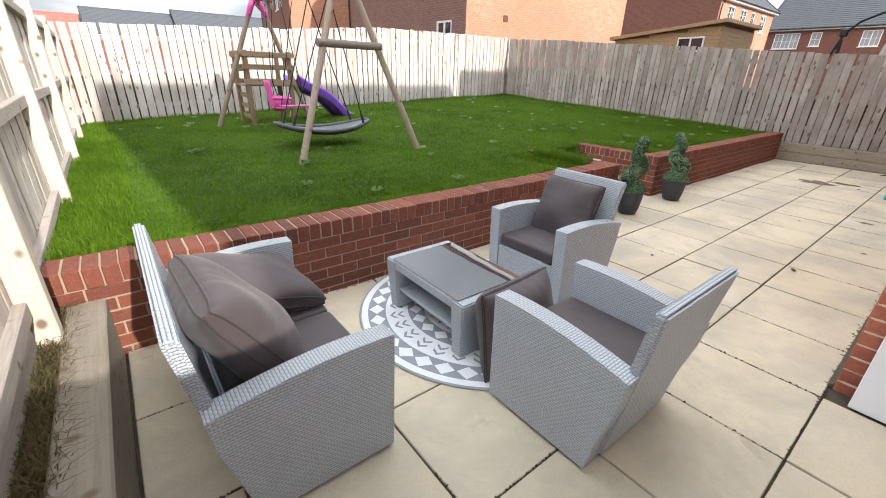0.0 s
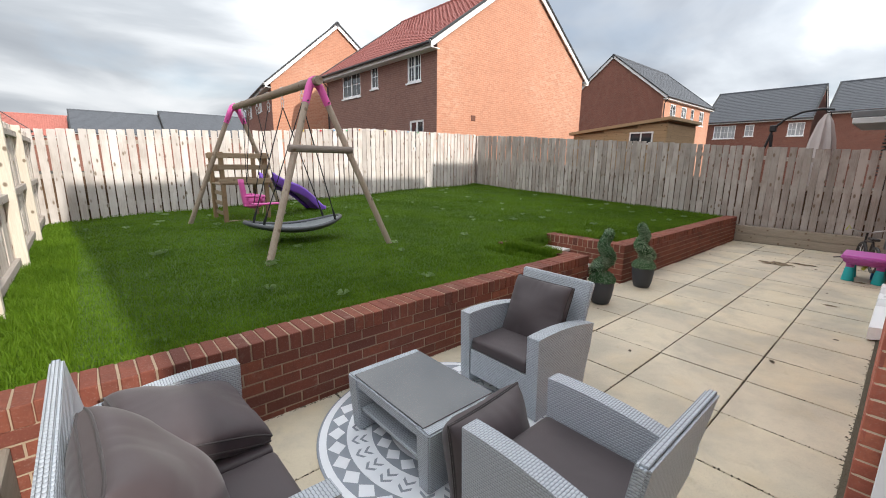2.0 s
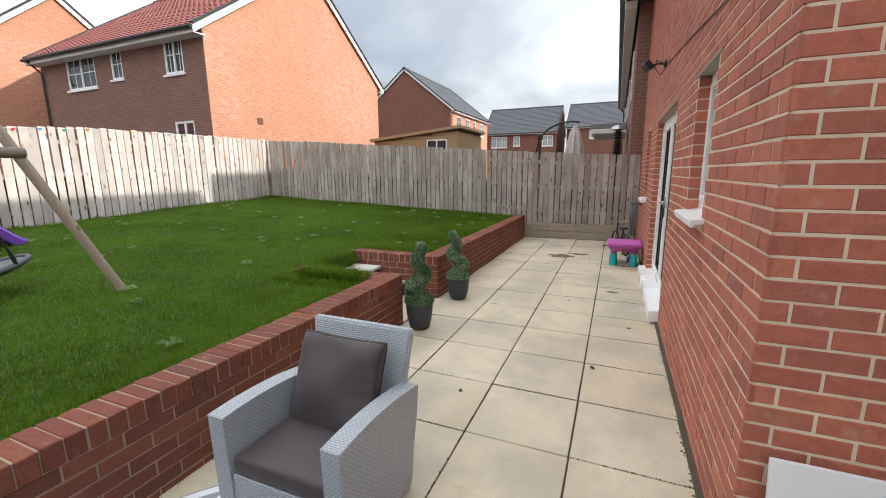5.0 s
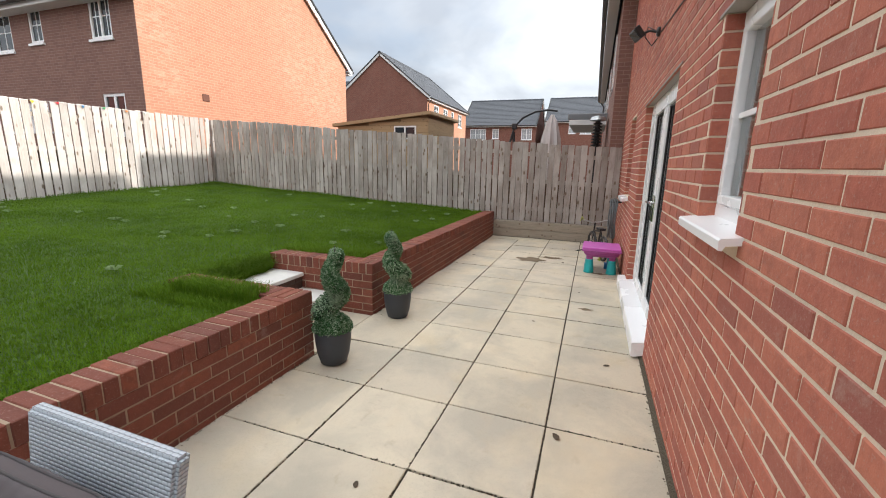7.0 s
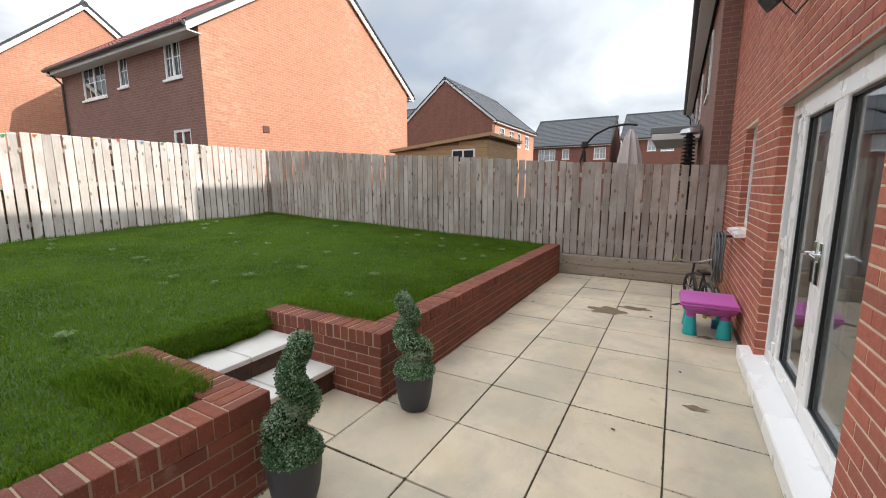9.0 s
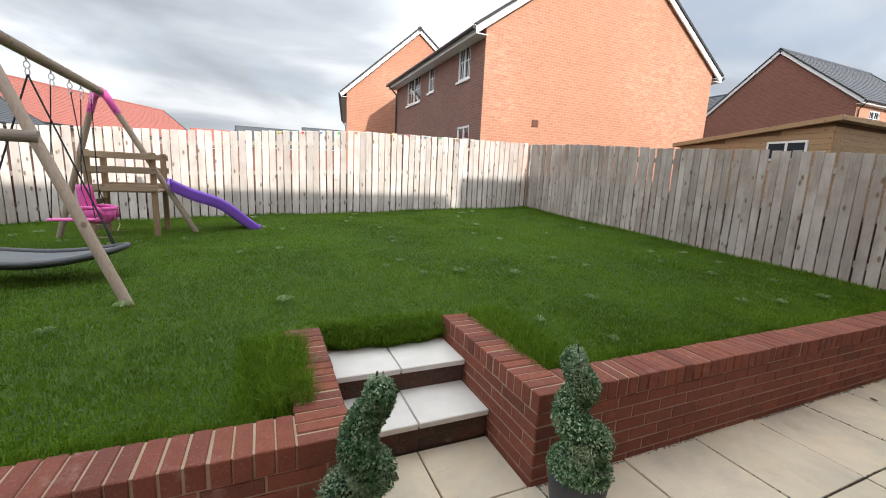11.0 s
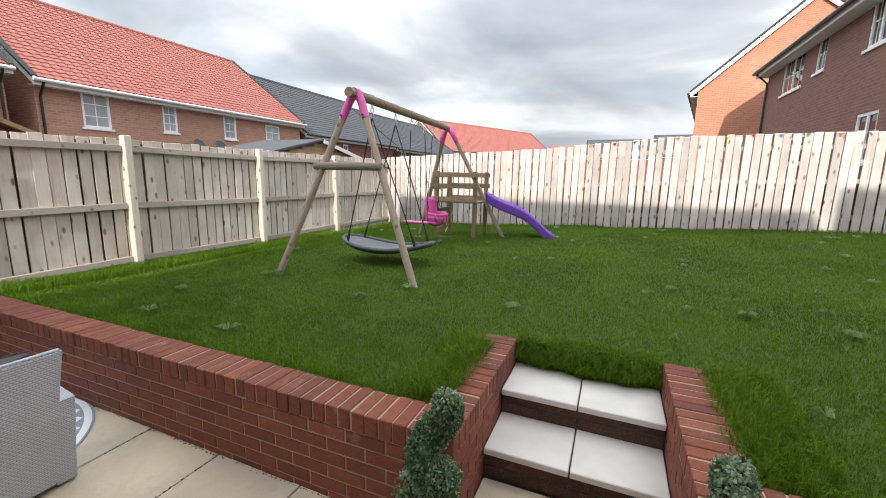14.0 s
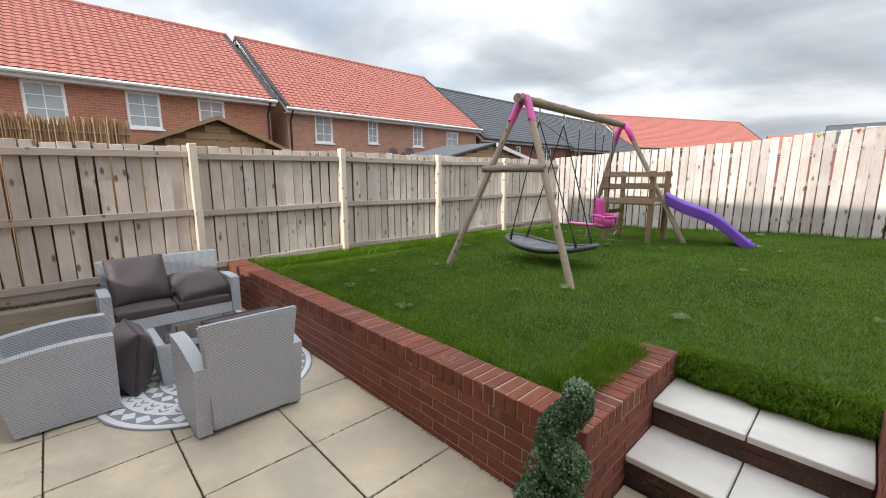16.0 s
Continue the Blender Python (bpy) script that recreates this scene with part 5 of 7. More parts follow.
def rattan_seat(name, label, width, at, turn, group=""):
    """Facing +y in its own axes: woven arms, back, apron and seat deck."""
    ob = thing(name, label, "armchair" if name == "armchair" else "sofa", at, turn, group)
    hw = width / 2
    y0, y1 = -0.32, 0.32
    # arm panels: crowned top, back edge swept outwards
    outline = []
    for k in range(11):
        y = y1 - (y1 - (y0 + 0.01)) * k / 10
        outline.append((y, 0.540 + 0.020 * math.sin(math.pi * min(1, (k + 2.0) / 12)) - 0.04 * (k / 10) ** 2))
    outline += [(y0 + 0.03, 0.36), (y0 + 0.075, 0.18), (y0 + 0.10, 0.02), (y1 - 0.015, 0.02)]
    for s in (-1, 1):
        bm = bmesh.new()
        m = Matrix.Translation((s * hw - (0.085 if s > 0 else 0), 0, 0))
        f = [bm.verts.new((m @ Vector((0, y, z)))) for y, z in outline]
        g = [bm.verts.new((m @ Vector((0.085, y, z)))) for y, z in outline]
        bm.faces.new(f)
        bm.faces.new(g[::-1])
        for i in range(len(f)):
            j = (i + 1) % len(f)
            bm.faces.new((f[j], f[i], g[i], g[j]))
        bmesh.ops.bevel(bm, geom=[e for e in bm.edges if len(e.link_faces) == 2 and e.calc_face_angle(0) > 1.0], offset=0.014, segments=3, affect="EDGES")
        part("arm", bm, M_WICKER, ob)
        for y in (y0 + 0.14, y1 - 0.05):
            part("foot", rod(bmesh.new(), (s * (hw - 0.042), y, 0.0), (s * (hw - 0.042), y, 0.022), 0.016, 0.018, 10), M_BLACK, ob)
    # back: leaning and a little wider at its top
    a = hw - 0.087
    b = hw - 0.035
    v = [(-a, y0 + 0.085, 0.035), (a, y0 + 0.085, 0.035), (b - 0.02, y0 - 0.005, 0.56), (b, y0 - 0.038, 0.772), (-b, y0 - 0.038, 0.772), (-b + 0.02, y0 - 0.005, 0.56)]
    bm = bmesh.new()
    fr = [bm.verts.new((x, y + 0.045, z)) for x, y, z in v]
    bk = [bm.verts.new((x, y, z)) for x, y, z in v]
    for q in ((0, 1, 2, 5), (5, 2, 3, 4)):
        bm.faces.new([fr[i] for i in q])
        bm.faces.new([bk[i] for i in q][::-1])
    rim = [0, 1, 2, 3, 4, 5]
    for i, j in zip(rim, rim[1:] + rim[:1]):
        bm.faces.new((fr[j], fr[i], bk[i], bk[j]))
    bmesh.ops.recalc_face_normals(bm, faces=bm.faces[:])
    bmesh.ops.bevel(bm, geom=[e for e in bm.edges if e.calc_face_angle(0) > 1.0], offset=0.010, segments=2, affect="EDGES")
    part("backrest", bm, M_WICKER, ob)
    part("apron", boxed((-hw + 0.087, y1 - 0.05, 0.10), (hw - 0.087, y1 - 0.015, 0.285), 0.006), M_WICKER, ob)
    part("seat_deck", boxed((-hw + 0.087, y0 + 0.07, 0.255), (hw - 0.087, y1 - 0.052, 0.285)), M_WICKER, ob)
    return ob


SET = "rattan garden set"
sofa = rattan_seat("sofa", "two-seat grey woven rattan garden sofa with charcoal cushions", 1.17, (0.415, 1.715, 0), -90, SET)
chair_b = rattan_seat("armchair", "grey woven rattan garden armchair with charcoal cushions", 0.66, (2.455, 1.735, 0), 90, SET)
chair_c = rattan_seat("armchair", "grey woven rattan garden armchair with no back cushion", 0.66, (1.575, 0.805, 0), 0, SET)
CU = "charcoal garden cushions"
seat_pad("charcoal seat pad on the rattan sofa", 0.485, 0.52, pose(0.46, 1.468, 0.287, 0, 0, -90), 1, CU)
seat_pad("charcoal seat pad on the rattan sofa", 0.485, 0.52, pose(0.46, 1.962, 0.287, 0, 0, -90), 2, CU)
seat_pad("charcoal seat pad on the rattan armchair", 0.475, 0.52, pose(2.41, 1.735, 0.287, 0, 0, 90), 3, CU)
seat_pad("charcoal seat pad on the rattan armchair, dented", 0.475, 0.52, pose(1.575, 0.85, 0.287, 0, 0, 0), 4, CU)
cushion("charcoal cushion leaning upright against the sofa back", 0.50, 0.49, 0.235, pose(0.30, 1.475, 0.575, 0, 58, 3), 5, CU)
cushion("charcoal cushion slumped flat on the sofa seat", 0.50, 0.50, 0.20, pose(0.46, 1.98, 0.48, 3, 17, 6), 6, CU)
cushion("charcoal cushion leaning against the armchair back", 0.45, 0.45, 0.16, pose(2.56, 1.735, 0.535, 0, -68, 0), 7, CU)
cushion("charcoal cushion standing on the rug against the table", 0.50, 0.47, 0.27, pose(1.53, 1.225, 0.243, 82, 0, 4), 8, CU, 0.012)


def coffee_table():
    ob = thing("coffee_table", "low grey rattan coffee table with smoked glass top", "table", (1.53, 1.745, 0), 0, SET)
    hx, hy, h = 0.25, 0.375, 0.36
    for s in (-1, 1):
        bm = bmesh.new()
        y_out, y_in = s * hy, s * (hy - 0.10)
        v = []
        for z, k in ((0.012, 0.93), (0.30, 1.0), (h - 0.008, 1.0)):
            for x in (-hx * k, hx * k):
                for y in (y_in, y_out - s * (0.018 if z < 0.1 else 0)):
                    v.append(bm.verts.new((x, y, z)))
        for r in (0, 4):
            a = v[r:r + 4]
            b = v[r + 4:r + 8]
            for i, j in ((0, 1), (1, 3), (3, 2), (2, 0)):
                bm.faces.new((a[i], a[j], b[j], b[i]))
        bm.faces.new((v[0], v[1], v[3], v[2]))
        bm.faces.new((v[8], v[10], v[11], v[9]))
        bmesh.ops.recalc_face_normals(bm, faces=bm.faces[:])
        bmesh.ops.bevel(bm, geom=[e for e in bm.edges if e.calc_face_angle(0) > 1.0], offset=0.008, segments=2, affect="EDGES")
        part("side_panel", bm, M_WICKER, ob)
        for x in (-0.19, 0.19):
            part("foot", rod(bmesh.new(), (x, s * (hy - 0.05), 0.007), (x, s * (hy - 0.05), 0.016), 0.015, n=10), M_BLACK, ob)
    part("frame", boxed((-hx + 0.004, -hy + 0.101, h - 0.06), (hx - 0.004, hy - 0.101, h - 0.010)), M_WICKER, ob)
    part("shelf", boxed((-hx + 0.03, -hy + 0.101, 0.14), (hx - 0.03, hy - 0.101, 0.165), 0.004), M_WICKER, ob)
    part("glass_top", boxed((-hx + 0.012, -hy + 0.055, h - 0.009), (hx - 0.012, hy - 0.055, h - 0.002), 0.002), M_TABLE_GLASS, ob, "smoked glass sheet")
    return ob


coffee_table()


def rug():
    cx, cy, R = 1.755, 1.735, 0.785
    k = R / 0.70
    ob = thing("rug", "round grey and white geometric outdoor rug on the paving", "rug", (cx, cy, 0.004))
    grey = plain("grey_rug_weave", (0.30, 0.325, 0.365), 0.9, vary=0.12, scale=20, fine=350, bump=0.4)
    white = plain("white_rug_weave", (0.82, 0.835, 0.87), 0.9, vary=0.05, scale=20, fine=350, bump=0.4)
    bm = lathe(bmesh.new(), [(R - 0.004, 0.0), (R, 0.002), (R, 0.004), (R - 0.004, 0.006)], 96)
    part("base", bm, grey, ob)

    def disc_point(r, a, z):
        return (k * r * math.cos(a), k * r * math.sin(a), z)

    def band(r0, r1, n=96):
        bm = bmesh.new()
        rows = [[bm.verts.new(disc_point(r, 2 * math.pi * i / n, 0.0075)) for i in range(n)] for r in (r0, r1)]
        for i in range(n):
            j = (i + 1) % n
            bm.faces.new((rows[0][i], rows[1][i], rows[1][j], rows[0][j]))
        part("band", bm, white, ob, "white woven band")

    def motif(name, polygons, n, z, mat):
        """The same woven figure n times round the rug: polygons of (radius, angle) in half steps."""
        v, f = [], []
        for poly in polygons:
            f.append(tuple(range(len(v), len(v) + len(poly))))
            v += [disc_point(r, u * math.pi / n, z) for r, u in poly]
        me = mesh_data(name, v, f, mat)
        for i in range(n):
            fig = new(name, me)
            fig.parent = ob
            fig.matrix_basis = pose(0, 0, 0, 0, 0, 360 * i / n)

    band(0.652, 0.688)
    motif("diamond", [[(0.560, 0), (0.602, 0.92), (0.646, 0), (0.602, -0.92)]], 34, 0.0075, white)
    band(0.425, 0.552)
    motif("diamond", [[(0.338, 0), (0.378, 0.9), (0.418, 0), (0.378, -0.9)]], 24, 0.0075, white)
    band(0.195, 0.332)
    for r in (0.448, 0.490):
        motif("chevron", [[(r, -0.62), (r + 0.026, 0), (r + 0.042, 0), (r + 0.016, -0.62)], [(r + 0.026, 0), (r, 0.62), (r + 0.016, 0.62), (r + 0.042, 0)]], 30, 0.009, grey)
    for r in (0.210, 0.268):
        motif("triangle", [[(r, -0.7), (r, 0.7), (r + 0.048, 0)]], 26, 0.009, grey)


rug()


# ---------------------------------------------------------------- potted spirals
def leaf_cloud(points, size, seed):
    """Small leaves at points with normals; joined."""
    rng = np.random.default_rng(seed)
    v, f = [], []
    for p, nrm in points:
        p, nrm = Vector(p), Vector(nrm).normalized()
        t = nrm.orthogonal().normalized()
        t = Matrix.Rotation(rng.uniform(0, 6.283), 3, nrm) @ t
        d = (nrm * rng.uniform(0.15, 0.9) + t).normalized()
        s = d.cross(nrm).normalized()
        l, w = size * rng.uniform(0.7, 1.35), size * rng.uniform(0.24, 0.42)
        o = len(v)
        bend = nrm * (0.25 * l)
        v += [p, p + d * l * 0.5 + s * w, p + d * l + bend * 0.4, p + d * l * 0.5 - s * w]
        f.append((o, o + 1, o + 2, o + 3))
    return v, f


def spiral_plant(label, x, y, height, start, half_turn, lean, seed):
    """start: where the spiral leaves the base, in degrees; half_turn: its rise in half a turn; lean: of its tip."""
    ob = thing("potted_topiary", label, "plant", (x, y, 0), 0, "spiral topiaries by the steps")
    prof = [(0.078, 0.0), (0.096, 0.012), (0.116, 0.08), (0.131, 0.19), (0.134, 0.262), (0.130, 0.272), (0.122, 0.272), (0.120, 0.235)]
    part("pot", lathe(bmesh.new(), prof, 36), M_POT, ob, "dark grey round pot", True)
    part("compost", lathe(bmesh.new(), [(0.112, 0.22), (0.112, 0.242), (0.02, 0.25)], 20), M_SOIL, ob)
    part("stem", rod(bmesh.new(), (0, 0, 0.23), (lean[0], lean[1], height + 0.012), 0.012, 0.004, 8), M_BRONZE, ob)
    rng = random.Random(seed)
    low, high = 0.37, height - 0.055

    def spine(k):
        z = low + (high - low) * k
        a = radians(start - 180 * (z - low) / half_turn)
        off = 0.048 * (1 - k) ** 0.8 + 0.010
        return Vector((off * math.cos(a) + lean[0] * k, off * math.sin(a) + lean[1] * k, z)), 0.094 * (1 - k) ** 1.2 + 0.056 * k ** 0.8

    pts = []
    for i in range(15000):
        c, body = spine(rng.random() ** 0.95)
        q = Vector((rng.gauss(0, 1), rng.gauss(0, 1), rng.gauss(0, 0.9))).normalized()
        pts.append((c + q * body * rng.uniform(0.80, 1.04), q))
    for i in range(4200):
        a, e = rng.uniform(0, 6.283), math.asin(rng.random())
        q = Vector((math.cos(a) * math.cos(e), math.sin(a) * math.cos(e), math.sin(e)))
        k = rng.uniform(0.86, 1.04)
        pts.append((Vector((q.x * 0.140 * k, q.y * 0.140 * k, 0.265 + 0.115 * q.z * k)), q))
    v, f = leaf_cloud(pts, 0.0135, seed)
    part("foliage", mesh_data("foliage", v, f, M_BOX_LEAF), None, ob, "clipped spiral of small green leaves")
    # near-black core under the leaves: the shade between them put into colour
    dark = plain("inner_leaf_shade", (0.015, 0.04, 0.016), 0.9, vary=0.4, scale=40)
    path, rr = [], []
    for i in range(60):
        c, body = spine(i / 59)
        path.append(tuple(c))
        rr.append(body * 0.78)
    part("shaded_core", tube(bmesh.new(), path, rr, 10), dark, ob)
    part("shaded_core", lathe(bmesh.new(), [(0.116, 0.262), (0.108, 0.31), (0.08, 0.345), (0.01, 0.36)], 18), dark, ob)


spiral_plant("artificial spiral topiary in a dark grey pot before the steps", 4.585, 2.29, 0.86, 145, 0.145, (0.085, 0.02), 71)
spiral_plant("artificial spiral topiary in a dark grey pot against the wall", 5.61, 2.265, 0.85, 20, 0.130, (-0.04, 0.045), 72)


# ---------------------------------------------------------------- swing frame
def swing_frame():
    ob = thing("swing_frame", "weathered round-pole timber swing frame with pink brackets", "swing", (0, 0, 0))
    n_top, f_top = Vector((2.465, 4.93, 2.48)), Vector((2.36, 7.98, 2.44))
    part("top_beam", rod(bmesh.new(), n_top - Vector((0, 0.08, 0)), f_top + Vector((0, 0.06, 0)), 0.051, n=18), M_LOG_Y, ob, smooth=False)
    feet = {"n": ((1.64, 4.55), (3.34, 4.72)), "f": ((1.58, 8.42), (3.30, 8.50))}
    for key, top in (("n", n_top + Vector((0, 0.05, 0))), ("f", f_top - Vector((0, 0.05, 0)))):
        for (x, y), s in zip(feet[key], (-1, 1)):
            base = Vector((x, y, lawn_z(x, y) - 0.05))
            tip = top + Vector((s * 0.055, 0, -0.03))
            d = (tip - base)
            part("leg", rod(bmesh.new(), base, tip - d.normalized() * 0.04, 0.039, 0.037, 16), M_LOG, ob)
            part("bracket", tube(bmesh.new(), [tip - d.normalized() * 0.25, tip - d.normalized() * 0.05, tip + Vector((-s * 0.03, 0, 0.035))], [0.043, 0.045, 0.052], 14), M_PINK, ob, "pink plastic leg bracket")
            bm = bmesh.new()
            c = tip - d.normalized() * 0.22
            rod(bm, c - Vector((0, 0.062, 0)), c + Vector((0, 0.062, 0)), 0.010, n=8)
            part("bolt", bm, M_BLACK, ob)
        ring = bmesh.new()
        rod(ring, top - Vector((0, 0.045, 0)), top + Vector((0, 0.045, 0)), 0.062, n=18)
        part("bracket", ring, M_PINK, ob, "pink plastic beam collar")
    part("cross_beam", rod(bmesh.new(), (2.04, 4.79, 1.70), (2.86, 4.86, 1.70), 0.042, n=14), M_LOG_X, ob)
    for y in (5.33, 5.93, 6.43, 6.89, 7.23, 7.55):
        k = (y - 4.93) / 3.05
        x, z = 2.465 - 0.105 * k, 2.48 - 0.04 * k
        bm = rod(bmesh.new(), (x, y, z - 0.09), (x, y, z - 0.045), 0.008, n=8)
        a = [(x + 0.022 * math.cos(t), y, z - 0.115 + 0.03 * math.sin(t)) for t in [i * math.pi / 5 for i in range(11)]]
        tube(bm, a, 0.005, 6)
        part("hook_bolt", rod(bmesh.new(), (x - 0.005, y - 0.05, z + 0.056), (x - 0.005, y + 0.05, z + 0.056), 0.006, n=6), M_STEEL, ob)
        part("swing_hook", bm, M_STEEL, ob, "galvanised swing hook")
        b = [(x + 0.016 * math.cos(t), y, z - 0.175 + 0.035 * math.sin(t)) for t in [i * math.pi / 5 for i in range(11)]]
        part("carabiner", tube(bmesh.new(), b, 0.0045, 6), M_STEEL, ob)
    return ob


M_LOG_Y = timber("weathered_round_beam", (0.42, 0.34, 0.255), (0.25, 0.19, 0.14), "Y")
M_LOG_X = timber("weathered_round_brace", (0.36, 0.30, 0.25), (0.22, 0.18, 0.15), "X")
swing_frame()


def platform_swing():
    ob = thing("platform_swing", "grey oval platform swing hanging on black ropes", "swing seat", (2.43, 5.72, 0.66))
    n = 40
    rim = []
    for i in range(n):
        t = 2 * math.pi * i / n
        x = 0.66 * math.copysign(abs(math.cos(t)) ** 0.8, math.cos(t))
        y = 0.30 * math.sin(t) * (1 - 0.15 * math.cos(t))
        rim.append(Vector((x, y, 0.10 * (x / 0.66) ** 2 + 0.012)))
    bm = bmesh.new()
    mid = [bm.verts.new(p * 0.55 + Vector((0, 0, -0.035 + p.z * 0.15))) for p in rim]
    out = [bm.verts.new(p) for p in rim]
    c = bm.verts.new((0, 0, -0.035))
    for i in range(n):
        j = (i + 1) % n
        bm.faces.new((out[i], out[j], mid[j], mid[i]))
        bm.faces.new((mid[i], mid[j], c))
    bmesh.ops.solidify(bm, geom=bm.faces[:], thickness=0.012)
    part("mat", bm, plain("grey_mesh_fabric", (0.34, 0.36, 0.375), 0.7, vary=0.15, scale=8, fine=260, bump=0.5), ob, "grey fabric mat")
    part("rim", tube(bmesh.new(), rim + [rim[0]], 0.026, 10), plain("padded_grey_rim", (0.075, 0.08, 0.088), 0.5, vary=0.2, scale=10, bump=0.2), ob, "padded rim", True)
    bm = bmesh.new()
    low = [p + Vector((0, 0, -0.05)) * (1 - 0.4 * abs(p.x)) for p in rim]
    for i in range(n):
        j = (i + 1) % n
        q = [bm.verts.new(v) for v in (rim[i] * 0.99, rim[j] * 0.99, low[j] * 0.96, low[i] * 0.96)]
        bm.faces.new(q)
    bmesh.ops.remove_doubles(bm, verts=bm.verts[:], dist=0.0005)
    bmesh.ops.solidify(bm, geom=bm.faces[:], thickness=0.006)
    part("skirt", bm, M_BLACK, ob, "black webbing edge")
    hooks = [Vector((2.451 - 2.43, 5.33 - 5.72, 2.275 - 0.66)), Vector((2.430 - 2.43, 5.93 - 5.72, 2.27 - 0.66))]
    ends = [(-0.50, -0.20), (0.50, -0.20), (-0.50, 0.20), (0.50, 0.20)]
    for i, (x, y) in enumerate(ends):
        h = hooks[0 if y < 0 else 1]
        e = Vector((x, y, 0.10 * (x / 0.66) ** 2 + 0.03))
        part("rope", tube(bmesh.new(), [h, h.lerp(e, 0.5), e], 0.0075, 6), M_ROPE, ob, "black swing rope")
        part("rope_knot", tube(bmesh.new(), [h.lerp(e, 0.90), h.lerp(e, 0.97), e - Vector((0, 0, 0.02))], [0.010, 0.018, 0.014], 8), M_ROPE, ob)


platform_swing()


def child_seat():
    ob = thing("child_swing_seat", "bright pink plastic child swing seat on ropes", "swing seat", (2.37, 7.41, 0.91), 75)
    bm = boxed((-0.15, -0.13, -0.10), (0.15, 0.13, -0.06), 0.018, 3)
    part("seat", bm, M_PINK, ob, smooth=True)
    bm = bmesh.new()
    rings = []
    for j in range(7):
        e = math.pi / 2 * j / 6
        rings.append([bm.verts.new((0.168 * math.cos(e) ** 0.6 * math.cos(q), -0.02 + 0.165 * math.cos(e) ** 0.6 * math.sin(q), 0.03 - 0.17 * math.sin(e))) for q in [i * math.pi / 12 for i in range(24)]])
    for p, q in zip(rings, rings[1:]):
        for i in range(24):
            j = (i + 1) % 24
            bm.faces.new((p[i], q[i], q[j], p[j]))
    bmesh.ops.remove_doubles(bm, verts=bm.verts[:], dist=0.0005)
    bmesh.ops.solidify(bm, geom=bm.faces[:], thickness=0.010)
    part("bucket", bm, M_PINK, ob, "moulded pink bucket", True)
    bm = bmesh.new()
    v, n = [], 12
    for j in range(9):
        k = j / 8
        for i in range(n + 1):
            a = math.pi * (i / n)
            w = 0.155 - 0.045 * k
            v.append(bm.verts.new((w * math.cos(a), 0.06 + 0.085 * math.sin(a) + 0.05 * k, -0.09 + 0.43 * k)))
    for j in range(8):
        for i in range(n):
            a = j * (n + 1) + i
            bm.faces.new((v[a], v[a + 1], v[a + n + 2], v[a + n + 1]))
    bmesh.ops.recalc_face_normals(bm, faces=bm.faces[:])
    bmesh.ops.solidify(bm, geom=bm.faces[:], thickness=0.014)
    part("backrest", bm, M_PINK, ob, smooth=True)
    for s in (-1, 1):
        part("side_guard", tube(bmesh.new(), [(s * 0.15, 0.10, 0.07), (s * 0.165, 0.0, 0.075), (s * 0.16, -0.12, 0.06), (s * 0.13, -0.15, -0.06)], [0.022, 0.026, 0.024, 0.02], 10), M_PINK, ob, smooth=True)
    part("front_guard", tube(bmesh.new(), [(-0.15, -0.14, 0.06), (0, -0.19, 0.06), (0.15, -0.14, 0.06)], 0.022, 10), M_PINK, ob, smooth=True)
    part("leg_divider", tube(bmesh.new(), [(0, -0.18, 0.05), (0, -0.16, -0.08)], 0.024, 10), M_PINK, ob, smooth=True)
    for s, hy in ((-1, 7.23), (1, 7.55)):
        h = Matrix.Rotation(radians(-75), 3, "Z") @ Vector((2.375 - 2.37, hy - 7.41, 2.25 - 0.91))
        part("rope", tube(bmesh.new(), [h, (s * 0.15, 0.06, 0.30), (s * 0.16, 0.0, 0.08)], 0.006, 6), M_ROPE, ob, "thin dark rope")
    part("strap", tube(bmesh.new(), [(0.10, -0.16, -0.08), (0.12, -0.17, -0.16), (0.09, -0.15, -0.24)], 0.008, 6), plain("pale_strap", (0.62, 0.58, 0.42), 0.8), ob, "loose pale strap")


child_seat()


def belt_seat():
    ob = thing("trapeze_seat", "small flat pink plastic swing seat on ropes", "swing seat", (2.37, 6.70, 0.86))
    bm = boxed((-0.21, -0.075, -0.012), (0.21, 0.075, 0.012), 0.011, 3)
    for q in bm.verts:
        q.co.z += 0.05 * (q.co.x / 0.21) ** 2
    part("seat", bm, M_PINK, ob, smooth=True)
    for s, hy in ((-1, 6.43), (1, 6.89)):
        h = Vector((0.03, hy - 6.70, 1.41))
        part("rope", tube(bmesh.new(), [h, (s * 0.19, 0, 0.05)], 0.006, 6), M_ROPE, ob)


belt_seat()


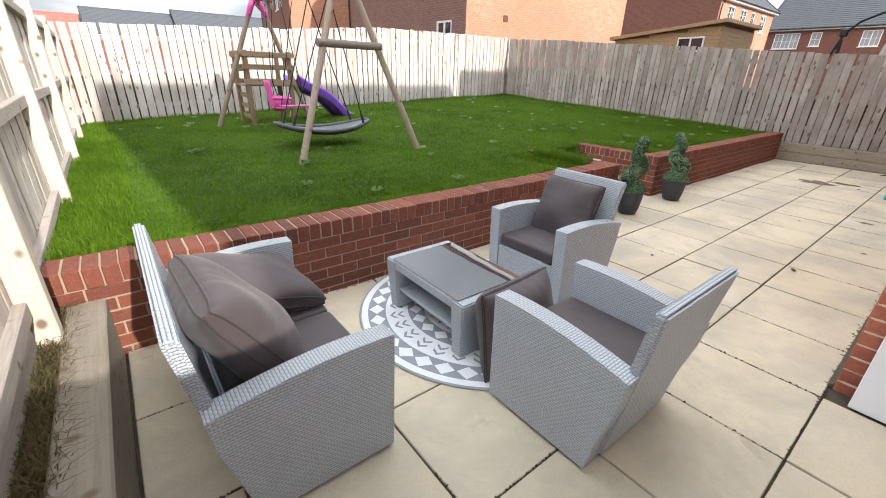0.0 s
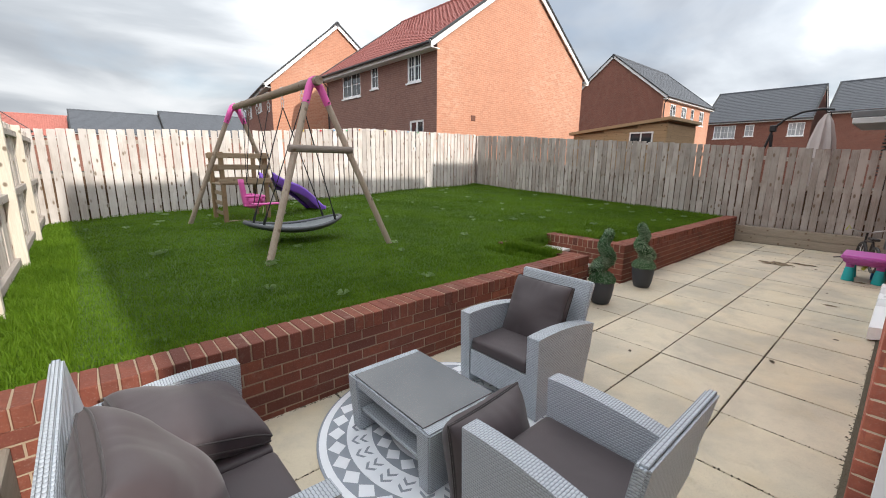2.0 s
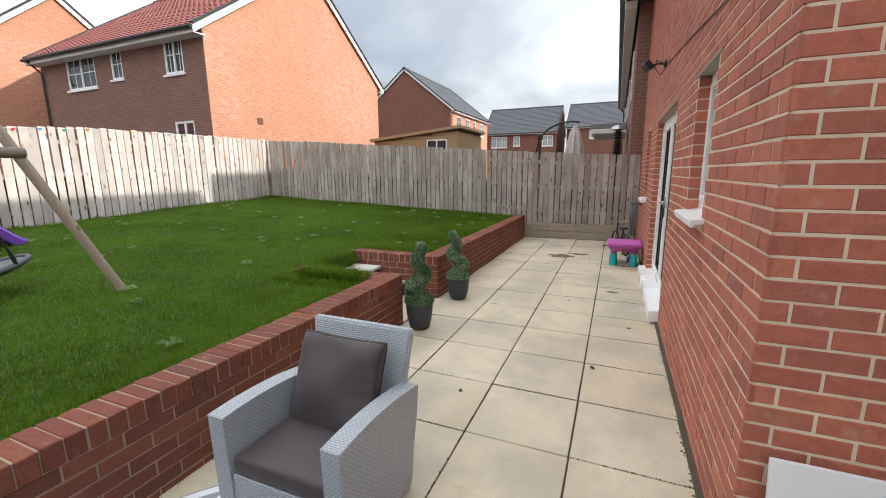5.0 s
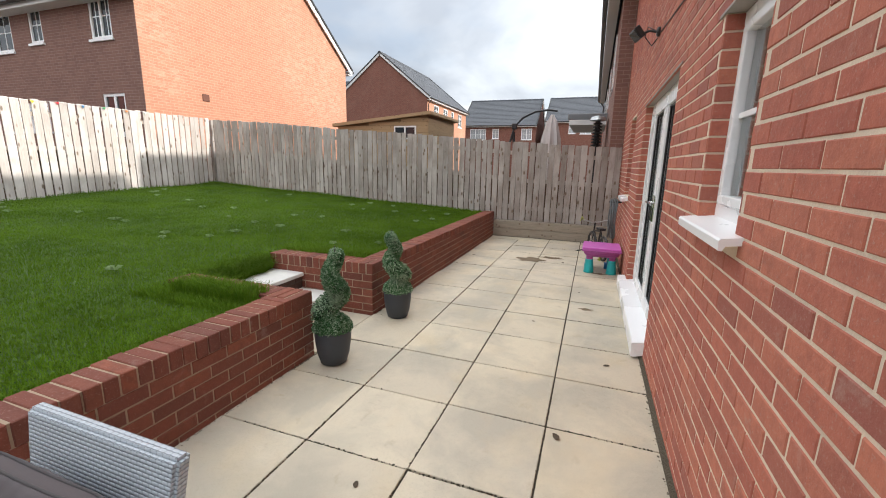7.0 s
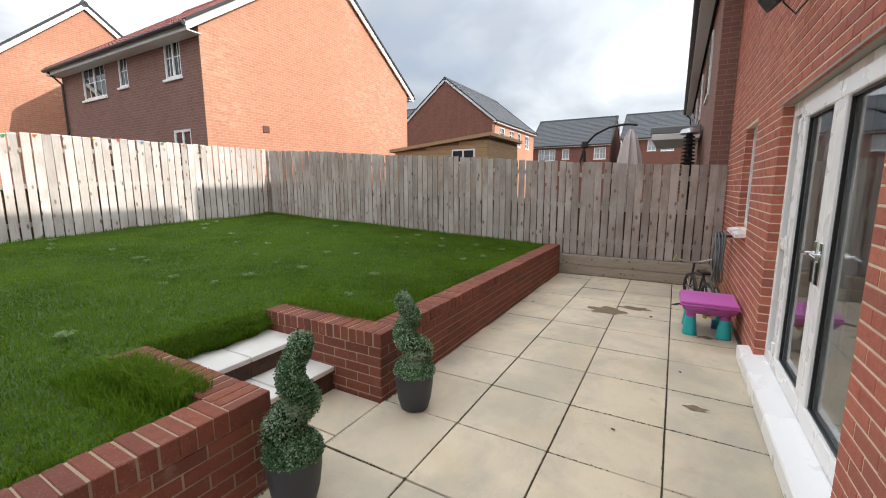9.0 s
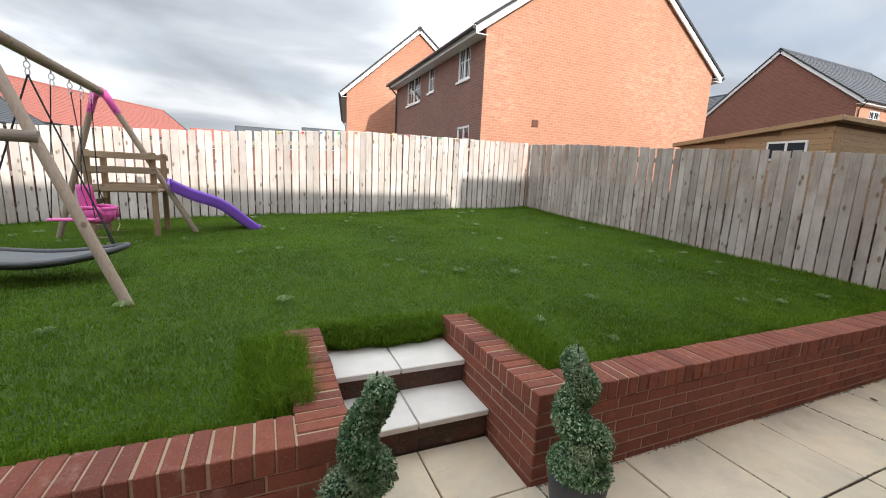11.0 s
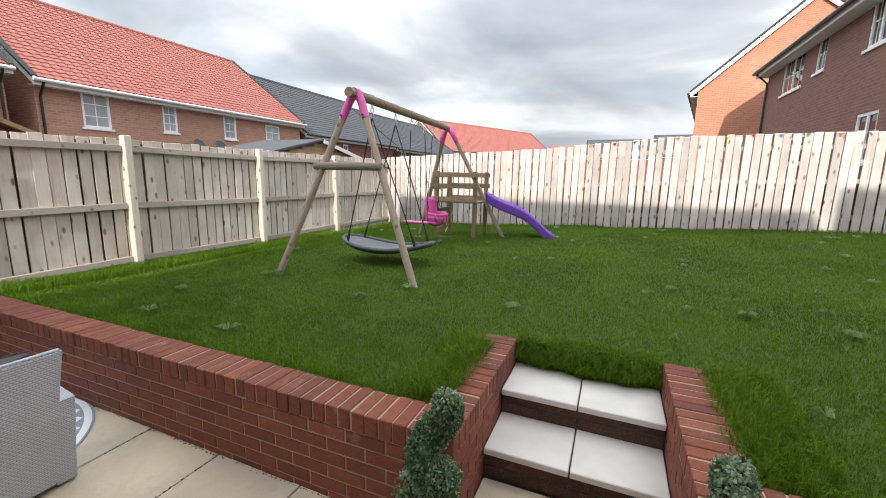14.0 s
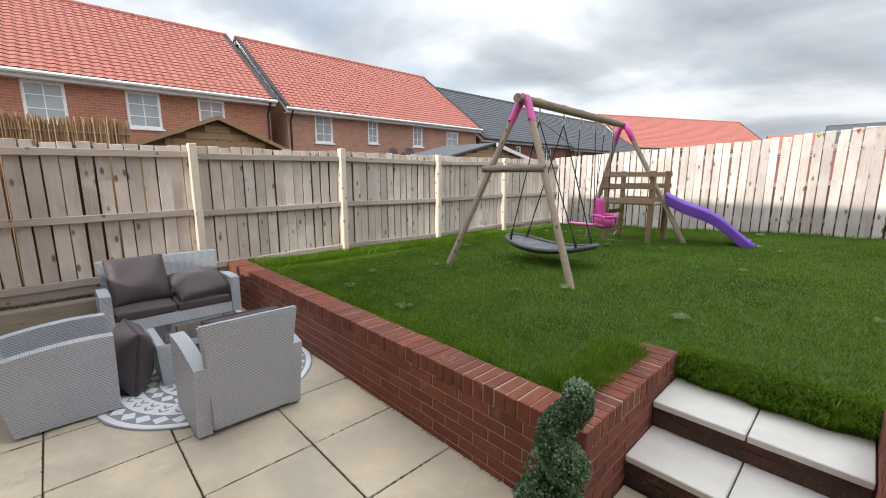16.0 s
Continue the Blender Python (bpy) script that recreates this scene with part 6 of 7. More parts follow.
def play_tower():
    ob = thing("play_tower", "small brown timber play platform with side rails", "play tower", (0, 0, 0))
    for x, y, top in ((2.10, 8.06, 1.70), (2.84, 8.10, 1.70), (2.09, 8.75, 1.70), (2.84, 8.78, 1.70)):
        z = lawn_z(x, y) - 0.05
        part("post", boxed((x - 0.035, y - 0.035, z), (x + 0.035, y + 0.035, top), 0.006), M_TOWER, ob)
    M = M_TOWER_X
    for y in (8.02, 8.82):
        for z in (1.64, 1.44, 1.20):
            part("rail", boxed((2.03, y - 0.012, z - 0.042), (2.90, y + 0.012, z + 0.042), 0.004), M, ob)
    for z in (1.64, 1.42):
        part("rail", boxed((2.035, 8.05, z - 0.05), (2.055, 8.80, z + 0.05), 0.004), M_TOWER, ob)
    for i in range(7):
        y = 8.08 + i * 0.108
        part("deck_board", boxed((2.06, y, 1.13), (2.88, y + 0.098, 1.152), 0.003), M, ob)
    for z in (0.62, 0.80, 0.98):
        part("rung", boxed((2.095, 8.08, z - 0.035), (2.115, 8.74, z + 0.035), 0.004), M, ob)
    part("ground_rail", boxed((2.10, 8.04, 0.44), (2.84, 8.10, 0.50), 0.005), M, ob)
    part("ground_rail", boxed((2.10, 8.72, 0.44), (2.84, 8.78, 0.50), 0.005), M, ob)


M_TOWER_X = timber("brown_play_boards", (0.42, 0.31, 0.205), (0.25, 0.18, 0.115), "X")
play_tower()


def slide():
    ob = thing("slide", "wavy purple plastic slide from the play platform", "slide", (0, 0, 0))
    a, b = Vector((2.96, 8.44, 1.24)), Vector((4.16, 8.78, 0.50))
    flat = Vector((b.x - a.x, b.y - a.y, 0))
    side = flat.normalized().cross(Vector((0, 0, 1)))
    n = 36
    half = [(0.235, -0.075), (0.228, -0.02), (0.238, -0.01), (0.226, 0.045), (0.236, 0.055), (0.225, 0.11), (0.20, 0.11), (0.18, 0.02), (0.11, 0.0), (0.06, 0.016), (0.0, 0.0)]
    prof = [(-u, h) for u, h in half] + half[-2::-1]
    bm = bmesh.new()
    rings = []
    for i in range(n + 1):
        k = i / n
        z = a.z + (b.z - a.z) * (k * 0.86 + 0.14 * k * k) - 0.030 * math.sin(k * 2 * math.pi * 1.25 + 0.2) + 0.035 * math.sin(math.pi * k)
        if k > 0.9:
            z = max(z, b.z)
        p = a + flat * k
        rings.append([bm.verts.new((p.x + side.x * u, p.y + side.y * u, z + h)) for u, h in prof])
    for p, q in zip(rings, rings[1:]):
        for i in range(len(prof) - 1):
            bm.faces.new((p[i], p[i + 1], q[i + 1], q[i]))
    bmesh.ops.recalc_face_normals(bm, faces=bm.faces[:])
    bmesh.ops.solidify(bm, geom=bm.faces[:], thickness=0.012)
    part("chute", bm, M_PURPLE, ob, smooth=True)


slide()


# ---------------------------------------------------------------- by the house wall
def water_table():
    ob = thing("activity_table", "lilac and teal plastic children's water table on paving", "toy table", (8.42, 0.38, 0))
    for x in (-0.165, 0.165):
        for y in (-0.15, 0.15):
            bm = lathe(bmesh.new(), [(0.070, 0.0), (0.068, 0.02), (0.050, 0.17), (0.045, 0.20)], 18, (x, y))
            leg = part("leg", bm, M_TEAL, ob, "teal tapered leg", True)
            part("collar", lathe(bmesh.new(), [(0.046, 0.195), (0.046, 0.27), (0.05, 0.29)], 18, (x, y)), M_PLUM, leg, "plum socket", True)
    for s, w in ((-1, 0.125), (1, 0.125)):
        bm = bmesh.new()
        v = []
        for k, d, z in ((0.6, 0.16, 0.235), (0.92, 0.22, 0.27), (1.0, 0.245, 0.335)):
            v.append([bm.verts.new((s * 0.14 + sx * w * k, sy * d, z)) for sx, sy in ((-1, -1), (1, -1), (1, 1), (-1, 1))])
        for p, q in zip(v, v[1:]):
            for i in range(4):
                j = (i + 1) % 4
                bm.faces.new((p[i], p[j], q[j], q[i]))
        bm.faces.new(v[0][::-1])
        bm.faces.new(v[2])
        bmesh.ops.bevel(bm, geom=bm.edges[:], offset=0.012, segments=2, affect="EDGES")
        part("basin", bm, M_PLUM, ob, "plum moulded basin", True)
    part("rim", boxed((-0.285, -0.262, 0.322), (0.285, 0.262, 0.345), 0.010, 2), M_PLUM, ob, "plum moulded rim", True)
    part("lid", boxed((-0.275, -0.250, 0.346), (0.275, 0.250, 0.372), 0.011, 3), M_MAGENTA, ob, "lilac flat lid", True)
    part("handle", tube(bmesh.new(), [(-0.27, 0.25, 0.34), (-0.32, 0.30, 0.33), (-0.27, 0.33, 0.32), (-0.22, 0.26, 0.33)], 0.006, 8), M_BLACK, ob)
    part("spout", tube(bmesh.new(), [(-0.06, 0.02, 0.17), (0.0, 0.0, 0.20), (0.05, 0.02, 0.23)], 0.022, 10), M_YELLOW, ob, "lime spout")


water_table()


def wheel_at(parent, c, r):
    bm = bmesh.new()
    ring = [(c[0] + r * math.cos(t), c[1], c[2] + r * math.sin(t)) for t in [i * math.pi / 14 for i in range(29)]]
    wheel = part("wheel", tube(bm, ring, 0.022, 8), M_BLACK, parent, "black wheel")
    bm = bmesh.new()
    for i in range(9):
        t = i * 2 * math.pi / 9
        rod(bm, c, (c[0] + r * math.cos(t), c[1], c[2] + r * math.sin(t)), 0.004, n=5)
    rod(bm, (c[0], c[1] - 0.03, c[2]), (c[0], c[1] + 0.03, c[2]), 0.02, n=10)
    part("spokes", bm, M_STEEL, wheel)


def toy_bike():
    ob = thing("child_bike", "child's black bike leaning among hoses by the wall", "bicycle", (9.35, 0.42, 0), 18)
    wheel_at(ob, (-0.28, 0, 0.20), 0.18)
    wheel_at(ob, (0.28, 0, 0.20), 0.18)
    bm = bmesh.new()
    for p, q in (((-0.28, 0, 0.20), (-0.10, 0, 0.45)), ((-0.10, 0, 0.45), (0.22, 0, 0.42)), ((0.22, 0, 0.42), (0.0, 0, 0.20)), ((0.0, 0, 0.20), (-0.10, 0, 0.45)), ((0.28, 0, 0.20), (0.20, 0, 0.56)), ((0.0, 0, 0.20), (-0.28, 0, 0.20))):
        rod(bm, p, q, 0.014, n=8)
    part("frame", bm, M_BLACK, ob)
    part("handlebar", tube(bmesh.new(), [(0.20, -0.2, 0.60), (0.20, -0.05, 0.56), (0.20, 0.05, 0.56), (0.20, 0.2, 0.60)], 0.012, 8), M_STEEL, ob)
    part("saddle", boxed((-0.20, -0.05, 0.47), (0.0, 0.05, 0.51), 0.018, 2), M_BLACK, ob)
    part("streamer", tube(bmesh.new(), [(0.20, 0.2, 0.60), (0.16, 0.24, 0.66), (0.20, 0.26, 0.58)], 0.008, 6), M_YELLOW, ob)


toy_bike()


def hose_coil():
    ob = thing("garden_hose", "grey garden hose coiled and hung on the wall", "hose", (9.72, 0.16, 0.62))
    rng = random.Random(81)
    for k in range(4):
        pts = []
        w, h, d = rng.uniform(0.10, 0.16), rng.uniform(0.30, 0.36), 0.012 + 0.03 * k
        for i in range(25):
            t = i * 2 * math.pi / 24
            pts.append((w * math.sin(t) * (1 - 0.4 * math.cos(t)), d + 0.01 * math.sin(3 * t + k), h * math.cos(t) + rng.uniform(-0.008, 0.008)))
        part("loop", tube(bmesh.new(), pts, 0.013, 8), plain("grey_hose", (0.16, 0.18, 0.19), 0.5), ob, smooth=True)
    part("hook", boxed((-0.03, -0.066, 0.27), (0.03, 0.13, 0.30), 0.004), M_BLACK, ob)


hose_coil()
toy_wheel = thing("plate_wheel", "blue toy wheel lying near the play table", "toy wheel", (8.55, 0.30, 0.05))
part("disc", tube(bmesh.new(), [(0.0, -0.02, 0.0), (0.0, 0.02, 0.0)], 0.05, 16), plain("blue_plastic", (0.03, 0.22, 0.5), 0.4), toy_wheel)


def flood_light(x, z, s, label):
    ob = thing("security_light", label, "lamp", (x, HOUSE_Y + 0.007, z))
    part("back_plate", lathe(bmesh.new(), [(0.045, 0), (0.045, 0.02), (0.03, 0.03)], 18), M_BLACK, ob).matrix_basis = pose(0, 0, 0, -90, 0, 0)
    part("arm", tube(bmesh.new(), [(0, 0.02, 0), (0.02 * s, 0.09, 0.02), (0.02 * s, 0.16, 0.0)], 0.012, 8), M_BLACK, ob)
    head = part("lamp_head", boxed((-0.10, -0.025, -0.06), (0.10, 0.03, 0.06), 0.012, 2), M_BLACK, ob, "black floodlight head")
    head.matrix_basis = pose(0.02 * s, 0.20, 0.0, -38, 0, 12 * s)
    part("lens", boxed((-0.085, 0.028, -0.048), (0.085, 0.034, 0.048), 0.003), M_PANE, head, "dark lens")
    part("cable", tube(bmesh.new(), [(0.03, 0.02, 0.01), (0.10, 0.10, 0.08), (0.14, 0.12, 0.0), (0.10, 0.05, -0.10), (0.03, 0.012, -0.05)], 0.006, 6), M_BLACK, ob, smooth=True)
    return ob


flood_light(7.0, 2.79, 1, "black floodlight on the brick wall over the doors")
flood_light(2.86, 2.33, -1, "black security light near the corner of the house")
wire = thing("wall_cable", "thin black cable clipped along the brick wall", "cable", (0, HOUSE_Y + 0.008, 0))
part("cable", tube(bmesh.new(), [(2.92, 0, 2.30), (3.6, 0.004, 2.36), (4.8, 0.002, 2.52), (6.96, 0, 2.77)], 0.005, 6), M_BLACK, wire)

board = thing("white_panel", "plain white board leaning against the side wall", "board", (2.60, -0.5, 0), 0)
part("sheet", boxed((-0.010, -0.52, 0), (0.010, 0.52, 0.56), 0.003), M_PANEL, board).matrix_basis = pose(0, 0, 0.003, 0, 8, 0)


def puddle(x, y, w, d, seed):
    rng = random.Random(seed)
    bm = bmesh.new()
    n = 36
    ring = []
    for i in range(n):
        t = 2 * math.pi * i / n
        k = 0.72 + 0.28 * math.sin(3 * t + seed) * math.cos(2 * t) + rng.uniform(-0.10, 0.10)
        ring.append(bm.verts.new((w * k * math.cos(t), d * k * math.sin(t), 0.0045)))
    bm.faces.new(ring)
    ob = thing("puddle", "thin brown wet patch drying on the paving", "puddle", (x, y, 0.0))
    part("water_film", bm, plain("wet_stain", (0.26, 0.20, 0.13), 0.22, vary=0.3, scale=14, kind="World"), ob)


puddle(8.66, 1.42, 0.20, 0.30, 2)
puddle(8.95, 1.10, 0.10, 0.26, 5)
puddle(6.55, 0.52, 0.05, 0.10, 7)
puddle(8.18, 0.40, 0.06, 0.12, 9)


def fallen_leaf(x, y, turn, size):
    bm = bmesh.new()
    mid, edge = [], []
    for i in range(7):
        k = i / 6
        w = 0.32 * math.sin(math.pi * min(1.0, k * 0.92 + 0.04)) ** 0.8
        mid.append(((k - 0.5), 0.0, 0.05 + 0.12 * (k - 0.5) ** 2))
        edge.append(w)
    for sgn in (-1, 1):
        rows = [[bm.verts.new((px, 0, pz)) for px, py, pz in mid], [bm.verts.new((px, sgn * w, pz + 0.10 * w)) for (px, py, pz), w in zip(mid, edge)]]
        for i in range(6):
            bm.faces.new((rows[0][i], rows[0][i + 1], rows[1][i + 1], rows[1][i]))
    bmesh.ops.remove_doubles(bm, verts=bm.verts[:], dist=0.001)
    bmesh.ops.solidify(bm, geom=bm.faces[:], thickness=0.02)
    bmesh.ops.scale(bm, vec=(size, size, size), verts=bm.verts[:])
    ob = thing("fallen_leaf", "small dry brown leaf lying on the paving", "leaf", (x, y, 0.003), turn, "dry leaves on the paving")
    part("blade", bm, M_DEAD_LEAF, ob)


M_DEAD_LEAF = plain("dead_leaf", (0.07, 0.048, 0.028), 0.8, vary=0.3, scale=60)
for lx, ly, lt, lsize in ((4.30, 0.645, 30, 0.055), (8.62, 2.34, 80, 0.05), (8.65, 0.91, 10, 0.06), (4.90, 2.80, 140, 0.05), (3.60, 1.49, 200, 0.04), (6.00, 1.00, 60, 0.03), (5.30, 0.36, 110, 0.045), (7.15, 0.62, 20, 0.035)):
    fallen_leaf(lx, ly, lt, lsize)


def satellite_dish(y, z):
    ob = thing("satellite_dish", "small dark satellite dish on a bracket by the house wall", "satellite dish", (-10.2, y, z), 0, "dishes on the house wall")
    part("dish", lathe(bmesh.new(), [(0.02, 0.0), (0.14, 0.018), (0.25, 0.06), (0.255, 0.066), (0.14, 0.030), (0.02, 0.012)], 24), M_POT, ob, smooth=True).matrix_basis = pose(0.22, 0, 0, 0, 62, 0)
    part("bracket", tube(bmesh.new(), [(-0.01, 0, -0.22), (0.10, 0, -0.22), (0.22, 0, -0.02)], 0.018, 8), M_STEEL, ob)
    part("receiver", tube(bmesh.new(), [(0.22, 0, -0.16), (0.50, 0, -0.10), (0.53, 0, -0.04)], 0.014, 8), M_BLACK, ob)


satellite_dish(12.45, 2.58)
satellite_dish(13.38, 2.62)

# ---------------------------------------------------------------- beyond the fences
def garden_shed(name, label, at, turn, w, d, h0, h1, pent=False, mat=None, roof=None):
    ob = thing(name, label, "shed", at, turn)
    mat = mat or M_SHED
    bm = bmesh.new()
    if pent:
        extrude(bm, [(0, 0), (w, 0), (w, h1), (0, h0)], d)
    else:
        extrude(bm, [(0, 0), (w, 0), (w, h0), (w / 2, h1), (0, h0)], d)
    part("body", bm, plain("shed_inner_wall", (0.20, 0.13, 0.07), 0.9), ob)
    rows = int(h1 / 0.115)
    bm = bmesh.new()
    for i in range(rows):
        z = i * 0.115
        if pent:
            a, b = (0, w) if z + 0.115 < h0 else (min(w, max(0, (z + 0.115 - h0) / max(1e-3, h1 - h0) * w)), w)
        else:
            k = max(0, (z + 0.115 - h0) / (h1 - h0)) * w / 2
            a, b = k, w - k
        if b - a > 0.05:
            box(bm, (a, -0.02, z), (b, 0.0, z + 0.108))
    part("cladding", bm, mat, ob, "horizontal timber boards")
    for s, x in ((-1, 0.0), (1, w)):
        bm = bmesh.new()
        for i in range(int((h0 if not pent or s < 0 else h1) / 0.115)):
            box(bm, (x - 0.02 if s < 0 else x, 0, i * 0.115), (x if s < 0 else x + 0.02, d, i * 0.115 + 0.108))
        part("cladding", bm, mat, ob)
    bm = bmesh.new()
    if pent:
        beam(bm, (-0.15, d / 2, h0 + 0.02), (w + 0.15, d / 2, h1 + 0.06), d + 0.3, 0.10)
    else:
        beam(bm, (-0.18, d / 2, h0 - 0.06), (w / 2 + 0.01, d / 2, h1 + 0.06), d + 0.24, 0.06)
        beam(bm, (w + 0.18, d / 2, h0 - 0.06), (w / 2 - 0.01, d / 2, h1 + 0.06), d + 0.24, 0.06)
    part("roof", bm, roof or M_SHED, ob, "shed roof with timber edge")
    return ob


summer = garden_shed("garden_room", "timber clad garden room with a flat sloping roof", (15.0, 9.2, 0.4), -90, 3.4, 2.6, 2.30, 2.62, True)
part("window", boxed((2.2, -0.05, 1.85), (3.0, -0.021, 2.28), 0.004), M_WHITE, summer)
for a in (2.25, 2.63):
    part("pane", boxed((a, -0.058, 1.90), (a + 0.32, -0.051, 2.23)), M_PANE, summer)
garden_shed("shed", "brown timber shed with a pitched roof beyond the fence", (-2.5, 1.85, -0.2), 90, 2.55, 2.2, 2.22, 2.72)
grey_shed = garden_shed("shed", "low grey-roofed garden building with white verge", (-4.0, 9.8, -0.4), 90, 5.0, 2.4, 2.55, 3.05, False, None, M_TILE_GREY)
part("bargeboard", beam(bmesh.new(), (2.5, -0.16, 3.06), (5.2, -0.16, 2.46), 0.03, 0.12), M_WHITE, grey_shed)


def reed_screen():
    ob = thing("reed_screen", "frayed golden reed screening above the fence", "screen", (-0.9, 0, 0))
    rng = random.Random(91)
    for row in (-0.012, 0.0, 0.012):
        bm = bmesh.new()
        y = -0.9
        while y < 1.72:
            h = 2.29 - 0.06 * max(0.0, y - 0.6) + 0.03 * math.sin(5 * y) + rng.uniform(-0.07, 0.03)
            rod(bm, (row + rng.uniform(-0.004, 0.004), y, -0.06), (row + rng.uniform(-0.012, 0.012), y + rng.uniform(-0.02, 0.02), h), 0.0075, 0.0065, 5)
            y += 0.0125
        part("reeds", bm, M_REED, ob)
    for z in (0.9, 1.6, 2.1):
        part("binding", boxed((-0.024, -0.9, z), (0.024, 1.72, z + 0.006)), M_STEEL, ob)


reed_screen()


def parasol():
    ob = thing("cantilever_parasol", "closed grey-cream parasol hanging from a black arm", "parasol", (13.5, 1.72, 0))
    part("mast", tube(bmesh.new(), [(0, 0.9, 0.0), (0, 0.92, 1.2), (0, 0.98, 2.35)], 0.035, 10), M_BLACK, ob)
    part("arm", tube(bmesh.new(), [(0, 1.12, 1.9), (0, 0.96, 2.50), (0, 0.75, 2.72), (0, 0.45, 2.86), (0, 0.1, 2.90), (0, -0.12, 2.87)], 0.028, 8), M_BLACK, ob)
    part("crank", boxed((-0.05, 0.90, 2.42), (0.05, 1.04, 2.58), 0.02), M_BLACK, ob)
    bm = bmesh.new()
    n = 24
    rings = []
    for r, z in ((0.03, 2.78), (0.11, 2.60), (0.19, 2.2), (0.24, 1.7), (0.14, 1.1), (0.05, 0.95)):
        rings.append([bm.verts.new(((r * (1 + 0.28 * (k % 3 == 0))) * math.cos(k * 2 * math.pi / n), (r * (1 + 0.28 * (k % 3 == 0))) * math.sin(k * 2 * math.pi / n), z)) for k in range(n)])
    for p, q in zip(rings, rings[1:]):
        for k in range(n):
            bm.faces.new((p[k], p[(k + 1) % n], q[(k + 1) % n], q[k]))
    bm.faces.new(rings[0])
    bm.faces.new(rings[-1])
    part("canopy", bm, M_CREAM, ob, "folded grey-cream canopy")
    part("base_plate", boxed((-0.4, 0.5, 0.0), (0.4, 1.3, 0.06), 0.01), M_BLACK, ob)


parasol()


def heater():
    ob = thing("patio_heater", "dark louvred patio heater beyond the fence", "heater", (13.5, 0.60, 0))
    part("body", lathe(bmesh.new(), [(0.16, 0.0), (0.16, 0.4), (0.10, 0.42), (0.10, 1.4)], 20), M_BLACK, ob)
    for i in range(16):
        z = 1.4 + i * 0.075
        r = 0.16 - 0.004 * i
        part("louvre", lathe(bmesh.new(), [(r, z), (r + 0.012, z + 0.02), (r - 0.02, z + 0.04)], 18), M_BLACK, ob)
    part("core", rod(bmesh.new(), (0, 0, 1.4), (0, 0, 2.6), 0.09, 0.06, 14), M_BLACK, ob)
    part("cap", lathe(bmesh.new(), [(0.12, 2.6), (0.20, 2.62), (0.16, 2.70), (0.02, 2.74)], 20), M_STEEL, ob)


heater()


def canopy():
    ob = thing("garden_canopy", "grey flat-topped patio canopy on white posts", "canopy", (14.2, 0.38, 0))
    part("roof", boxed((0, 0.0, 2.72), (2.6, 1.0, 2.88), 0.02), plain("grey_canopy_board", (0.22, 0.23, 0.24), 0.6), ob)
    part("fascia", boxed((-0.02, 0.02, 2.58), (2.58, 0.96, 2.715), 0.01), M_WHITE, ob)
    for x in (0.05, 2.5):
        part("post", boxed((x, 0.16, 0.0), (x + 0.09, 0.25, 2.575), 0.006), M_WHITE, ob)


canopy()

# bunting on the back fence
bunting = thing("bunting", "string of small coloured flags along the fence top", "bunting", (0, 10.48, 0))
rng = random.Random(95)
cols = [(0.75, 0.62, 0.05), (0.70, 0.06, 0.08), (0.10, 0.32, 0.60), (0.10, 0.45, 0.18), (0.70, 0.25, 0.05), (0.70, 0.70, 0.68)]
flag_mats = [plain("flag_cloth", c, 0.8, vary=0.1) for c in cols]
x = 4.6
k = 0
pts = []
while x < 9.2:
    z = ramp_at(BACK_TOP, x) - 0.02 + rng.uniform(-0.01, 0.02)
    pts.append((x, -0.016, z))
    bm = bmesh.new()
    a = rng.uniform(-0.3, 0.3)
    f = [bm.verts.new(p) for p in ((x - 0.035, -0.016, z), (x + 0.035, -0.020, z + 0.01 * a), (x + 0.03 * a, -0.026, z - 0.055))]
    bm.faces.new(f)
    bmesh.ops.solidify(bm, geom=bm.faces[:], thickness=0.002)
    part("flag", bm, flag_mats[k % 6], bunting)
    x += 0.42 + rng.uniform(-0.05, 0.05)
    k += 1
part("string", tube(bmesh.new(), pts, 0.002, 5), M_WHITE, bunting)


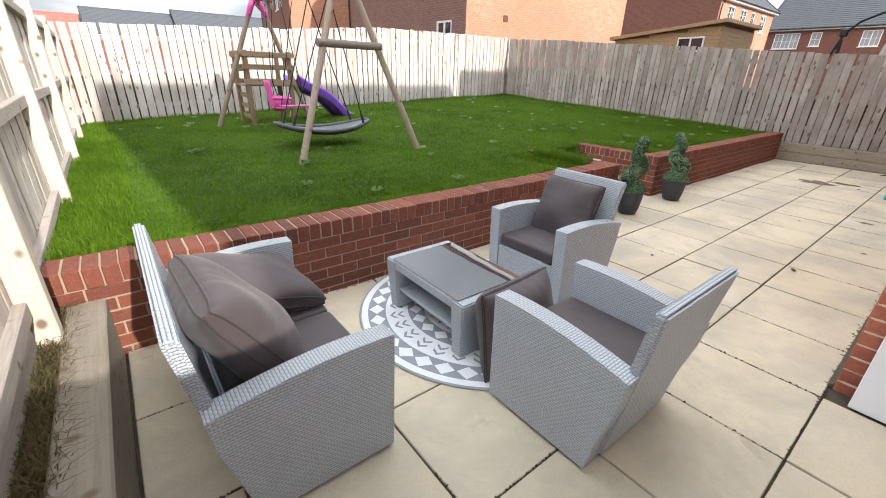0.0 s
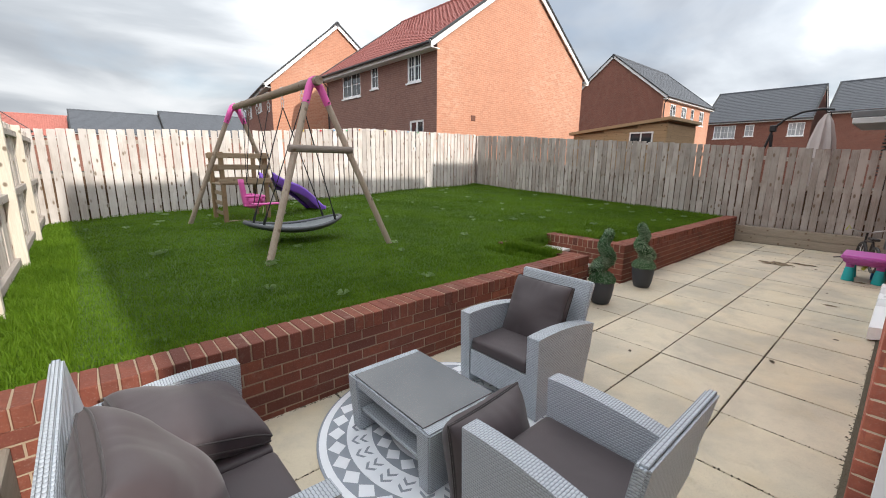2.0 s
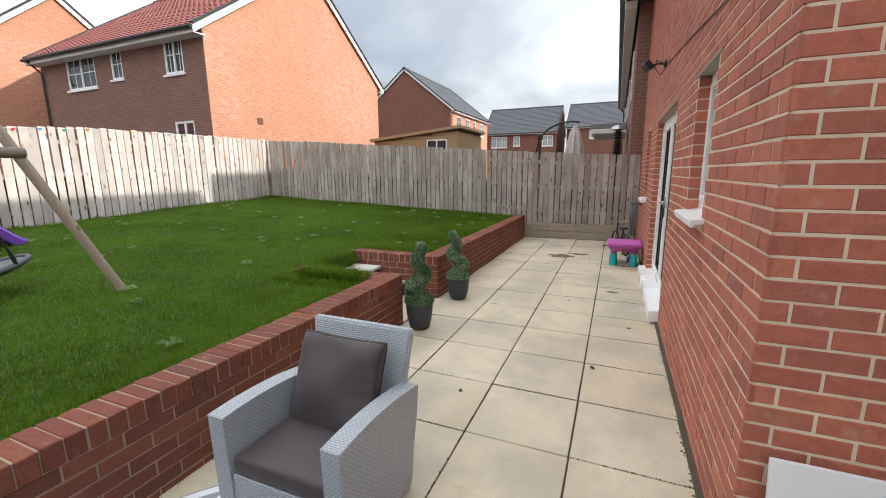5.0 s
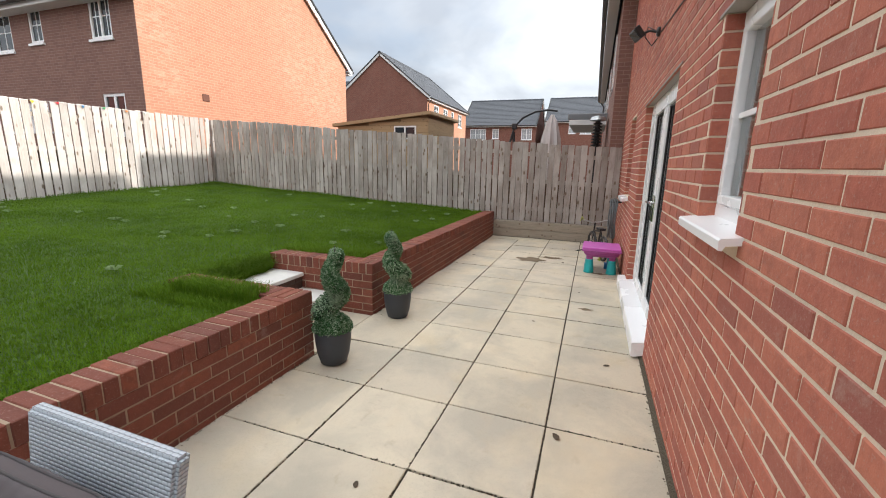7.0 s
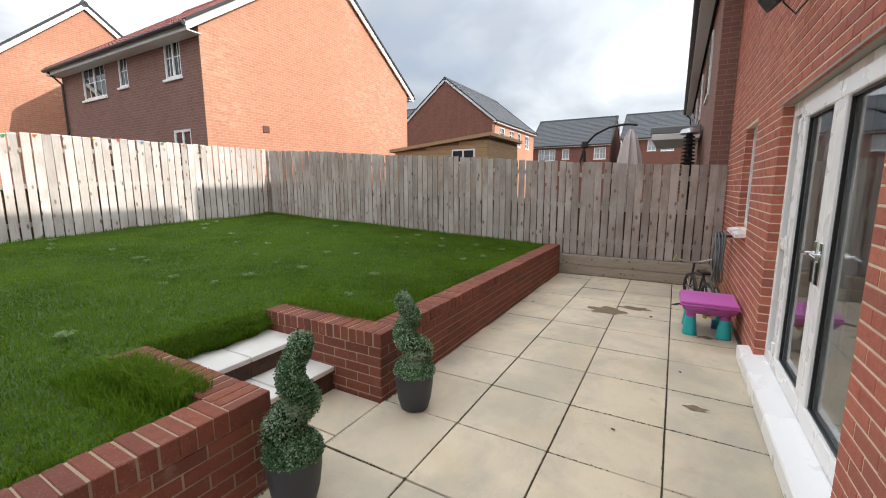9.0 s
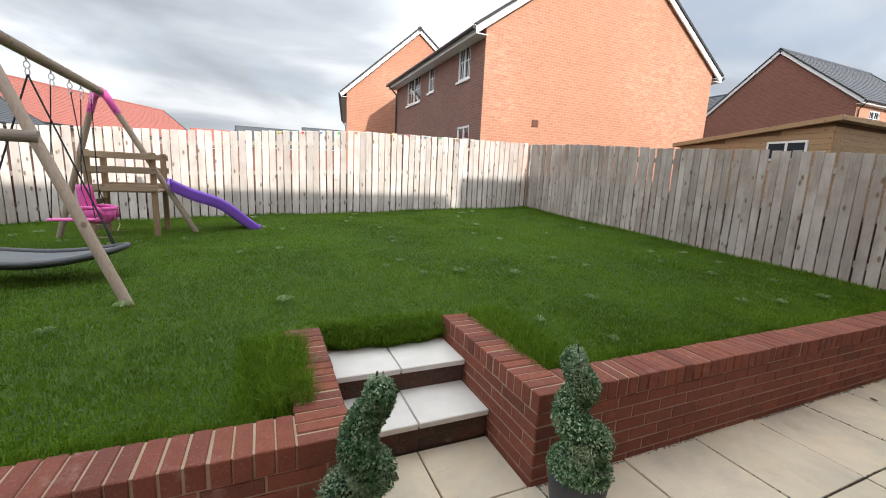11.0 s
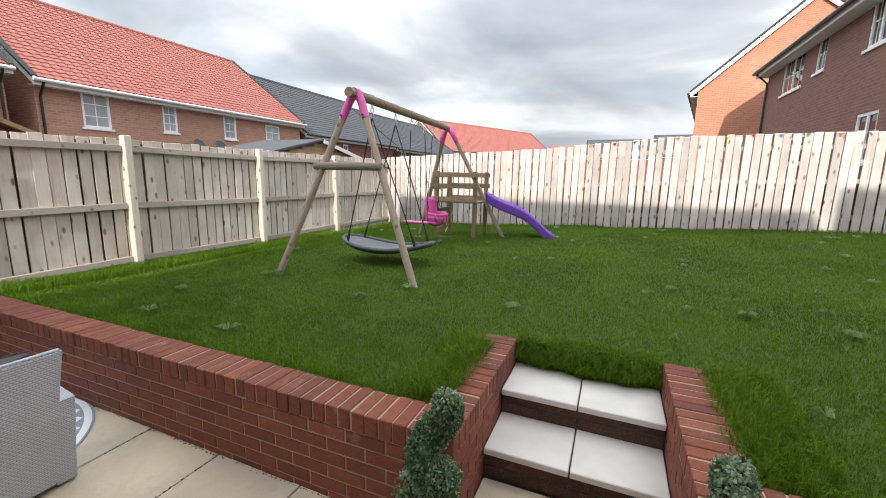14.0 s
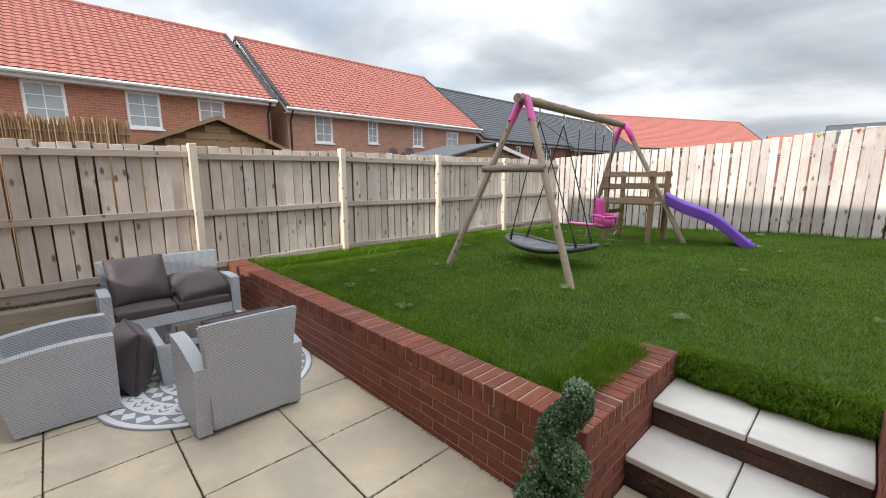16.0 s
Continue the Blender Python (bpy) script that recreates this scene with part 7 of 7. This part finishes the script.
# ---------------------------------------------------------------- grass and weeds
def blades(name, label, xs, ys, zs, height, width, lean, mat, seed, category="grass"):
    rng = np.random.default_rng(seed)
    n = len(xs)
    a = rng.uniform(0, 2 * np.pi, n)
    h = height * rng.uniform(0.55, 1.25, n)
    w = width * rng.uniform(0.7, 1.3, n)
    ld = rng.uniform(0, 2 * np.pi, n)
    le = lean * rng.uniform(0.1, 1.0, n) * h
    cx, cy = np.cos(a) * w / 2, np.sin(a) * w / 2
    dx, dy = np.cos(ld) * le, np.sin(ld) * le
    co = np.empty((n, 5, 3))
    co[:, 0] = np.stack([xs - cx, ys - cy, zs - 0.01], 1)
    co[:, 1] = np.stack([xs + cx, ys + cy, zs - 0.01], 1)
    co[:, 2] = np.stack([xs + cx * 0.8 + dx * 0.35, ys + cy * 0.8 + dy * 0.35, zs + h * 0.6], 1)
    co[:, 3] = np.stack([xs - cx * 0.8 + dx * 0.35, ys - cy * 0.8 + dy * 0.35, zs + h * 0.6], 1)
    co[:, 4] = np.stack([xs + dx, ys + dy, zs + h * (1 - 0.25 * lean)], 1)
    o = np.arange(n)[:, None] * 5
    quads = o + np.array([0, 1, 2, 3])
    tris = o + np.array([3, 2, 4])
    me = bpy.data.meshes.new(name)
    me.vertices.add(n * 5)
    me.vertices.foreach_set("co", co.ravel())
    loops = np.concatenate([quads, tris], 1).ravel()
    me.loops.add(len(loops))
    me.loops.foreach_set("vertex_index", loops.astype(np.int32))
    starts = (np.arange(n)[:, None] * 7 + np.array([0, 4])).ravel()
    me.polygons.add(n * 2)
    me.polygons.foreach_set("loop_start", starts.astype(np.int32))
    me.update(calc_edges=True)
    me.materials.append(mat)
    ob = tagged(new(name, me), label, category, kind="stuff")
    return ob


def lawn_z_many(x, y):
    k = np.clip((y - 2.7) / 7.9, 0, 1)
    z = 0.455 + k * (-0.06 + 0.040 * np.maximum(0, x))
    z = z - np.where(x < 0.7, 0.06 * (0.7 - np.maximum(x, -0.4)) / 1.1 * np.clip(y - 2.6, 0, 1), 0)
    return z + 0.012 * np.sin(1.7 * x + 0.6) * np.sin(1.3 * y) + 0.008 * np.sin(4.1 * x + 2.0 * y)


def build_grass():
    rng = np.random.default_rng(7)
    n = 560000
    x = rng.uniform(-0.36, 10.84, n)
    y = 2.72 + (10.56 - 2.72) * rng.random(n) ** 1.45
    keep = ~((x > 4.38) & (x < 5.79) & (y < 3.71))
    x, y = x[keep], y[keep]
    blades("lawn_grass", "short mown green lawn grass", x, y, lawn_z_many(x, y), 0.027, 0.0050, 1.0, M_GRASS, 8)
    m = 14000
    x, y = -0.33 + 0.42 * rng.random(m) ** 1.6, rng.uniform(2.74, 8.0, m)
    blades("long_grass", "longer bright grass along the panel fence", x, y, lawn_z_many(x, y), 0.115, 0.0055, 0.8, M_GRASS, 10)
    # longer tufts along the walls, steps and fences
    xs, ys = [], []
    for x0, x1, y0, y1, m in ((-0.33, 0.02, 2.75, 10.4, 9000), (-0.30, 4.40, 2.72, 2.84, 2600), (5.78, 10.7, 2.72, 2.86, 4200), (4.64, 5.53, 3.71, 3.85, 2500), (4.15, 4.42, 2.75, 3.75, 2600), (5.77, 6.1, 2.75, 3.8, 3000), (-0.3, 10.8, 10.42, 10.6, 5000), (10.62, 10.84, 2.8, 10.5, 4200)):
        xs.append(rng.uniform(x0, x1, m))
        ys.append(rng.uniform(y0, y1, m))
    x, y = np.concatenate(xs), np.concatenate(ys)
    blades("long_grass", "longer uncut grass along walls and fences", x, y, lawn_z_many(x, y), 0.07, 0.0055, 0.9, M_GRASS, 9)


build_grass()


def turf_fringe():
    """Grass that hangs over the earth edge above the top step."""
    rng = np.random.default_rng(31)
    n = 11000
    x = rng.uniform(4.64, 5.53, n)
    k = rng.random(n)
    y = 3.655 + 0.02 * np.sin(7 * x) + 0.012 * np.sin(23 * x + 1) + 0.09 * k + 0.02 * rng.random(n)
    z = 0.352 + 0.105 * k + rng.uniform(-0.005, 0.01, n)
    blades("long_grass", "uncut grass hanging over the top step", x, y, z, 0.095, 0.0042, 1.8, M_GRASS, 32)
    m = 2600
    x = rng.uniform(4.30, 4.50, m)
    y = rng.uniform(2.78, 3.55, m)
    blades("long_grass", "tufts of uncut grass leaning over the coping", x, y, np.full(m, 0.46), 0.15, 0.005, 0.9, M_GRASS, 33)
    x = rng.uniform(5.72, 5.95, m)
    y = rng.uniform(2.75, 3.7, m)
    blades("long_grass", "tufts of uncut grass leaning over the coping", x, y, np.full(m, 0.46), 0.12, 0.005, 0.9, M_GRASS, 34)


turf_fringe()


def weeds():
    rng = random.Random(17)
    v, f = [], []
    spots = [(rng.uniform(0.6, 10.4), rng.uniform(3.0, 10.2)) for i in range(58)] + [(1.62, 4.42), (3.32, 4.60), (1.75, 3.05), (2.65, 3.05), (8.55, 10.35), (8.75, 10.3), (0.2, 8.9), (8.9, 3.2), (6.2, 3.4), (6.5, 2.95)]
    for x, y in spots:
        if 4.2 < x < 6.0 and y < 3.9:
            continue
        z = lawn_z(x, y)
        size = rng.uniform(0.04, 0.085)
        for k in range(rng.randint(8, 15)):
            a = rng.uniform(0, 6.283)
            l, w = size * rng.uniform(0.6, 1.2), size * rng.uniform(0.09, 0.16)
            d, s = Vector((math.cos(a), math.sin(a), 0)), Vector((-math.sin(a), math.cos(a), 0))
            b = Vector((x, y, z + 0.028))
            o = len(v)
            v += [b - s * w * 0.25, b + s * w * 0.25, b + d * l * 0.55 + s * w + Vector((0, 0, 0.04)), b + d * l + Vector((0, 0, 0.022)), b + d * l * 0.55 - s * w + Vector((0, 0, 0.04))]
            f.append((o, o + 1, o + 2, o + 3, o + 4))
    tagged(new("weed_rosettes", mesh_data("weed_rosettes", v, f, M_WEED)), "flat pale weed rosettes scattered in the lawn", "weeds", kind="stuff")
    r = np.random.default_rng(23)
    n = 9000
    x, y = r.uniform(-0.40, -0.275, n), r.uniform(-1.2, 2.68, n)
    blades("dry_weeds", "dry tangled weeds along the fence foot", x, y, np.full(n, 0.28), 0.12, 0.004, 1.5, M_DRY, 24, "weeds")


weeds()
